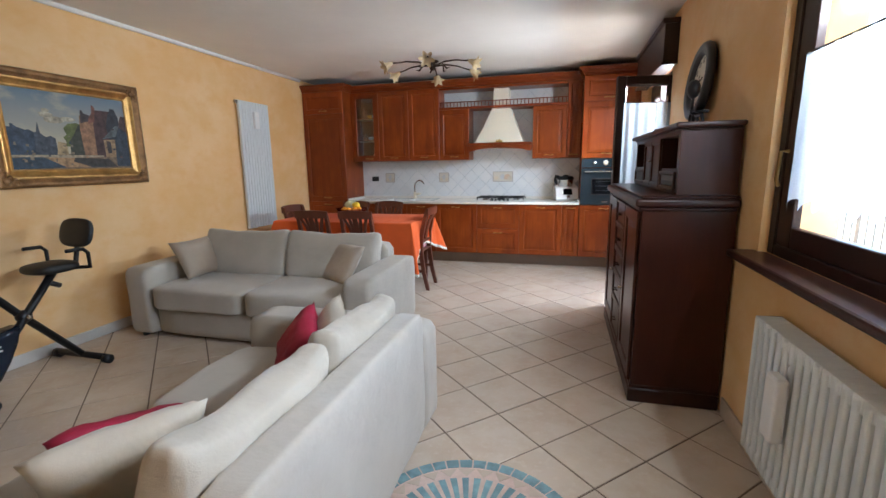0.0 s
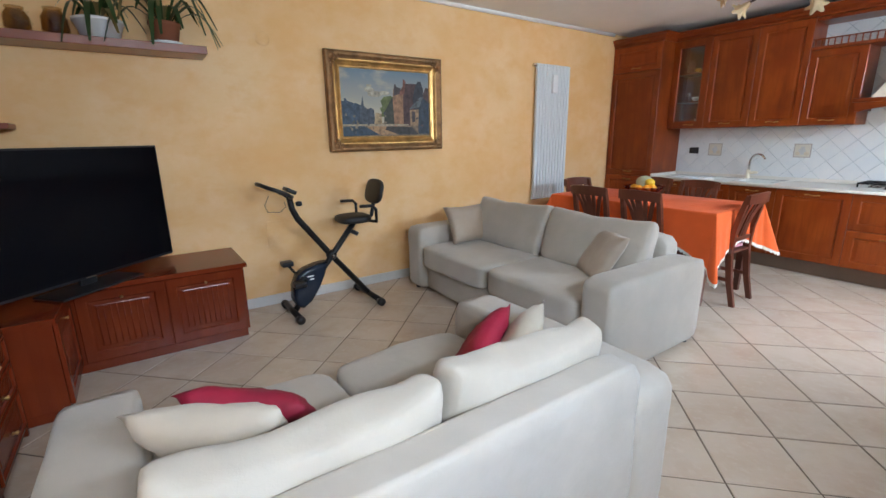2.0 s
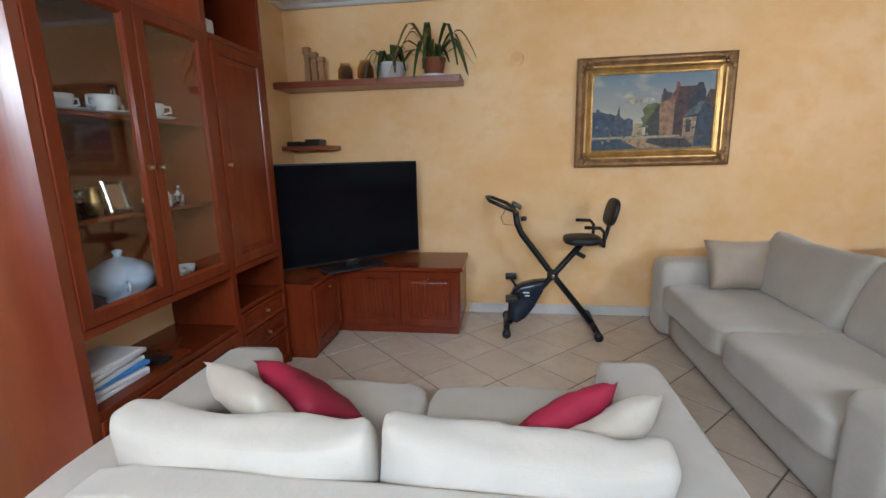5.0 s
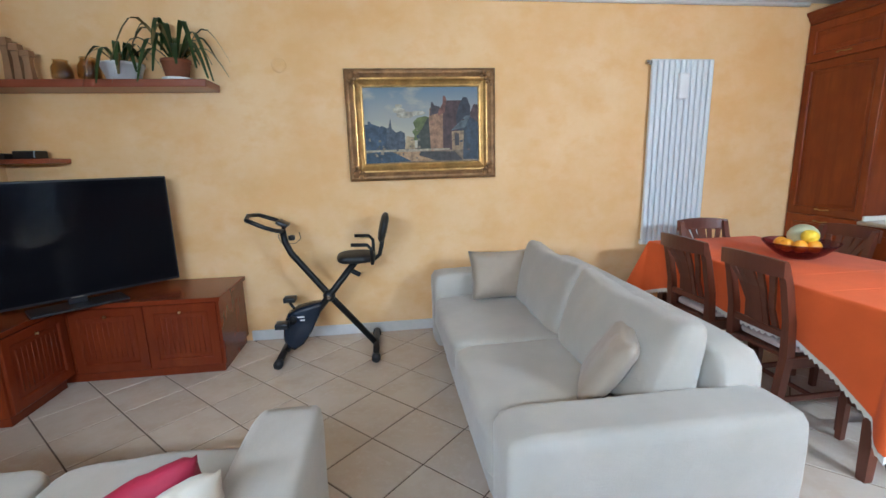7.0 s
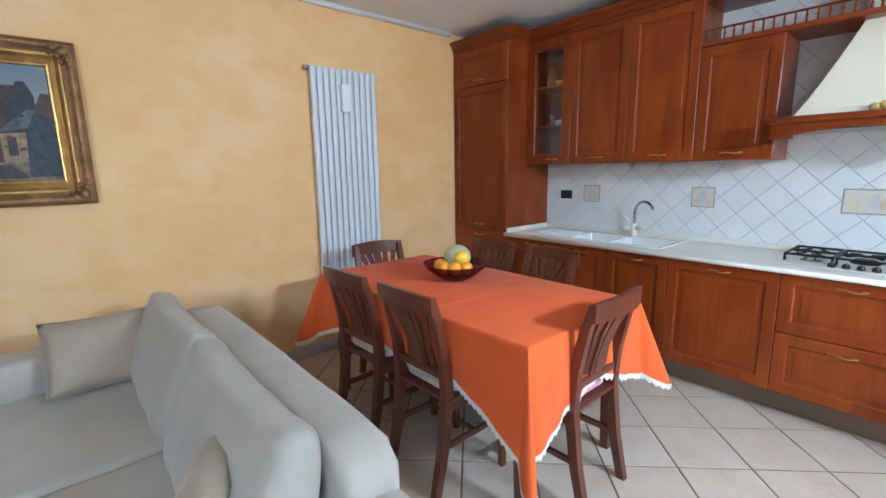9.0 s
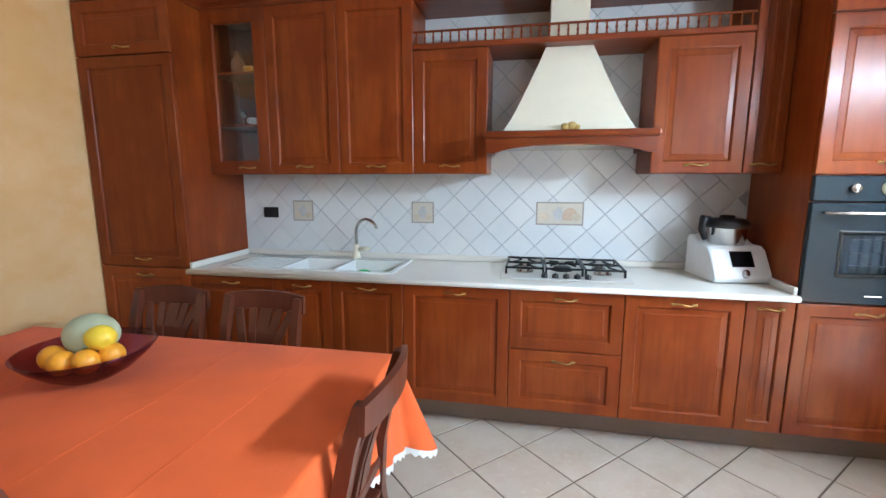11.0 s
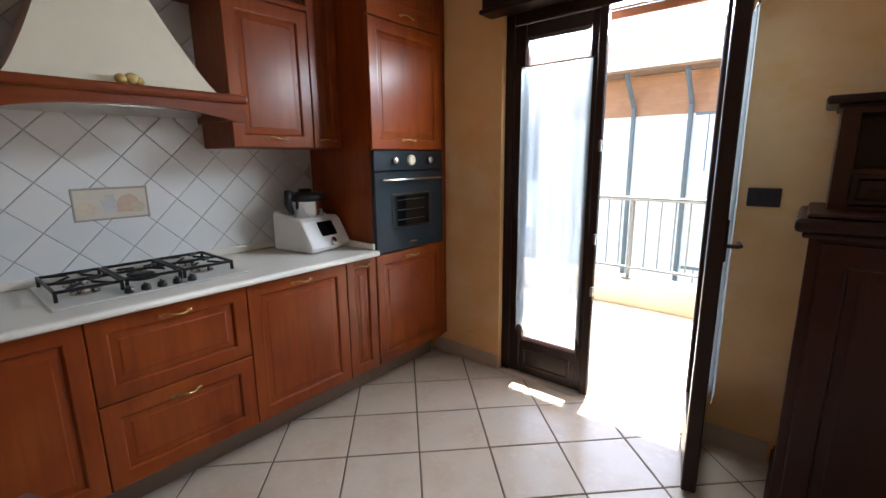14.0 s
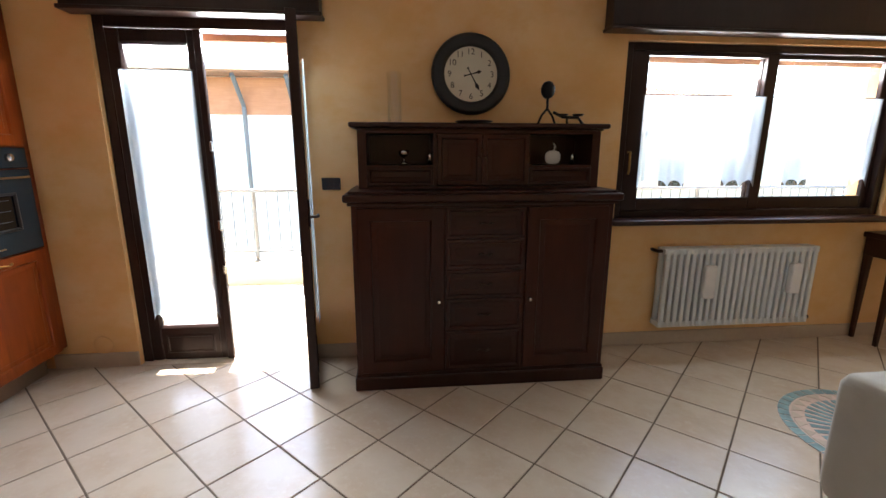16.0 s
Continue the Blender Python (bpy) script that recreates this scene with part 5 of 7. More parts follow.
def trinket(label, y, z, kind, x=0.84):
    bm = B()
    if kind == "cup":
        lathe(bm, [(0.0, 0), (0.03, 0), (0.03, 0.008), (0.008, 0.02), (0.008, 0.04), (0.03, 0.055), (0.034, 0.085), (0.03, 0.085), (0.0, 0.05)], (x, y, z), 18)
    elif kind == "heart":
        softbox(bm, (x - 0.012, y - 0.05, z), (x + 0.012, y + 0.05, z + 0.085), 2.6, 6)
        tube(bm, [(x, y, z + 0.07), (x, y - 0.012, z + 0.11), (x, y, z + 0.13)], 0.006, 6)
    else:
        lathe(bm, [(0.0, 0), (0.016, 0), (0.017, 0.05), (0.010, 0.06), (0.010, 0.07), (0.0, 0.07)], (x, y, z), 12)
    return solid("ornament" if kind != "bottle" else "small_bottle", bm, {"cup": SILVER, "heart": PORCELAIN, "bottle": CHROME}[kind], label, "ornament", smooth=True)


trinket("small silver goblet inside the open hutch compartment", 4.13, 1.345, "cup")
trinket("slim bottle inside the open hutch compartment", 3.97, 1.345, "bottle")
trinket("white ceramic heart ornament inside the hutch compartment", 3.20, 1.345, "heart")
trinket("slim bottle inside the open hutch compartment", 3.05, 1.345, "bottle", 0.9)


# ---- switches and small wall things ----
def wall_plate(name, F, u, v, w, h, label, category, mat=BLACKPLASTIC):
    t = thing(name, label, category, F @ Vector((u, v, 0)))
    bm = B()
    box(bm, (u - w / 2, v - h / 2, 0.0), (u + w / 2, v + h / 2, 0.009), 0.004, 2, F)
    part("plate", bm, mat, t)
    for k in range(3):
        bm = B()
        box(bm, (u - w * 0.36 + k * w * 0.25, v - h * 0.27, 0.009), (u - w * 0.36 + (k + 0.88) * w * 0.25, v + h * 0.27, 0.0125), 0.001, 1, F)
        part("key", bm, mat, t)
    return t


FE = facing((-1, 0, 0), (XR, 0, 0))
wall_plate("light_switch", FE, -4.60, 1.215, 0.12, 0.08, "dark blue-black light switch plate on the stucco wall", "switch", NAVYPLASTIC)
wall_plate("socket", facing((0, 1, 0), (0, YB, 0)), 0.955, 0.34, 0.12, 0.08, "black socket plate on the stucco wall", "socket")
wall_plate("socket", facing((0, -1, 0), (0, YK - 0.016, 0)), -2.73, 1.185, 0.115, 0.075, "black socket plate on white splashback tiles", "socket")
bm = B()
lathe(bm, [(0.0, 0.012), (0.055, 0.012), (0.06, 0.008), (0.062, 0.0)], (-6.146, 0.155, 0), 24, FE)
solid("vent_cap", bm, STUCCO, "round stucco-coloured vent cap low on the wall", "vent", smooth=True)
bm = B()
lathe(bm, [(0.0, 0.002), (0.05, 0.002), (0.053, 0.0)], (1.98, 2.13, 0.0), 24, facing((1, 0, 0), (XL, 0, 0)))
solid("junction_cover", bm, STUCCO, "round stucco-coloured junction cover on the wall", "wall cover", smooth=True)
bm = B()
box(bm, (XL, 1.86, 0.50), (XL + 0.004, 2.10, 0.72), 0.001)
solid("access_hatch", bm, STUCCO, "flush stucco-coloured access hatch behind the exercise bike", "hatch")


# ---- radiators ----
def radiator(name, F, u0, u1, v0, v1, n, depth, label, flat=False):
    t = thing(name, label, "radiator", F @ Vector(((u0 + u1) / 2, v0, 0)))
    pitch = (u1 - u0) / n
    first = None
    for k in range(n):
        u = u0 + (k + 0.5) * pitch
        bm = B()
        r = pitch * 0.43
        if flat:
            tube(bm, [(0, v0 + 0.012, 0.030), (0, v1 - 0.012, 0.030)], pitch * 0.36, 12)
            box(bm, (-pitch * 0.43, v0 + 0.01, 0.034), (pitch * 0.43, v1 - 0.01, 0.062), 0.013, 4)
        else:
            tube(bm, [(0, v0 + 0.02, 0.03), (0, v1 - 0.02, 0.03)], r, 10)
            box(bm, (-pitch * 0.33, v0 + 0.01, depth - 0.02), (pitch * 0.33, v1 - 0.01, depth + 0.014), 0.010, 3)
        for v in (v0 + 0.03, v1 - 0.03):
            box(bm, (-pitch * 0.5, v - 0.022, 0.016), (pitch * 0.5, v + 0.022, 0.046 if flat else depth + 0.008), 0.003, 1)
        if first is None:
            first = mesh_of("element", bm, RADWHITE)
        else:
            bm.free()
        o = new("element", first)
        o.parent, o.matrix_parent_inverse = t, whole(t).inverted()
        o.matrix_basis = F @ Matrix.Translation((u, 0, 0))
    bm = B()
    for v in (v0 + 0.06, v1 - 0.06):
        for u in (u0 + pitch, u1 - pitch):
            box(bm, (u - 0.012, v - 0.012, 0.0), (u + 0.012, v + 0.012, 0.03), M=F)
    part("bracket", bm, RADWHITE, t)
    return t


def humidifier(parent, F, u, v0, v1, w):
    h = thing("humidifier", "white ceramic water container hanging on the radiator", "humidifier", F @ Vector((u, v0, w)), "radiator humidifiers")
    bm = B()
    box(bm, (u - 0.042, v0, w), (u + 0.042, v1, w + 0.045), 0.012, 3, F)
    part("tank", bm, WHITEPLASTIC, h)
    bm = B()
    box(bm, (u - 0.035, v1 - 0.012, w + 0.006), (u + 0.035, v1 + 0.004, w + 0.04), 0.003, 1, F)
    tube(bm, [(u, v1 - 0.01, w + 0.004), (u, v1 + 0.04, w + 0.002), (u, v1 + 0.05, w - 0.02)], 0.003, 6, F)
    part("lid", bm, WHITEPLASTIC, h)
    return h


FWL = facing((1, 0, 0), (XL, 0, 0))
r1 = radiator("radiator", FWL, 4.905, 5.455, 0.64, 2.185, 11, 0.05, "tall white tubular radiator on the stucco wall", True)
bm = B()
tube(bm, [(4.905, 2.155, 0.035), (4.865, 2.155, 0.035)], 0.018, 10, FWL)
part("valve", bm, CHROME, r1, smooth=True)
humidifier(r1, FWL, 5.17, 1.86, 2.06, 0.055)
FEW = facing((-1, 0, 0), (XR, 0, 0))
r2 = radiator("radiator", FEW, -2.315, -1.13, 0.165, 0.765, 24, 0.105, "low white column radiator under the window")
bm = B()
tube(bm, [(-2.315, 0.735, 0.07), (-2.345, 0.735, 0.07), (-2.35, 0.735, 0.04), (-2.35, 0.735, 0.0)], 0.012, 8, FEW)
part("valve", bm, BRONZE, r2, smooth=True)
bm = B()
tube(bm, [(-1.13, 0.20, 0.07), (-1.09, 0.20, 0.07)], 0.016, 8, FEW)
part("lockshield", bm, BRONZE, r2, smooth=True)
humidifier(r2, FEW, -1.99, 0.40, 0.64, 0.127)
humidifier(r2, FEW, -1.33, 0.42, 0.64, 0.127)

# ---- painting ----
PY0, PY1, PZ0, PZ1 = 2.45, 3.606, 1.268, 2.10
FP = facing((1, 0, 0), (XL + 0.002, 0, 0)) @ Matrix.Translation((PY0, PZ0, 0)) @ Matrix.Rotation(radians(0.3), 4, "Z")
PW, PH = PY1 - PY0, PZ1 - PZ0
pt = thing("painting", "gilt-framed oil painting of an old town street", "painting", (XL, (PY0 + PY1) / 2, PZ0))
bm = B()
ring_frame(bm, FP, 0, PW, 0, PH, [(0, 0), (0, 0.045), (0.006, 0.056), (0.02, 0.062), (0.035, 0.06), (0.05, 0.05), (0.062, 0.045)])
part("outer_moulding", bm, GOLDDARK, pt, "dull carved gilt outer moulding")
bm = B()
ring_frame(bm, FP, 0.062, PW - 0.062, 0.062, PH - 0.062, [(0, 0.045), (0.006, 0.05), (0.014, 0.05), (0.02, 0.044), (0.03, 0.034), (0.05, 0.024), (0.056, 0.028), (0.064, 0.026), (0.07, 0.014)])
part("inner_moulding", bm, GOLD, pt, "bright gilt inner slip")
for cu, cv in ((0.05, 0.05), (PW - 0.05, 0.05), (0.05, PH - 0.05), (PW - 0.05, PH - 0.05)):
    bm = B()
    su, sv = (1 if cu < 0.5 else -1), (1 if cv < 0.4 else -1)
    corner = None
    for a, b, r in ((0, 0, 0.03), (0.04, -0.015, 0.02), (-0.015, 0.04, 0.02), (0.075, -0.02, 0.014), (-0.02, 0.075, 0.014), (0.025, 0.025, 0.018), (0.055, 0.012, 0.013), (0.012, 0.055, 0.013), (0.10, -0.024, 0.010), (-0.024, 0.10, 0.010)):
        bm = B()
        ball(bm, FP @ Vector((cu + su * a, cv + sv * b, 0.055)), r, 8, (0.6, 1, 1))
        if corner is None:
            corner = part("corner_ornament", bm, GOLDDARK, pt, smooth=True)
        else:
            part("carved_leaf", bm, GOLDDARK, corner, smooth=True)
m, n, l, p = nodes_of("painted sky")
co, sp = n.new("ShaderNodeTexCoord"), n.new("ShaderNodeSeparateXYZ")
l.new(co.outputs["Object"], sp.inputs[0])
g = ramp(n, l, sp.outputs[2], 1.55, 1.98)
c = blend_node(n, l, g, (0.44, 0.40, 0.30), (0.13, 0.19, 0.25))
c = blend_node(n, l, ramp(n, l, noise_of(n, l, 7, 5, (1, 0.5, 1)), 0.5, 0.75), c, (0.46, 0.41, 0.30))
l.new(c, p.inputs["Base Color"])
p.inputs["Roughness"].default_value = 0.6
SKYPAINT = m
bm = B()
box(bm, (0.12, 0.12, 0.004), (PW - 0.12, PH - 0.12, 0.014), M=FP)
canvas = part("canvas", bm, SKYPAINT, pt)
IW, IH = PW - 0.26, PH - 0.26


def daub(col, shape, lift, name="brushwork"):
    bm = B()
    a = [bm.verts.new(FP @ Vector((0.13 + x * IW, 0.13 + y * IH, 0.0145 + lift))) for x, y in shape]
    b = [bm.verts.new(FP @ Vector((0.13 + x * IW, 0.13 + y * IH, 0.0140))) for x, y in shape]
    bm.faces.new(a)
    for i in range(len(a)):
        j = (i + 1) % len(a)
        bm.faces.new((a[i], b[i], b[j], a[j]))
    part(name, bm, plain("paint", tuple(0.8 * v_ for v_ in col), 0.6, scale=60, vary=0.5, relief=0.4, big=26), canvas)


daub((0.26, 0.19, 0.12), [(0, 0), (1, 0), (1, 0.2), (0, 0.2)], 0.0002)
daub((0.44, 0.27, 0.14), [(0.30, 0.02), (0.60, 0.02), (0.44, 0.18), (0.26, 0.18)], 0.0005)
daub((0.045, 0.075, 0.11), [(0, 0), (0.40, 0.02), (0.26, 0.13), (0.20, 0.17), (0, 0.14)], 0.0007)
daub((0.055, 0.085, 0.13), [(0, 0.17), (0.18, 0.17), (0.19, 0.47), (0.15, 0.50), (0.13, 0.49), (0.06, 0.53), (0.05, 0.56), (0.03, 0.56), (0.03, 0.52), (0, 0.52)], 0.0006)
daub((0.08, 0.10, 0.13), [(0.17, 0.18), (0.35, 0.18), (0.345, 0.40), (0.31, 0.43), (0.27, 0.41), (0.235, 0.46), (0.225, 0.60), (0.205, 0.47), (0.18, 0.47)], 0.0004)
daub((0.46, 0.34, 0.19), [(0.34, 0.19), (0.43, 0.19), (0.43, 0.34), (0.36, 0.36)], 0.0008)
daub((0.13, 0.16, 0.05), [(0.42, 0.30), (0.56, 0.30), (0.57, 0.60), (0.53, 0.62), (0.46, 0.60), (0.42, 0.54), (0.44, 0.46), (0.41, 0.42), (0.43, 0.36)], 0.00085)
daub((0.055, 0.06, 0.045), [(0.45, 0.18), (0.60, 0.18), (0.60, 0.52), (0.55, 0.60), (0.50, 0.46), (0.46, 0.38)], 0.0009)
daub((0.36, 0.20, 0.11), [(0.57, 0.18), (0.68, 0.18), (0.69, 0.66), (0.64, 0.70), (0.60, 0.66), (0.585, 0.74), (0.57, 0.72), (0.56, 0.55)], 0.0010)
daub((0.07, 0.055, 0.06), [(0.57, 0.62), (0.65, 0.66), (0.66, 0.74), (0.61, 0.76), (0.60, 0.80), (0.585, 0.80), (0.58, 0.74)], 0.00105)
daub((0.24, 0.10, 0.07), [(0.64, 0.62), (0.70, 0.66), (0.72, 0.84), (0.705, 0.88), (0.69, 0.88), (0.685, 0.78), (0.65, 0.70)], 0.00115)
daub((0.085, 0.045, 0.045), [(0.68, 0.16), (0.86, 0.16), (0.93, 0.60), (0.90, 0.82), (0.70, 0.82), (0.685, 0.62)], 0.0011)
daub((0.04, 0.045, 0.06), [(0.82, 0.36), (0.93, 0.40), (0.93, 0.74), (0.90, 0.86), (0.865, 0.86), (0.83, 0.76), (0.80, 0.60)], 0.0012)
daub((0.10, 0.06, 0.055), [(0.92, 0.52), (1, 0.52), (1, 0.76), (0.96, 0.77), (0.93, 0.66)], 0.0013)
daub((0.12, 0.15, 0.16), [(0.75, 0.42), (0.88, 0.46), (0.93, 0.62), (0.89, 0.62)], 0.0015)
daub((0.045, 0.065, 0.09), [(0.86, 0.03), (1, 0.03), (1, 0.52), (0.93, 0.60), (0.88, 0.46), (0.86, 0.42)], 0.0014)
daub((0.40, 0.27, 0.15), [(0.76, 0.16), (0.86, 0.16), (0.87, 0.42), (0.76, 0.41)], 0.0016)
daub((0.06, 0.055, 0.06), [(0.785, 0.22), (0.825, 0.22), (0.825, 0.38), (0.785, 0.38)], 0.0018)
daub((0.055, 0.05, 0.05), [(0.46, 0.10), (0.62, 0.02), (0.86, 0.02), (0.78, 0.14), (0.48, 0.15)], 0.0011)
daub((0.44, 0.37, 0.26), [(0, 0.155), (0.5, 0.15), (0.74, 0.165), (0.74, 0.185), (0.3, 0.185), (0, 0.18)], 0.0017)
random.seed(11)
for k in range(34):
    x, y = random.uniform(0.03, 0.95), random.uniform(0.05, 0.56)
    if x < 0.42:
        y *= 0.62
    if 0.57 < x < 0.67:
        col = random.choice(((0.44, 0.27, 0.15), (0.30, 0.15, 0.09), (0.12, 0.08, 0.07)))
    elif x > 0.67:
        col = random.choice(((0.05, 0.06, 0.075), (0.10, 0.07, 0.065), (0.07, 0.05, 0.05)))
    elif y > 0.2:
        col = random.choice(((0.14, 0.16, 0.07), (0.06, 0.08, 0.10), (0.22, 0.19, 0.14)))
    else:
        col = random.choice(((0.30, 0.24, 0.17), (0.10, 0.10, 0.11), (0.24, 0.19, 0.13)))
    w, h = random.uniform(0.012, 0.03), random.uniform(0.012, 0.04)
    daub(col, [(x, y), (x + w, y + random.uniform(-0.01, 0.01)), (x + w * 0.9, y + h), (x + w * 0.1, y + h * 0.9)], 0.0019 + 0.00004 * k)
for x, y, w, h in ((0.30, 0.70, 0.14, 0.07), (0.36, 0.64, 0.22, 0.09), (0.47, 0.66, 0.16, 0.06), (0.30, 0.755, 0.08, 0.05)):
    daub((0.52, 0.47, 0.36), [(x + w * math.cos(q * 0.524) * (0.85 + 0.15 * math.sin(5 * q)) / 2, min(0.99, y + h * math.sin(q * 0.524) / 2)) for q in range(12)], 0.0003, "cloud")

# ---- wall unit with glass doors ----
UX0, UX1, UY0, UY1 = -1.02, -2.50, YB + 0.003, 0.42
wu = thing("wall_unit", "red cherry wood wall unit with glazed doors", "cabinet", (-1.75, 0.22, 0))
UD = -1.955
bm = B()
curve_ = [(UX0 + 0.08, UY0), (UX0 + 0.08, 0.18)] + [(UX0 + 0.08 - 0.42 * (1 - math.cos(radians(a_))), 0.18 + 0.42 * math.sin(radians(a_))) for a_ in range(2, 37, 2)]
curve_ += [(UX0 - 0.0445, 0.424), (UX0 - 0.0445, UY0)]
loft(bm, [[(x, y, z) for x, y in curve_[::-1]] for z in (0.0, 2.03)])
part("end_panel", bm, ENDWOOD, wu, "glossy bowed cherry wood end panel")
bm = B()
box(bm, (UD - 0.025, UY0, 0), (UD + 0.02, UY1, 2.46), 0.003)
part("side_panel", bm, UNITWOOD, wu)
bm = B()
box(bm, (UX1, UY0, 0), (UX1 + 0.03, UY1, 2.46), 0.003)
part("side_panel", bm, UNITWOOD, wu)
gl0, gl1 = UD + 0.02, UX0 - 0.045
for nm, x0, x1, z0, z1, y1 in (("base_board", gl0, gl1, 0.0, 0.06, UY1 - 0.02), ("worktop", gl0, gl1, 0.455, 0.485, UY1), ("cabinet_floor", gl0, gl1, 0.765, 0.80, UY1), ("top_board", gl0, gl1, 2.0, 2.03, UY1), ("shelf", gl0, gl1, 1.16, 1.178, UY1 - 0.05), ("shelf", gl0, gl1, 1.55, 1.568, UY1 - 0.05),
                               ("shelf", UX1 + 0.03, UD - 0.025, 0.765, 0.80, UY1), ("shelf", UX1 + 0.03, UD - 0.025, 0.535, 0.56, UY1), ("shelf", UX1 + 0.03, UD - 0.025, 1.98, 2.01, UY1), ("top_board", UX1 + 0.03, UD - 0.025, 2.43, 2.46, UY1), ("base_board", UX1 + 0.03, UD - 0.025, 0.0, 0.06, UY1 - 0.02)):
    bm = B()
    box(bm, (x0, UY0, z0), (x1, y1, z1), 0.002)
    part(nm, bm, UNITWOOD_X, wu)
bm = B()
box(bm, (gl0, UY0, 0.80), (gl1, UY0 + 0.008, 2.0))
box(bm, (UX1 + 0.03, UY0, 0.06), (UD - 0.025, UY0 + 0.008, 2.43))
part("back_panel", bm, UNITWOOD, wu)
FUN = facing((0, 1, 0), (0, UY1 - 0.012, 0))
gm = (gl0 + gl1) / 2
for a, b, hu in ((-gl1, -gm, -gm - 0.03), (-gm, -gl0, -gm + 0.03)):
    bm = B()
    ring_frame(bm, FUN, a + 0.002, b - 0.002, 0.802, 1.998, [(0.003, 0), (0, 0.003), (0, 0.019), (0.004, 0.022), (0.05, 0.022), (0.062, 0.012), (0.062, 0.0), (0.003, 0.0)])
    d = part("glass_door", bm, UNITWOOD, wu)
    bm = B()
    box(bm, (a + 0.06, 0.86, 0.008), (b - 0.06, 1.94, 0.011), M=FUN)
    part("pane", bm, CABGLASS, d, shadow=False)
    bm = B()
    lathe(bm, [(0.010, 0), (0.005, 0.008), (0.011, 0.018), (0, 0.024)], (hu, 1.36, 0.022), 12, FUN)
    part("knob", bm, BRASS, d, "aged brass knob", True)
for a, b, c, dd, hu, hv in ((-gl1, -gm, 0.065, 0.45, -gm - 0.04, 0.33), (-gm, -gl0, 0.065, 0.45, -gm + 0.04, 0.33), (-UD + 0.026, -UX1 - 0.031, 0.803, 1.978, -UD + 0.06, 1.36), (-UD + 0.026, -UX1 - 0.031, 0.40, 0.532, None, 0.47), (-UD + 0.026, -UX1 - 0.031, 0.265, 0.395, None, 0.33), (-UD + 0.026, -UX1 - 0.031, 0.065, 0.26, None, 0.16)):
    bm = B()
    panel_front(bm, FUN, a, b, c, dd, 0.021, 0.06 if dd - c > 0.3 else 0.02)
    d = part("door" if dd - c > 0.3 else "drawer_front", bm, UNITWOOD, wu)
    bm = B()
    lathe(bm, [(0.010, 0), (0.005, 0.008), (0.011, 0.018), (0, 0.024)], (hu if hu else (a + b) / 2, hv, 0.021), 12, FUN)
    part("knob", bm, BRASS, d, "aged brass knob", True)


# ---- china and keepsakes ----
def vessel(kind, at, mat, label, s=1.0):
    x, y, z = at
    bm = B()
    if kind == "cup":
        lathe(bm, [(0, 0), (0.022, 0), (0.024, 0.006), (0.04, 0.03), (0.043, 0.055), (0.040, 0.055), (0.035, 0.03), (0, 0.01)], (0, 0, 0), 18)
        tube(bm, [(0.038, 0, 0.045), (0.06, 0, 0.045), (0.062, 0, 0.025), (0.036, 0, 0.018)], 0.004, 6)
    elif kind == "tureen":
        lathe(bm, [(0, 0), (0.06, 0), (0.065, 0.012), (0.05, 0.02), (0.11, 0.06), (0.125, 0.10), (0.12, 0.105), (0.10, 0.14), (0.05, 0.17), (0.018, 0.18), (0.012, 0.19), (0.02, 0.205), (0, 0.215)], (0, 0, 0), 24)
        for sx in (-1, 1):
            tube(bm, [(sx * 0.12, 0, 0.10), (sx * 0.15, 0, 0.10), (sx * 0.15, 0, 0.07), (sx * 0.115, 0, 0.065)], 0.006, 6)
    elif kind == "plate":
        lathe(bm, [(0, 0), (0.07, 0), (0.12, 0.012), (0.13, 0.016), (0.12, 0.018), (0.07, 0.007), (0, 0.006)], (0, 0, 0), 28, Matrix.Translation((0, 0, 0.125)) @ Matrix.Rotation(radians(-78), 4, "X"))
    elif kind == "saucer":
        lathe(bm, [(0, 0), (0.05, 0), (0.10, 0.012), (0.11, 0.016), (0.10, 0.017), (0.05, 0.006), (0, 0.005)], (0, 0, 0), 24)
    elif kind == "glass":
        lathe(bm, [(0, 0), (0.025, 0), (0.024, 0.004), (0.005, 0.008), (0.005, 0.05), (0.025, 0.07), (0.03, 0.11), (0.028, 0.11), (0.023, 0.072), (0, 0.056)], (0, 0, 0), 16)
    elif kind == "jug":
        lathe(bm, [(0, 0), (0.035, 0), (0.05, 0.04), (0.045, 0.09), (0.025, 0.13), (0.03, 0.16), (0.027, 0.16), (0.02, 0.13), (0, 0.02)], (0, 0, 0), 18)
    elif kind == "bottle":
        lathe(bm, [(0, 0), (0.022, 0), (0.024, 0.01), (0.024, 0.06), (0.008, 0.085), (0.008, 0.11), (0, 0.11)], (0, 0, 0), 12)
    elif kind == "swan":
        softbox(bm, (-0.035, -0.02, 0), (0.035, 0.02, 0.05), 2.4, 6)
        tube(bm, [(0.025, 0, 0.03), (0.045, 0, 0.06), (0.03, 0, 0.085), (0.045, 0, 0.09)], [0.012, 0.008, 0.007, 0.005], 8)
    ob = solid({"glass": "stem_glass", "swan": "figurine", "jug": "carafe"}.get(kind, kind), bm, mat, label, {"tureen": "tureen", "swan": "figurine"}.get(kind, kind), smooth=True)
    ob.matrix_basis = pose(x, y, z, 0, 0, (x * 977) % 360) @ Matrix.Scale(s, 4)
    return ob


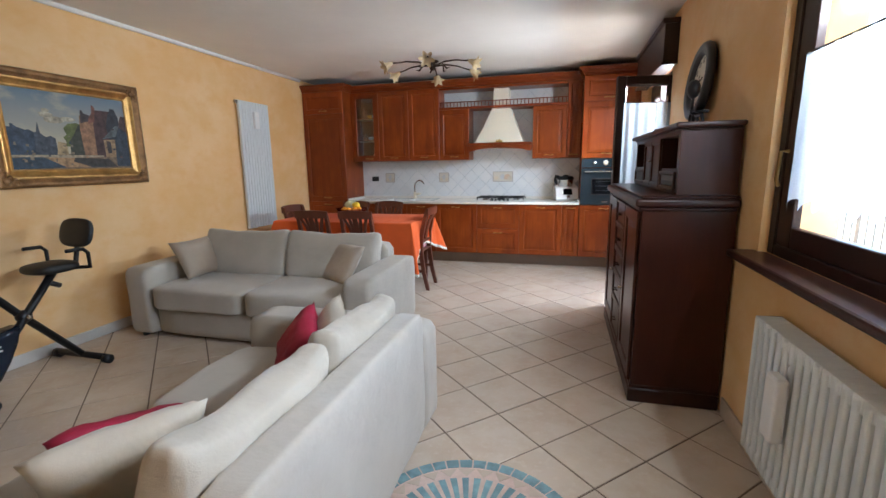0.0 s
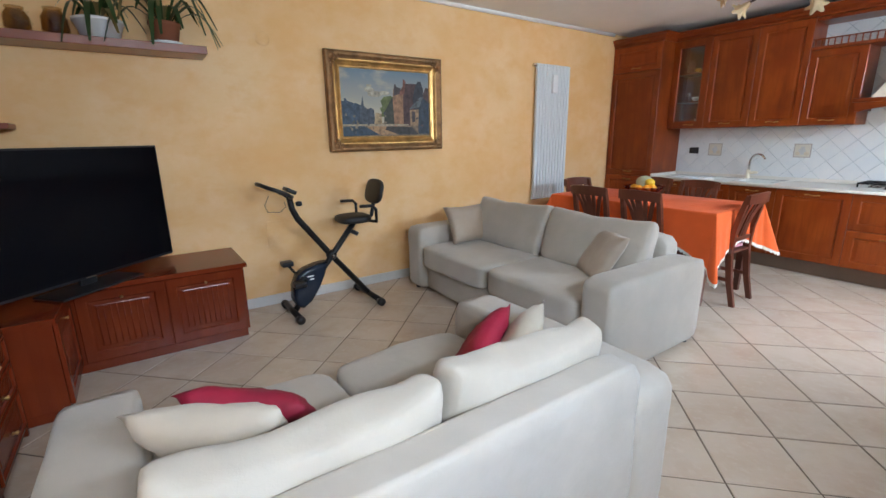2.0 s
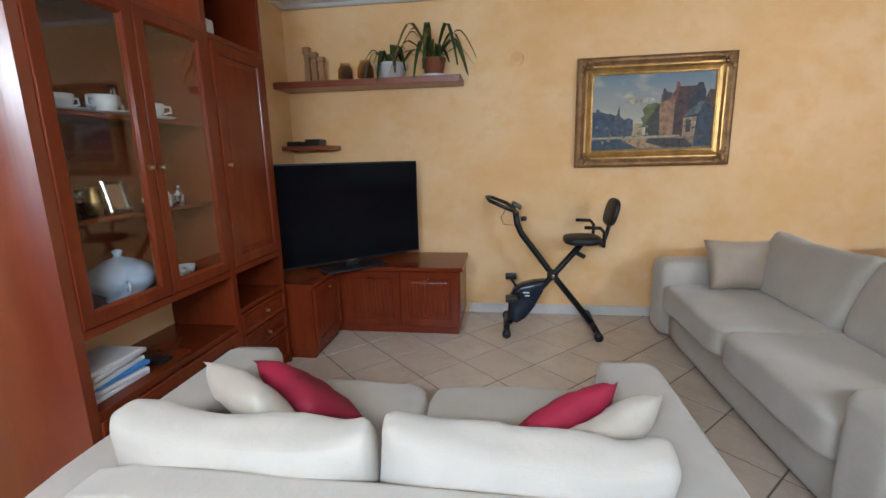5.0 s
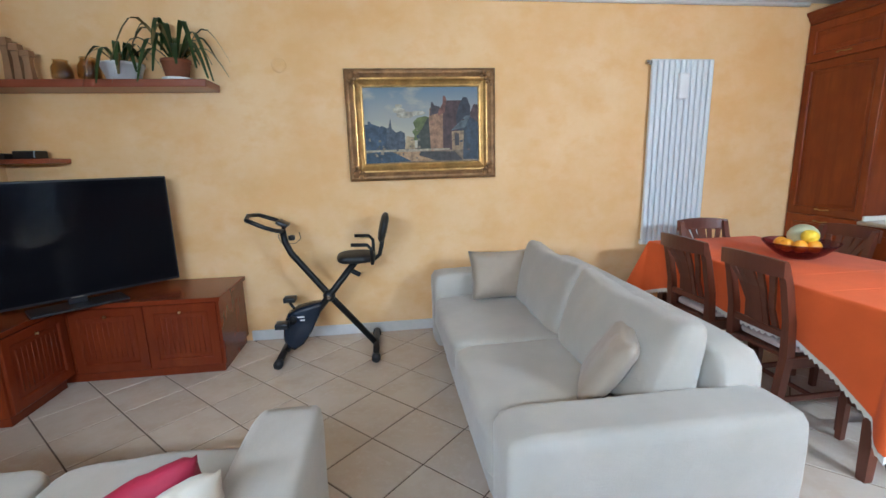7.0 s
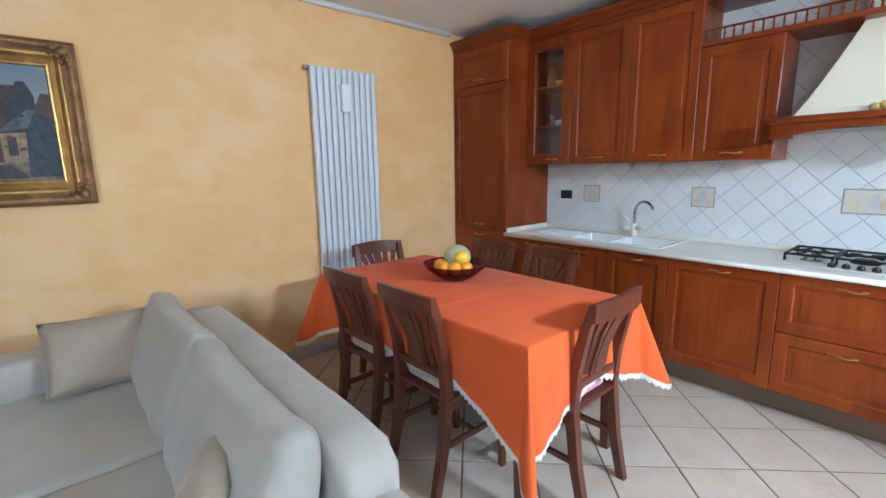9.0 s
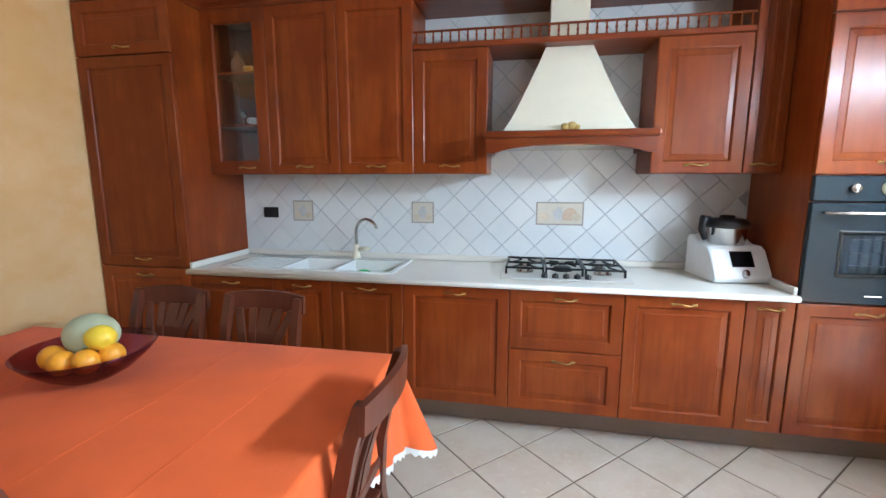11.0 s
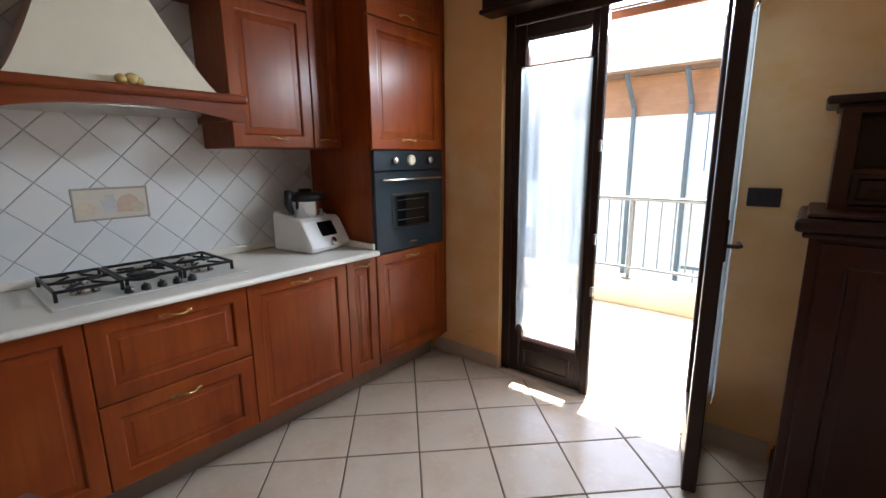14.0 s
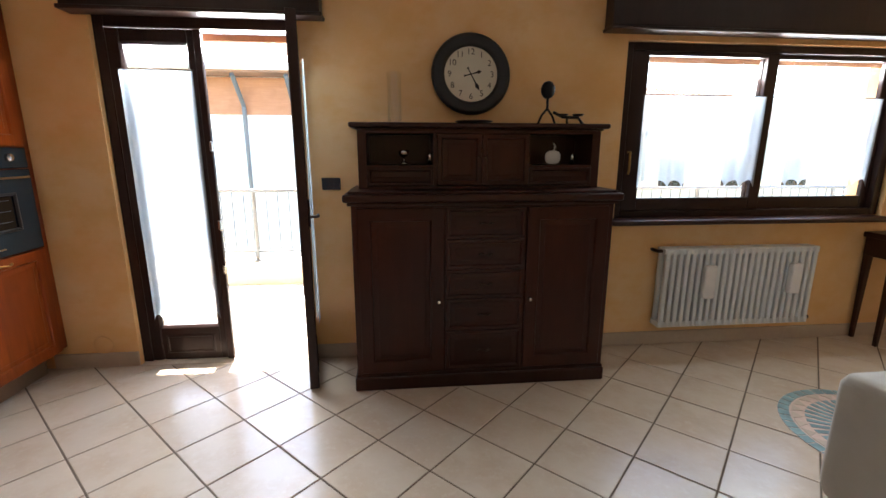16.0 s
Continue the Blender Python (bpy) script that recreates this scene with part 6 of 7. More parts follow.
for x in (-1.16, -1.30):
    vessel("saucer", (x, 0.25, 1.568), PORCELAIN, "white porcelain saucer on the upper glass shelf", 0.9)
    vessel("cup", (x, 0.25, 1.574), PORCELAIN, "white porcelain cup on its saucer", 1.1)
vessel("saucer", (-1.47, 0.27, 1.568), PORCELAIN, "white porcelain saucer on the upper glass shelf", 1.0)
vessel("cup", (-1.47, 0.27, 1.574), PORCELAIN, "large white porcelain soup cup on its saucer", 1.35)
vessel("saucer", (-1.72, 0.27, 1.568), PORCELAIN, "white porcelain saucer on the upper glass shelf", 0.9)
vessel("cup", (-1.72, 0.27, 1.574), PORCELAIN, "white porcelain cup on its saucer", 1.25)
vessel("jug", (-1.62, 0.17, 1.568), SILVER, "silver jug on the upper shelf", 0.9)
random.seed(4)
for k in range(16):
    vessel(("glass", "cup", "jug", "glass", "bottle", "cup", "swan")[k % 7], (-1.12 - 0.027 * k, 0.10 + 0.19 * random.random(), 1.178), (SILVER, PORCELAIN, SILVER, CRYSTAL, SILVER, CRYSTAL, BRASS)[(3 * k) % 7], "small bright keepsake on the middle glass-door shelf", 0.6 + 0.45 * random.random())
for k in range(6):
    vessel(("swan", "cup", "bottle")[k % 3], (-1.60 - 0.045 * k, 0.18 + 0.14 * random.random(), 1.178), PORCELAIN if k % 3 else SILVER, "white porcelain figurine on the middle shelf", 0.65 + 0.3 * random.random())
pf = thing("photo_frame", "small ornate silver photo frame on the shelf", "picture frame", (-1.42, 0.31, 1.178))
bm = B()
FPF = facing((0, 1, 0), (0, 0.315, 1.18)) @ Matrix.Rotation(radians(-12), 4, "X")
ring_frame(bm, FPF, 1.365, 1.475, 0, 0.135, [(0, -0.01), (0, 0.006), (0.006, 0.012), (0.018, 0.008), (0.022, 0.0)])
part("frame", bm, SILVER, pf)
bm = B()
box(bm, (1.371, 0.006, -0.008), (1.469, 0.129, -0.002), M=FPF)
part("picture", bm, BROWNCARVE, pf)
for x, z in ((-1.14, 1.568), (-1.40, 1.568), (-1.58, 1.568), (-1.80, 1.568)):
    vessel("cup", (x, 0.14, z), PORCELAIN, "white porcelain cup at the back of the upper shelf", 1.1)
for k in range(5):
    vessel("glass", (-1.62 - 0.05 * k, 0.14 + 0.05 * (k % 2), 0.80), CRYSTAL, "clear crystal stem glass on the lower shelf", 1.0)
vessel("plate", (-1.25, 0.12, 0.80), PORCELAIN, "white porcelain serving plate leaning at the back", 1.35)
vessel("tureen", (-1.42, 0.26, 0.80), BLUECHINA, "pale blue and white china tureen with lid", 1.05)
vessel("cup", (-1.70, 0.28, 0.80), PORCELAIN, "white porcelain cup on the lower shelf", 1.2)
vessel("cup", (-1.80, 0.26, 0.80), PORCELAIN, "white porcelain cup on the lower shelf", 1.1)
vessel("saucer", (-1.17, 0.30, 0.80), BLUECHINA, "pale blue china dish on the lower shelf", 0.8)
for k, (z, m_) in enumerate(((0.485, PAPER), (0.505, PAPER), (0.53, BLUEPAPER), (0.548, PAPER), (0.575, PAPER), (0.592, PAPER))):
    bm = B()
    h = 0.017
    box(bm, (-0.145, -0.10, 0), (0.145, 0.10, h), 0.002)
    ob = solid("magazine", bm, m_, "magazine lying in an untidy stack under the cabinet", "magazine", "magazine stack")
    ob.matrix_basis = pose(-1.235 + 0.02 * math.sin(k * 3), 0.26, z + 0.0005 * k, 0, 0, 8 * math.sin(k * 5))
bm = B()
box(bm, (-1.52, 0.22, 0.4855), (-1.44, 0.36, 0.505), 0.006, 2)
solid("remote_control", bm, BLACKPLASTIC, "black remote control on the wall unit", "remote")
bm = B()
box(bm, (-2.16, 0.14, 2.011), (-2.06, 0.34, 2.11), 0.004)
solid("small_box", bm, PAPER, "small white box in the upper niche", "box")

# ---- tv corner ----
tvc = thing("tv_console", "red cherry wood corner television console", "cabinet", (-3.1, 0.9, 0))
CT, CTZ = 0.52, 0.55
bm = B()
for a, b in (((-3.05, YB + 0.003, 0.06), (-2.53, 0.585, CT)), ((XL + 0.015, YB + 0.003, 0.06), (-3.05, 1.555, CT))):
    box(bm, a, b, 0.002)
box(bm, (-3.0, 0.05, 0.0), (-2.55, 0.57, 0.06))
box(bm, (XL + 0.03, 0.05, 0.0), (-3.065, 1.54, 0.06))
part("body", bm, UNITWOOD, tvc)
bm = B()
zt = CT + 0.001
pts = [(XL + 0.014, YB + 0.004), (-2.51, YB + 0.004), (-2.51, 0.605), (-3.02, 0.605), (-3.02, 1.575), (XL + 0.014, 1.575)]
loft(bm, [[(x, y, zt) for x, y in pts], [(x, y, CTZ - 0.003) for x, y in pts], [(x + (0.003 if i in (0, 5) else -0.003), y + (0.003 if y < 0.1 else -0.003), CTZ) for i, (x, y) in enumerate(pts)]])
part("top", bm, UNITWOOD_X, tvc)
F1 = facing((0, 1, 0), (0, 0.585, 0))
F2 = facing((1, 0, 0), (-3.05, 0, 0))
for F, a, b in ((F1, 2.545, 3.04), (F2, 0.62, 1.08), (F2, 1.082, 1.54)):
    bm = B()
    panel_front(bm, F, a, b, 0.07, 0.515, 0.02, 0.06)
    d = part("door", bm, UNITWOOD, tvc)
    for k in range(9):
        u = a + 0.10 + (b - a - 0.20) * k / 8
        bm = B()
        tube(bm, [(u, 0.166, 0.0115), (u, 0.42, 0.0115)], 0.0042, 6, F)
        part("bead", bm, UNITWOOD, d, smooth=True)
    bm = B()
    lathe(bm, [(0.008, 0), (0.004, 0.006), (0.009, 0.014), (0, 0.018)], ((a + b) / 2, 0.46, 0.018), 10, F)
    part("knob", bm, BRASS, d, smooth=True)
tv = thing("television", "large flat black television on the corner console", "television", (-2.98, 0.80, CTZ))
TM = Matrix.Translation((-3.02, 0.72, 0)) @ Matrix.Rotation(radians(-47.5), 4, "Z")
FT = TM @ facing((0, 1, 0))
bm = B()
box(bm, (-0.67, 0.605, -0.02), (0.60, 1.352, 0.012), 0.006, 2, FT)
part("housing", bm, BLACKPLASTIC, tv)
bm = B()
box(bm, (-0.658, 0.622, 0.0125), (0.588, 1.34, 0.0135), M=FT)
part("screen", bm, SCREEN, tv)
bm = B()
box(bm, (-0.25, CTZ + 0.001, -0.10), (0.25, CTZ + 0.016, 0.12), 0.006, 2, FT)
box(bm, (-0.05, CTZ + 0.016, -0.03), (0.05, 0.70, -0.005), 0.004, 1, FT)
part("stand", bm, BLACKPLASTIC, tv)
bm = B()
box(bm, (-0.03, 0.610, 0.012), (0.03, 0.616, 0.0135), M=FT)
part("badge", bm, CHROME, tv)
for nm, y0, y1, x1, z0, z1 in (("wall_shelf", YB + 0.003, 1.55, -3.33, 1.94, 1.99), ("wall_shelf", YB + 0.003, 0.47, -3.38, 1.458, 1.49)):
    bm = B()
    box(bm, (XL + 0.001, y0, z0), (x1, y1, z1), 0.003)
    solid(nm, bm, SHELFWOOD, "thick brown wooden shelf on the stucco wall", "shelf", "wall shelves")
bm = B()
box(bm, (-3.55, 0.22, 1.4905), (-3.42, 0.36, 1.545), 0.008, 2)
solid("radio", bm, BLACKPLASTIC, "small black radio on the lower wall shelf", "radio")
bm = B()
box(bm, (-3.55, 0.06, 1.4905), (-3.42, 0.17, 1.53), 0.004)
solid("set_top_box", bm, BLACKPLASTIC, "flat dark receiver box on the lower wall shelf", "receiver")


def long_leaf(bm, root, az, reach, rise, width, droop=1.0):
    """A strap leaf that arches out and hangs."""
    rows = []
    for k in range(9):
        s = k / 8
        r = reach * s
        z = rise * math.sin(min(1.0, s * 1.25) * math.pi * 0.62) - droop * 0.55 * reach * max(0, s - 0.45) ** 2 * 3
        w = width * math.sin(math.pi * (0.12 + 0.86 * (1 - s))) * 0.5
        c = Vector((root[0] + r * math.cos(az), root[1] + r * math.sin(az), root[2] + z))
        sd = Vector((-math.sin(az), math.cos(az), 0)) * w
        rows.append([tuple(c - sd + Vector((0, 0, 0.25 * w))), tuple(c), tuple(c + sd + Vector((0, 0, 0.25 * w)))])
    loft(bm, rows, close=False)


def pot_plant(at, pot, potmat, r, h, nleaf, reach, label, seed, saucer):
    random.seed(seed)
    t = thing("potted_plant", label, "plant", at)
    x, y, z = at
    bm = B()
    lathe(bm, [(0, 0.004), (r * 0.72, 0.004), (r * 0.95, h * 0.85), (r, h * 0.86), (r, h), (r * 0.9, h), (r * 0.88, h * 0.85), (0, h * 0.82)], at, 24)
    part("pot", bm, potmat, t, smooth=True)
    if saucer:
        bm = B()
        lathe(bm, [(0, 0), (r * 0.9, 0), (r * 1.02, 0.02), (r * 0.96, 0.02), (r * 0.8, 0.006), (0, 0.006)], at, 24)
        part("saucer", bm, WHITEPLASTIC, t, smooth=True)
    for k in range(nleaf):
        bm = B()
        az = k * 2.4 + random.uniform(-0.4, 0.4)
        f = random.uniform(0.55, 1.1)
        a2 = az % (2 * math.pi)
        if math.pi * 0.72 < a2 < math.pi * 1.28:
            f *= 0.55
        long_leaf(bm, (x + 0.02 * math.cos(az), y + 0.02 * math.sin(az), z + h * 0.8), az, reach * f, reach * random.uniform(0.3, 0.85), 0.036, random.uniform(1.2, 2.3) if math.cos(az) > 0.3 else random.uniform(0.8, 1.6))
        part("leaf", bm, LEAF if k % 9 else LEAFDRY, t, smooth=True)
    return t


pot_plant((-3.46, 0.98, 1.991), "low", WHITEPLASTIC, 0.135, 0.115, 15, 0.22, "spider plant in a low white pot on the shelf", 2, False)
pot_plant((-3.45, 1.33, 1.991), "tall", TERRACOTTA, 0.095, 0.14, 24, 0.35, "spider plant in terracotta pot with drooping leaves", 7, True)
for yy, k in ((0.60, 1.0), (0.77, 1.1)):
    bm = B()
    lathe(bm, [(0, 0), (0.05 * k, 0), (0.062 * k, 0.03), (0.06 * k, 0.09 * k), (0.04 * k, 0.125 * k), (0.045 * k, 0.14 * k), (0.041 * k, 0.14 * k), (0.036 * k, 0.125 * k), (0.056 * k, 0.09 * k), (0.058 * k, 0.03), (0, 0.006)], (-3.46, yy, 1.991), 20)
    solid("glass_jar", bm, TANGLASS, "round tan glass jar on the shelf", "jar", "shelf jars", smooth=True)
fig = thing("carved_figure", "carved brown wooden abstract pair on the shelf", "ornament", (-3.47, 0.33, 1.991))
bm = B()
for dy, h in ((-0.05, 0.28), (0.01, 0.24), (0.07, 0.20)):
    loft(bm, [[(-3.47 + a * r, 0.33 + dy + b * r, 1.991 + z) for a, b in ((-1, -1), (1, -1), (1, 1), (-1, 1))] for z, r in ((0, 0.025), (h * 0.6, 0.018), (h * 0.8, 0.022), (h * 0.82, 0.03), (h, 0.026))])
part("carving", bm, BROWNCARVE, fig)
for y in (0.62, 0.78):
    bm = B()
    lathe(bm, [(0, 0), (0.03, 0), (0.045, 0.03), (0.05, 0.06), (0.035, 0.10), (0.04, 0.12), (0.036, 0.12), (0.03, 0.10), (0.042, 0.06), (0, 0.01)], (-3.46, y, 1.991), 20)
    g_ = solid("glass_jar", bm, GLASS, "small round clear glass jar on the shelf", "jar", smooth=True)
    g_.visible_shadow = False
bm = B()
box(bm, (-3.49, 0.88, 1.991), (-3.44, 0.93, 2.06), 0.005)
solid("ornament", bm, BROWNCARVE, "small brown carved block on the shelf", "ornament")

# ---- exercise bike ----
bike = thing("exercise_bike", "black folding exercise bike with padded backrest", "exercise bike", (-3.25, 2.25, 0))
BX = -3.25
P = lambda nm, bm, mat=IRON, lab="": part(nm, bm, mat, bike, lab, True)
bm = B()
tube(bm, [(BX, 2.585, 0.05), (BX, 2.265, 0.451), (BX, 2.019, 0.78), (BX, 1.985, 0.86), (BX, 1.972, 0.95)], 0.024, 10)
P("front_post", bm)
bm = B()
tube(bm, [(BX + 0.03, 1.93, 0.05), (BX + 0.03, 2.265, 0.451), (BX + 0.03, 2.47, 0.70)], 0.024, 10)
P("seat_post", bm)
for y, x0, x1 in ((1.91, -3.44, -3.03), (2.59, -3.50, -3.02)):
    bm = B()
    tube(bm, [(x0, y, 0.045), (x1, y, 0.045)], 0.024, 10)
    f = P("foot_bar", bm)
    for x in (x0, x1):
        bm = B()
        tube(bm, [(x - 0.025, y, 0.034), (x + 0.025, y, 0.034)], 0.033, 10)
        part("foot_cap", bm, BLACKPLASTIC, f, smooth=True)
bm = B()
ball(bm, (BX + 0.015, 2.265, 0.451), 0.045, 12, (1, 1, 1))
P("pivot", bm, BLACKPLASTIC)
bm = B()
tube(bm, [(BX + 0.055, 2.265, 0.451), (BX + 0.075, 2.265, 0.451)], 0.016, 10)
P("bolt", bm, CHROME, "steel pivot bolt")
bm = B()
shield = [(2.215, 0.41), (2.13, 0.405), (2.03, 0.38), (1.965, 0.34), (1.925, 0.25), (1.92, 0.14), (1.945, 0.075), (1.99, 0.055), (2.06, 0.10), (2.13, 0.20), (2.19, 0.32)]
loft(bm, [[(BX + 0.01 + w, 2.05 + (y - 2.05) * k, 0.235 + (z - 0.235) * k) for y, z in shield] for w, k in ((-0.066, 0.80), (-0.058, 0.93), (-0.04, 1.0), (0.04, 1.0), (0.058, 0.93), (0.066, 0.80))])
case_ = P("flywheel_housing", bm, NAVYPLASTIC, "glossy navy flywheel housing")
for y, z, w, h in ((2.06, 0.315, 0.05, 0.010), (2.07, 0.290, 0.035, 0.010)):
    bm = B()
    box(bm, (BX + 0.0765, y - w / 2, z), (BX + 0.0775, y + w / 2, z + h), M=Matrix.Identity(4))
    part("mark", bm, WHITEPLASTIC, case_, "small white mark")
bm = B()
tube(bm, [(BX + 0.07, 2.0, 0.30), (BX + 0.09, 2.0, 0.30)], 0.03, 14)
part("crank_cap", bm, BLACKPLASTIC, case_, smooth=True)
bm = B()
tube(bm, [(BX - 0.10, 2.0, 0.30), (BX + 0.10, 2.0, 0.30)], 0.014, 10)
for s, dz in ((-1, 0.075), (1, -0.01)):
    tube(bm, [(BX + s * 0.10, 2.0, 0.30), (BX + s * 0.11, 1.95, 0.30 + dz)], 0.011, 8)
P("crank", bm)
for s, dz in ((-1, 0.085), (1, -0.01)):
    bm = B()
    box(bm, (BX + s * 0.11, 1.90, 0.285 + dz), (BX + s * 0.20, 1.99, 0.325 + dz), 0.008, 2)
    P("pedal", bm, BLACKPLASTIC)
bm = B()
softbox(bm, (BX - 0.14, 2.34, 0.695), (BX + 0.14, 2.62, 0.77), 3.2, 8, 0.003)
P("saddle", bm, LEATHER)
bm = B()
softbox(bm, (BX - 0.15, 2.655, 0.84), (BX + 0.15, 2.715, 1.05), 3, 8, 0, Matrix.Translation((0, 2.685, 0.94)) @ Matrix.Rotation(radians(-14), 4, "X") @ Matrix.Translation((0, -2.685, -0.94)))
P("backrest", bm, LEATHER)
bm = B()
tube(bm, [(BX, 2.50, 0.70), (BX, 2.60, 0.70), (BX, 2.65, 0.74), (BX, 2.665, 0.80), (BX, 2.69, 0.93)], 0.016, 8)
P("backrest_post", bm)
for s in (-1, 1):
    bm = B()
    tube(bm, [(BX, 2.60, 0.70), (BX + s * 0.2, 2.60, 0.72), (BX + s * 0.2, 2.60, 0.82), (BX + s * 0.2, 2.57, 0.852), (BX + s * 0.2, 2.46, 0.856)], 0.013, 8)
    P("seat_grip", bm)
bm = B()
tube(bm, [(BX, 1.975, 0.945), (BX + 0.12, 1.96, 0.965), (BX + 0.19, 1.90, 1.0), (BX + 0.16, 1.78, 1.05), (BX, 1.75, 1.065), (BX - 0.16, 1.78, 1.05), (BX - 0.19, 1.90, 1.0), (BX - 0.12, 1.96, 0.965), (BX, 1.975, 0.945)], 0.015, 8)
P("handlebar", bm, BLACKPLASTIC)
bm = B()
box(bm, (BX - 0.06, 1.94, 0.985), (BX + 0.06, 2.02, 1.015), 0.008, 2, Matrix.Translation((0, 1.98, 1.0)) @ Matrix.Rotation(radians(-28), 4, "X") @ Matrix.Translation((0, -1.98, -1.0)))
P("console", bm, BLACKPLASTIC)
bm = B()
lathe(bm, [(0.018, 0), (0.024, 0.006), (0.024, 0.03), (0.012, 0.036), (0, 0.036)], (BX + 0.02, 2.035, 0.88), 14, Matrix.Identity(4))
P("tension_knob", bm, BLACKPLASTIC)
bm = B()
tube(bm, [(BX + 0.03, 2.43, 0.64), (BX + 0.03, 2.50, 0.60)], 0.018, 8)
P("height_knob", bm, BLACKPLASTIC)

bm = B()
tube(bm, [(XL + 0.006, 1.90, 0.93), (XL + 0.02, 1.86, 0.86), (XL + 0.012, 1.88, 0.80), (XL + 0.01, 1.98, 0.79), (XL + 0.014, 2.03, 0.83), (XL + 0.006, 2.02, 0.88)], 0.0025, 6)
solid("wall_cable", bm, BLACKPLASTIC, "loose thin dark cable end sticking out of the wall", "cable", smooth=True)

# ---- ceiling lamp ----
LX, LY = -1.42, 5.78
lamp = thing("chandelier", "bronze ceiling lamp with amber glass flowers", "ceiling lamp", (LX, LY, ZC))
bm = B()
lathe(bm, [(0.0, -0.002), (0.075, -0.002), (0.07, -0.02), (0.035, -0.035), (0.025, -0.07), (0.04, -0.085), (0.03, -0.105), (0.0, -0.115)], (LX, LY, ZC), 20)
part("canopy", bm, BRONZE, lamp, smooth=True)
AMBER = plain("amber frosted glass", (0.60, 0.47, 0.28), 0.35, vary=0.2, scale=25)
for k in range(6):
    a = radians(60 * k + 40)
    d = Vector((math.cos(a), math.sin(a), 0))
    o = Vector((LX, LY, ZC))
    bm = B()
    tube(bm, [o + d * 0.03 + Vector((0, 0, -0.06)), o + d * 0.18 + Vector((0, 0, -0.03)), o + d * 0.34 + Vector((0, 0, -0.035)), o + d * 0.46 + Vector((0, 0, -0.06)), o + d * 0.51 + Vector((0, 0, -0.065))], [0.011, 0.010, 0.009, 0.008, 0.011], 8)
    sd = Vector((-d.y, d.x, 0))
    tube(bm, [o + d * 0.14 + Vector((0, 0, -0.04)), o + d * 0.17 + sd * 0.05 + Vector((0, 0, -0.10)), o + d * 0.21 + sd * 0.06 + Vector((0, 0, -0.09))], [0.006, 0.012, 0.002], 6)
    arm = part("arm", bm, BRONZE, lamp, smooth=True)
    bm = B()
    c = o + d * 0.515 + Vector((0, 0, -0.065))
    ax = (d * 0.9 + Vector((0, 0, -0.45))).normalized()
    q = Vector((0, 0, 1)).rotation_difference(ax).to_matrix().to_4x4()
    rings = []
    for h, r, w in ((0, 0.014, 0), (0.03, 0.028, 0.0), (0.07, 0.035, 0.05), (0.10, 0.050, 0.14), (0.12, 0.074, 0.28)):
        rings.append([(r * (1 + w * math.cos(6 * t)) * math.cos(t), r * (1 + w * math.cos(6 * t)) * math.sin(t), h + 0.02 * w * math.cos(6 * t)) for t in [2 * math.pi * i / 36 for i in range(36)]])
    loft(bm, rings, caps=False, M=Matrix.Translation(c) @ q)
    part("flower_shade", bm, AMBER, arm, "amber frosted glass petals", True)

# ---- cooking robot on the worktop ----
cr = thing("food_processor", "white cooking robot with steel bowl and black lid", "kitchen appliance", (0.17, 6.72, 0.878))
RM = Matrix.Translation((0.20, 6.70, 0.878)) @ Matrix.Rotation(radians(9), 4, "Z") @ Matrix.Diagonal((0.9, 0.92, 1.14, 1))
bm = B()
side = [(-0.165, 0.006), (-0.175, 0.025), (-0.165, 0.05), (-0.09, 0.15), (-0.06, 0.165), (0.02, 0.165), (0.12, 0.20), (0.16, 0.20), (0.17, 0.185), (0.17, 0.006)]
loft(bm, [[(sx, y * k1, z * k2) for y, z in side] for sx, k1, k2 in ((-0.165, 0.97, 0.96), (-0.155, 1, 1), (0.155, 1, 1), (0.165, 0.97, 0.96))], M=RM)
part("body", bm, WHITEPLASTIC, cr)
FS = RM @ Matrix.Translation((0.01, -0.126, 0.102)) @ Matrix.Rotation(radians(53), 4, "X")
bm = B()
box(bm, (-0.065, -0.035, 0.001), (0.065, 0.05, 0.004), 0.002, 1, FS)
part("screen", bm, SCREEN, cr)
bm = B()
lathe(bm, [(0.02, 0), (0.02, 0.012), (0.016, 0.018), (0, 0.018)], (0.01, -0.172, 0.0), 18, RM @ Matrix.Translation((0, 0, 0.045)) @ Matrix.Translation((0, -0.17, 0)) @ Matrix.Rotation(radians(60), 4, "X") @ Matrix.Translation((0, 0.172, 0)))
part("dial", bm, CHROME, cr, smooth=True)
bm = B()
lathe(bm, [(0, 0.14), (0.09, 0.14), (0.105, 0.155), (0.112, 0.245), (0.114, 0.247), (0, 0.247)], (0, 0.04, 0), 28, RM)
part("bowl", bm, CHROME, cr, smooth=True)
bm = B()
lathe(bm, [(0, 0.247), (0.124, 0.247), (0.125, 0.272), (0.10, 0.288), (0.045, 0.29), (0.04, 0.305), (0, 0.307)], (0, 0.04, 0), 28, RM)
tube(bm, [(-0.10, 0.04, 0.275), (-0.15, 0.03, 0.285), (-0.16, 0.02, 0.24), (-0.135, 0.02, 0.19)], [0.024, 0.026, 0.024, 0.016], 8, RM)
part("lid", bm, BLACKPLASTIC, cr, smooth=True)

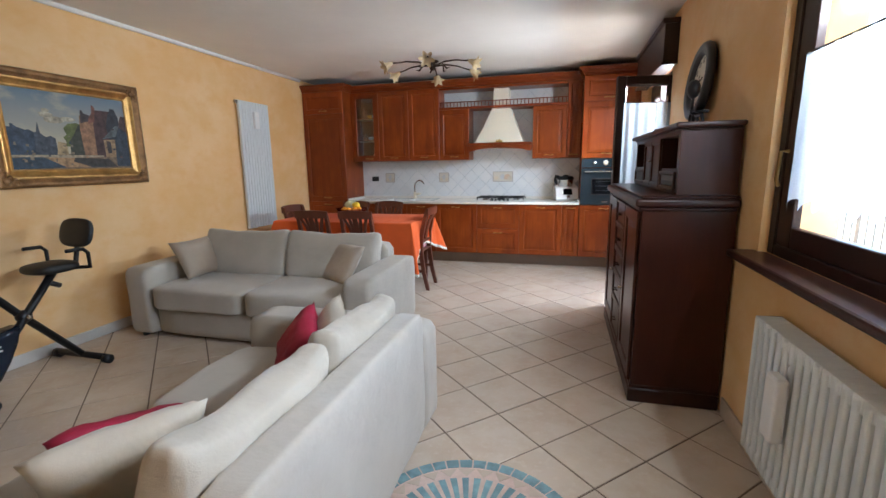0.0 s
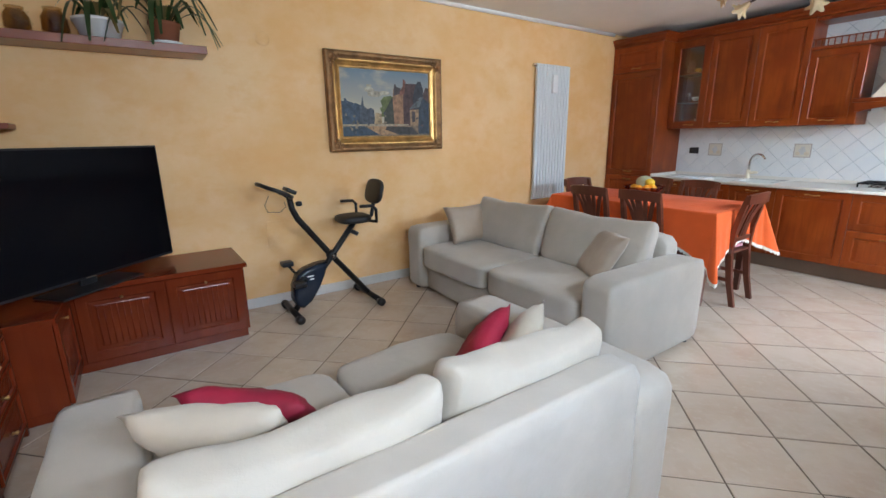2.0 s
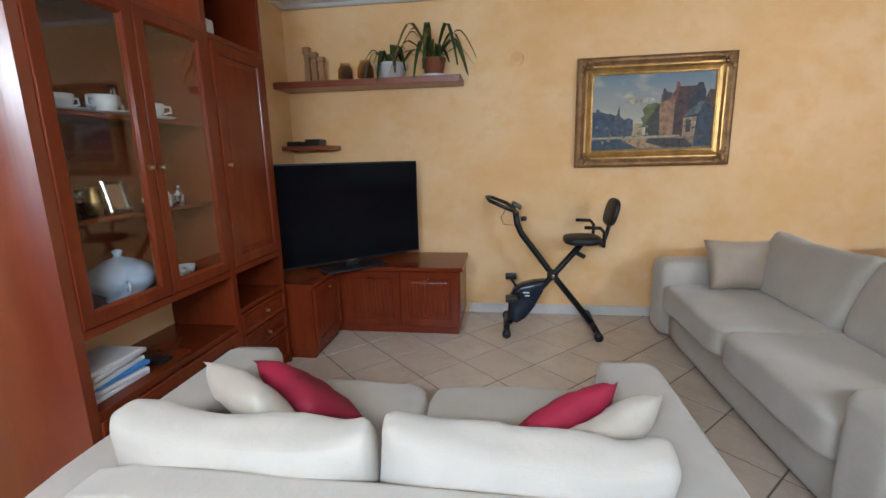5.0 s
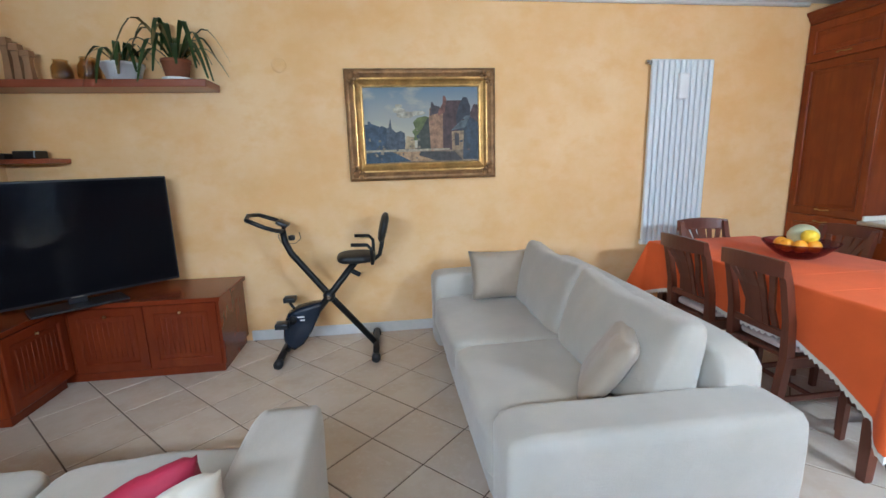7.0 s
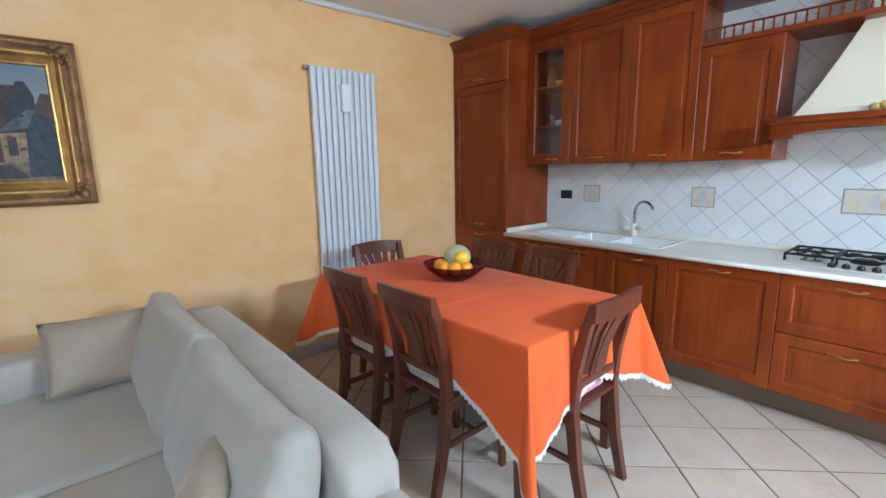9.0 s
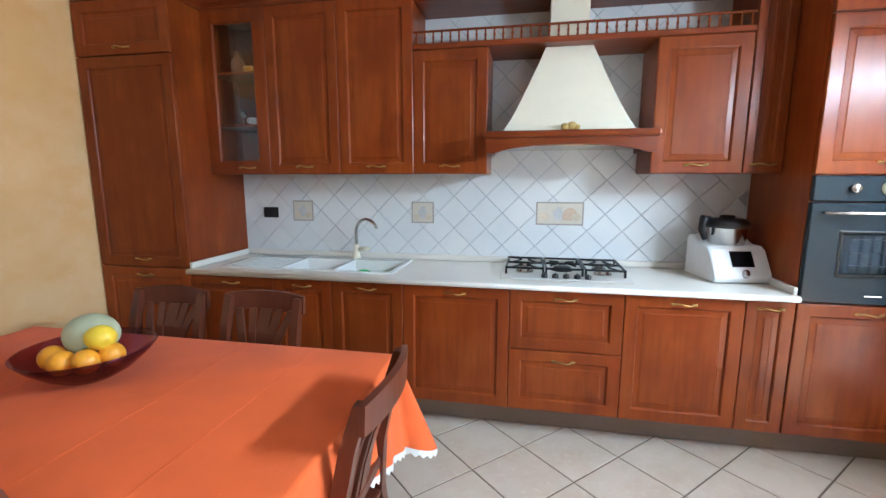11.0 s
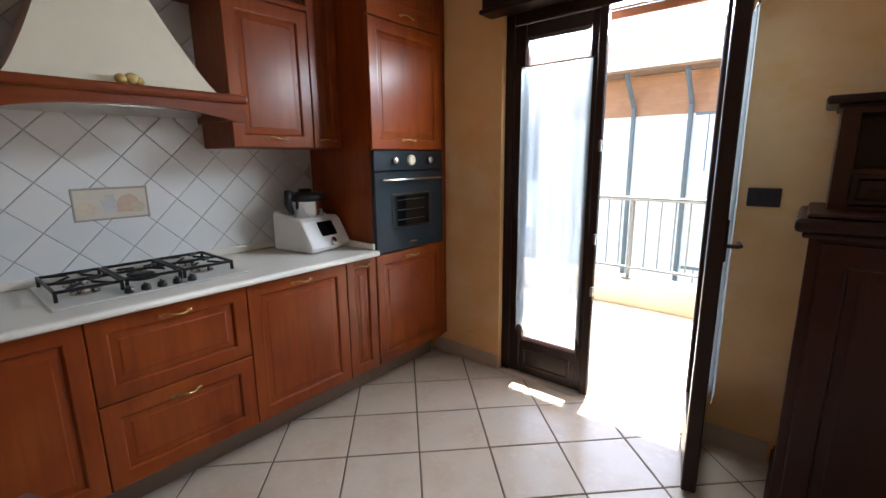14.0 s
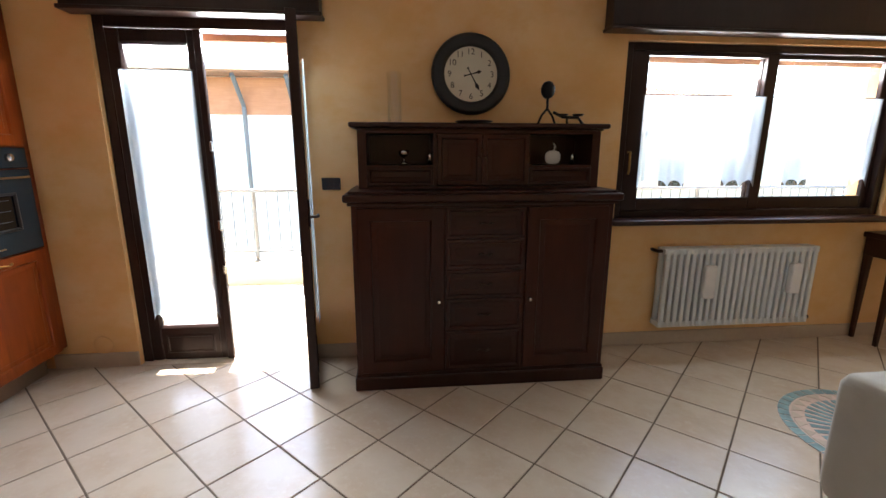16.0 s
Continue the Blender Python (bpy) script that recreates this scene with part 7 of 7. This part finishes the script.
# ---- small table by the window wall ----
st = thing("console_table", "dark wooden console table against the window wall", "table", (0.9, 0.45, 0))
bm = B()
box(bm, (0.80, YB + 0.02, 0.80), (1.045, 0.68, 0.84), 0.006, 2)
part("top", bm, DARKWOOD_Y, st)
bm = B()
box(bm, (0.82, YB + 0.04, 0.66), (1.04, 0.66, 0.80), 0.004)
part("apron", bm, DARKWOOD_Y, st)
for x in (0.84, 1.02):
    for y in (0.09, 0.63):
        bm = B()
        loft(bm, [[(x + a * r, y + b * r, z) for a, b in ((-1, -1), (1, -1), (1, 1), (-1, 1))] for z, r in ((0, 0.012), (0.66, 0.02))])
        part("leg", bm, DARKWOOD, st)

# ---- crockery in the glass wall cabinet ----
for k, (x, z, kd, m_) in enumerate(((-2.78, ZU + 0.634, "jug", TERRACOTTA), (-2.69, ZU + 0.634, "cup", FRUIT), (-2.62, ZU + 0.634, "cup", PORCELAIN), (-2.77, ZU + 0.314, "glass", SILVER), (-2.69, ZU + 0.314, "cup", PORCELAIN), (-2.61, ZU + 0.314, "cup", PORCELAIN), (-2.75, ZU + 0.018, "cup", PORCELAIN), (-2.65, ZU + 0.018, "glass", SILVER))):
    vessel(kd, (x, 6.73, z), m_, "crockery piece on a shelf of the glazed wall cabinet", 0.9)

# ---- floor medallion ----
MX, MY, MR = -0.15, 1.69, 0.47
med = thing("floor_medallion", "round stone mosaic medallion set into the floor", "mosaic", (MX, MY, 0), kind="structure")
bm = B()
lathe(bm, [(MR, -0.003), (MR, 0.0012), (0, 0.0012)], (MX, MY, 0), 64)
part("bed", bm, ROSE, med)


def wedge(name, r0, r1, a0, a1, mat, n=2):
    bm = B()
    top = [(r0 * math.cos(a0 + (a1 - a0) * k / n), r0 * math.sin(a0 + (a1 - a0) * k / n)) for k in range(n + 1)] + [(r1 * math.cos(a1 - (a1 - a0) * k / n), r1 * math.sin(a1 - (a1 - a0) * k / n)) for k in range(n + 1)]
    loft(bm, [[(MX + x, MY + y, 0.0008) for x, y in top], [(MX + x, MY + y, 0.003) for x, y in top]])
    part(name, bm, mat, med)


for k in range(44):
    a = 2 * math.pi / 44
    wedge("tile", MR - 0.055, MR - 0.003, a * k + 0.008, a * (k + 1) - 0.008, TEAL)
for k in range(40):
    a = 2 * math.pi / 40
    wedge("stripe", 0.22, MR - 0.125, a * (k + 0.15), a * (k + 0.72), TEAL, 1)
for k in range(30):
    a = 2 * math.pi / 30
    bm = B()
    tri = [((MR - 0.065) * math.cos(a * k + 0.01), (MR - 0.065) * math.sin(a * k + 0.01)), ((MR - 0.065) * math.cos(a * (k + 0.95)), (MR - 0.065) * math.sin(a * (k + 0.95))), ((MR - 0.115) * math.cos(a * (k + 0.5)), (MR - 0.115) * math.sin(a * (k + 0.5)))]
    loft(bm, [[(MX + x, MY + y, 0.0008) for x, y in tri], [(MX + x, MY + y, 0.003) for x, y in tri]])
    part("triangle", bm, SKIRT_BEIGE, med)
for k in range(16):
    a = 2 * math.pi / 16
    wedge("tile", 0.10, 0.20, a * (k + 0.06), a * (k + 0.94), TEAL if k % 2 else SKIRT_BEIGE, 1)
wedge("tile", 0.0001, 0.09, 0, 2 * math.pi - 0.01, TEAL, 20)

# ---- balcony and the street ----
structure("balcony_floor", [((XR + T, -2.0, -0.35), (3.25, 9.5, -0.02))], CONCRETE, "sunlit pale balcony floor", "balcony")
structure("balcony_curb", [((2.95, -2.0, -0.02), (3.25, 9.5, 0.22))], CURBSTONE, "beige rendered balcony curb", "curb", 0.01)
# Out-of-view slab, added so its edge limits the sun strip at the door.
structure("balcony_roof", [((XR + T, -2.0, 3.0), (2.465, 9.5, 3.15))], WHITEWALL, "unseen white eaves added above the balcony to cut the sun", "roof slab")
structure("wall_outside", [((XR + 0.02, -2.0, ZC + 0.2), (XR + T, 9.5, 3.2)), ((XR, YK + T, -0.3), (XR + T, 9.5, 3.2)), ((XR, -2.0, -0.3), (XR + T, YB - T, 3.2))], HOUSEWHITE, "white rendered outer wall above the balcony", "wall")
rail = thing("balcony_railing", "grey steel balcony railing on the curb", "railing", (3.1, 4, 0.22))
bm = B()
tube(bm, [(3.10, -2, 1.0), (3.10, 9.5, 1.0)], 0.022, 8)
part("top_rail", bm, GALV, rail)
bm = B()
tube(bm, [(3.10, -2, 0.33), (3.10, 9.5, 0.33)], 0.014, 8)
part("bottom_rail", bm, GALV, rail)
bar = None
for k in range(96):
    y = -1.95 + 0.12 * k
    if bar is None:
        bm = B()
        tube(bm, [(0, 0, 0.33), (0, 0, 1.0)], 0.008, 6)
        bar = mesh_of("bar", bm, GALV)
    o = new("bar", bar)
    o.parent, o.matrix_parent_inverse = rail, whole(rail).inverted()
    o.matrix_basis = Matrix.Translation((3.10, y, 0))
for y in (-1.2, 0.6, 2.2, 3.9, 5.75, 7.5, 9.2):
    bm = B()
    tube(bm, [(3.10, y, 0.22), (3.10, y, 1.0)], 0.02, 8)
    box(bm, (3.05, y - 0.05, 0.2205), (3.15, y + 0.05, 0.232))
    part("post", bm, GALV, rail)
bm = B()
lathe(bm, [(0, 0), (0.13, 0), (0.18, 0.30), (0.19, 0.31), (0.17, 0.31), (0, 0.28)], (1.75, 6.25, -0.02), 20)
solid("planter", bm, CURBSTONE, "large pale planter standing on the balcony", "planter", smooth=True)

bm = B()
box(bm, (-3000, -3000, -4.2), (3000, 3000, -4.0))
solid("ground", bm, GRASS, "far grass and street level below the balcony", "ground", kind="structure")


def house(name, x0, x1, y0, y1, z1, roof, ov, mat, label, wins, soff=True):
    t = thing(name, label, "house", ((x0 + x1) / 2, (y0 + y1) / 2, -4))
    bm = B()
    box(bm, (x0, y0, -4.0), (x1, y1, z1))
    part("wall", bm, mat, t)
    xm, ym = (x0 + x1) / 2, (y0 + y1) / 2
    bm = B()
    e = [(x0 - ov, y0 - ov), (x1 + ov, y0 - ov), (x1 + ov, y1 + ov), (x0 - ov, y1 + ov)]
    hip = min(x1 - x0, y1 - y0) / 2
    top = [(xm, y0 + hip * 0.9), (xm, y1 - hip * 0.9)]
    vs = [bm.verts.new((x, y, z1 + 0.12)) for x, y in e] + [bm.verts.new((x, y, z1 + roof)) for x, y in top] + [bm.verts.new((x, y, z1)) for x, y in e]
    for f in ((0, 1, 4), (1, 2, 5, 4), (2, 3, 5), (3, 0, 4, 5), (6, 7, 1, 0), (7, 8, 2, 1), (8, 9, 3, 2), (9, 6, 0, 3), (9, 8, 7, 6)):
        bm.faces.new([vs[i] for i in f])
    r = part("roof", bm, ROOFTILE, t)
    bm = B()
    n_ = int((y1 - y0 + 2 * ov) / 0.28)
    for k in range(n_):
        y = y0 - ov + 0.28 * (k + 0.5)
        lim = min(1.0, (y - (y0 - ov)) / (hip * 0.9 + ov), ((y1 + ov) - y) / (hip * 0.9 + ov))
        xe, ze = x0 - ov, z1 + 0.12
        tube(bm, [(xe, y, ze + 0.02), (xe + (xm - xe) * lim, y, ze + (z1 + roof - ze) * lim + 0.02)], 0.07, 5)
    part("roofing", bm, ROOFTILE, r)["kind"] = "stuff"
    if soff:
        bm = B()
        box(bm, (x0 - 0.05, y0, z1 - 0.82), (x0 - 0.001, y1, z1 - 0.02))
        part("timber_band", bm, SOFFIT, t)
    bm = B()
    tube(bm, [(x0 - ov - 0.06, y0 - ov, z1 + 0.1), (x0 - ov - 0.06, y1 + ov, z1 + 0.1)], 0.07, 8)
    part("gutter", bm, HOUSEWHITE, t)
    for y, z, w, h, kind in wins:
        bm = B()
        if kind == "window":
            box(bm, (x0 - 0.04, y - w / 2, z), (x0 - 0.002, y + w / 2, z + h))
            wd = part("window", bm, FRAMEWOOD, t)
            bm = B()
            box(bm, (x0 - 0.045, y - w / 2 + 0.08, z + 0.08), (x0 - 0.041, y - 0.03, z + h - 0.08))
            box(bm, (x0 - 0.045, y + 0.03, z + 0.08), (x0 - 0.041, y + w / 2 - 0.08, z + h - 0.08))
            part("pane", bm, BLACKGLASS, wd)
        elif kind == "pipe":
            tube(bm, [(x0 - ov, y, z + h), (x0 - 0.1, y, z + h - 0.6), (x0 - 0.1, y, z)], w / 2, 8)
            part("downpipe", bm, GALV, t)
        else:
            box(bm, (x0 - 1.2, y - w / 2, z), (x0, y + w / 2, z + 0.22))
            bal_ = part("balcony", bm, HOUSEWHITE, t)
            bm = B()
            for k in range(int(w / 0.13)):
                tube(bm, [(x0 - 1.15, y - w / 2 + 0.13 * k, z + 0.22), (x0 - 1.15, y - w / 2 + 0.13 * k, z + 1.2)], 0.012, 5)
            box(bm, (x0 - 1.18, y - w / 2, z + 1.2), (x0 - 1.12, y + w / 2, z + 1.25))
            part("balcony_rail", bm, GALV, bal_)
            bm = B()
            box(bm, (x0 - 0.05, y - 0.6, z + 0.22), (x0 - 0.002, y + 0.6, z + 2.1))
            part("balcony_door", bm, SOFFIT, t)
    return t


house("house", 9.0, 17.0, 1.0, 15.0, 3.05, 1.7, 0.7, HOUSEWHITE, "white rendered house with timber band and tiled roof across the street", [(7.6, -4, 0.1, 7.0, "pipe"), (6.5, -4, 0.1, 7.0, "pipe"), (4.6, 0.9, 3.2, 0, "balc"), (4.6, -1.9, 3.2, 0, "balc"), (10.5, 0.8, 1.2, 1.4, "window"), (12.5, -1.8, 1.2, 1.4, "window"), (10.5, -1.8, 1.2, 1.4, "window")])
house("house", 17.0, 25.0, -16.0, -5.0, 2.2, 2.4, 0.6, HOUSECREAM, "cream house with a brown hipped roof farther off", [(-8, -0.2, 1.2, 1.4, "window"), (-11, -0.2, 1.2, 1.4, "window"), (-14, -0.2, 1.2, 1.4, "window")], False)
house("house", 20.0, 27.0, -30.0, -19.0, 0.2, 2.0, 0.6, HOUSEWHITE, "low white house with a tiled roof farther off", [(-22, -2.2, 1.2, 1.4, "window"), (-26, -2.2, 1.2, 1.4, "window")], False)
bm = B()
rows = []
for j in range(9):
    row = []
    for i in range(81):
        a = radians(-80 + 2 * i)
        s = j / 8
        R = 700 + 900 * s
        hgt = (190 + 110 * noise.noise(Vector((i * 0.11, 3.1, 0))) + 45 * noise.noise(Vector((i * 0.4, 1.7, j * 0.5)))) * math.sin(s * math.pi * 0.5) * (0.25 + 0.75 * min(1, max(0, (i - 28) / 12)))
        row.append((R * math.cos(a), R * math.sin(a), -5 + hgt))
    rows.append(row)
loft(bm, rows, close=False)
solid("backdrop", bm, HAZYHILL, "wooded mountains behind the houses, coloured with blue haze", "mountain", kind="structure", smooth=True)

# ---- splashback tiles ----
sb = thing("splashback", "white diagonal glazed tile splashback with picture tiles", "splashback", (-1.3, YK, 0.9), kind="structure")
bm = B()
box(bm, (X[0], YK - 0.006, 0.86), (X[7], YK - 0.001, 2.45))
part("joint_bed", bm, SPLASHGROUT, sb)


def square_tile(name, half, th, mat, gap):
    bm = B()
    h = half - gap / 2
    loft(bm, [[(sx * r, sy * r, z) for sx, sy in ((-1, -1), (1, -1), (1, 1), (-1, 1))] for r, z in ((h, 0), (h, th - 0.0015), (h - 0.0025, th))])
    return mesh_of(name, bm, mat)


wall_tile = square_tile("tile", 0.1510 / 2, 0.008, SPLASH, 0.003)
decor = [(-2.481, 1.20, 0.155, 0.145), (-1.602, 1.20, 0.155, 0.145), (-0.702, 1.205, 0.296, 0.148)]
FSB = facing((0, -1, 0), (0, YK - 0.006, 0))
TILEPAINT = {"jug": plain("pale blue glaze", (0.58, 0.59, 0.60), 0.25, scale=90, vary=0.25), "loaf": plain("peach glaze", (0.66, 0.50, 0.38), 0.25, scale=90, vary=0.3), "fruit": plain("honey glaze", (0.64, 0.56, 0.44), 0.25, scale=90, vary=0.3)}
d0 = 0.2135
for j in range(-6, 12):
    for i in range(-22, 16):
        x = -1.066 + d0 * (i + (0.5 if j % 2 else 0.0))
        z = 1.418 + d0 / 2 * j - d0 / 2
        if not (X[0] - 0.05 < x < X[7] + 0.05 and 0.80 < z < 2.5):
            continue
        if z > 1.56 and not (-1.25 < x < -0.15) and not (z > 2.08 and -1.65 < x < 0.26):
            continue
        o = new("tile", wall_tile)
        o.parent, o.matrix_parent_inverse = sb, whole(sb).inverted()
        o.matrix_basis = FSB @ Matrix.Translation((x, z, 0)) @ Matrix.Rotation(radians(45), 4, "Z")
for x, z, w, h in decor:
    bm = B()
    ring_frame(bm, FSB, x - w / 2, x + w / 2, z - h / 2, z + h / 2, [(0, 0), (0, 0.0105), (0.003, 0.012), (0.007, 0.012), (0.009, 0.0105)])
    fr = part("picture_tile", bm, plain("tile border", (0.40, 0.36, 0.33), 0.3), sb)
    bm = B()
    box(bm, (x - w / 2 + 0.008, z - h / 2 + 0.008, 0.002), (x + w / 2 - 0.008, z + h / 2 - 0.008, 0.0104), M=FSB)
    part("picture_field", bm, plain("cream glaze", (0.66, 0.62, 0.54), 0.2, scale=40, vary=0.1), fr)
    bm = B()
    k = h / 0.148
    still = [("fruit", -0.33 * w, -0.02, 0.034), ("jug", -0.02 * w if w > 0.2 else 0.0, 0.0, 0.042), ("loaf", 0.22 * w, 0.0, 0.048), ("fruit", 0.34 * w, -0.022, 0.030)]
    for rank, (kind, du, dv, r) in enumerate(still if w > 0.2 else still[1:2] + [("fruit", -0.25 * w, -0.03, 0.022), ("fruit", 0.25 * w, -0.03, 0.024)]):
        bm = B()
        if kind == "jug":
            pts = [(-0.5, -1), (0.5, -1), (0.75, -0.3), (0.55, 0.35), (0.35, 0.6), (0.5, 1.0), (-0.35, 0.95), (-0.35, 0.6), (-0.6, 0.3), (-0.95, 0.5), (-0.8, 0.15), (-0.75, -0.3)]
        elif kind == "loaf":
            pts = [(-1, -0.9), (0.9, -0.9), (1.0, -0.2), (0.7, 0.5), (0.1, 0.85), (-0.6, 0.6), (-0.95, 0.0)]
        else:
            pts = [(math.cos(q * 0.524), 0.85 * math.sin(q * 0.524)) for q in range(12)]
        vs = [(x + du + r * px * k, z + dv + r * py * k) for px, py in pts]
        loft(bm, [[(pu, pv, hh) for pu, pv in vs] for hh in (0.0104, 0.0112 + 0.0005 * rank)], M=FSB)
        part("painted_" + kind, bm, TILEPAINT[kind], fr)

# ---- floor tiles ----
PITCH = 0.345
floor_tile = square_tile("tile", PITCH / 2, 0.009, FLOORTILE, 0.008)
R2 = math.sqrt(0.5)
inv = whole(floor).inverted()
for n_ in range(-12, 26):
    for m_ in range(-6, 30):
        u, v = PITCH * (n_ + 0.47), PITCH * (m_ + 1.12)
        x, y = (u - v) * R2, (u + v) * R2
        if not (XL - 0.18 < x < XR + 0.16 and YB - 0.15 < y < 6.55):
            continue
        if y < 0.12 and x < -1.1:
            continue
        o = new("tile", floor_tile)
        o.parent, o.matrix_parent_inverse = floor, inv
        o.matrix_basis = pose(x, y, -0.009 + 0.0006 * math.sin(n_ * 7.1 + m_ * 3.3), 0, 0, 45)
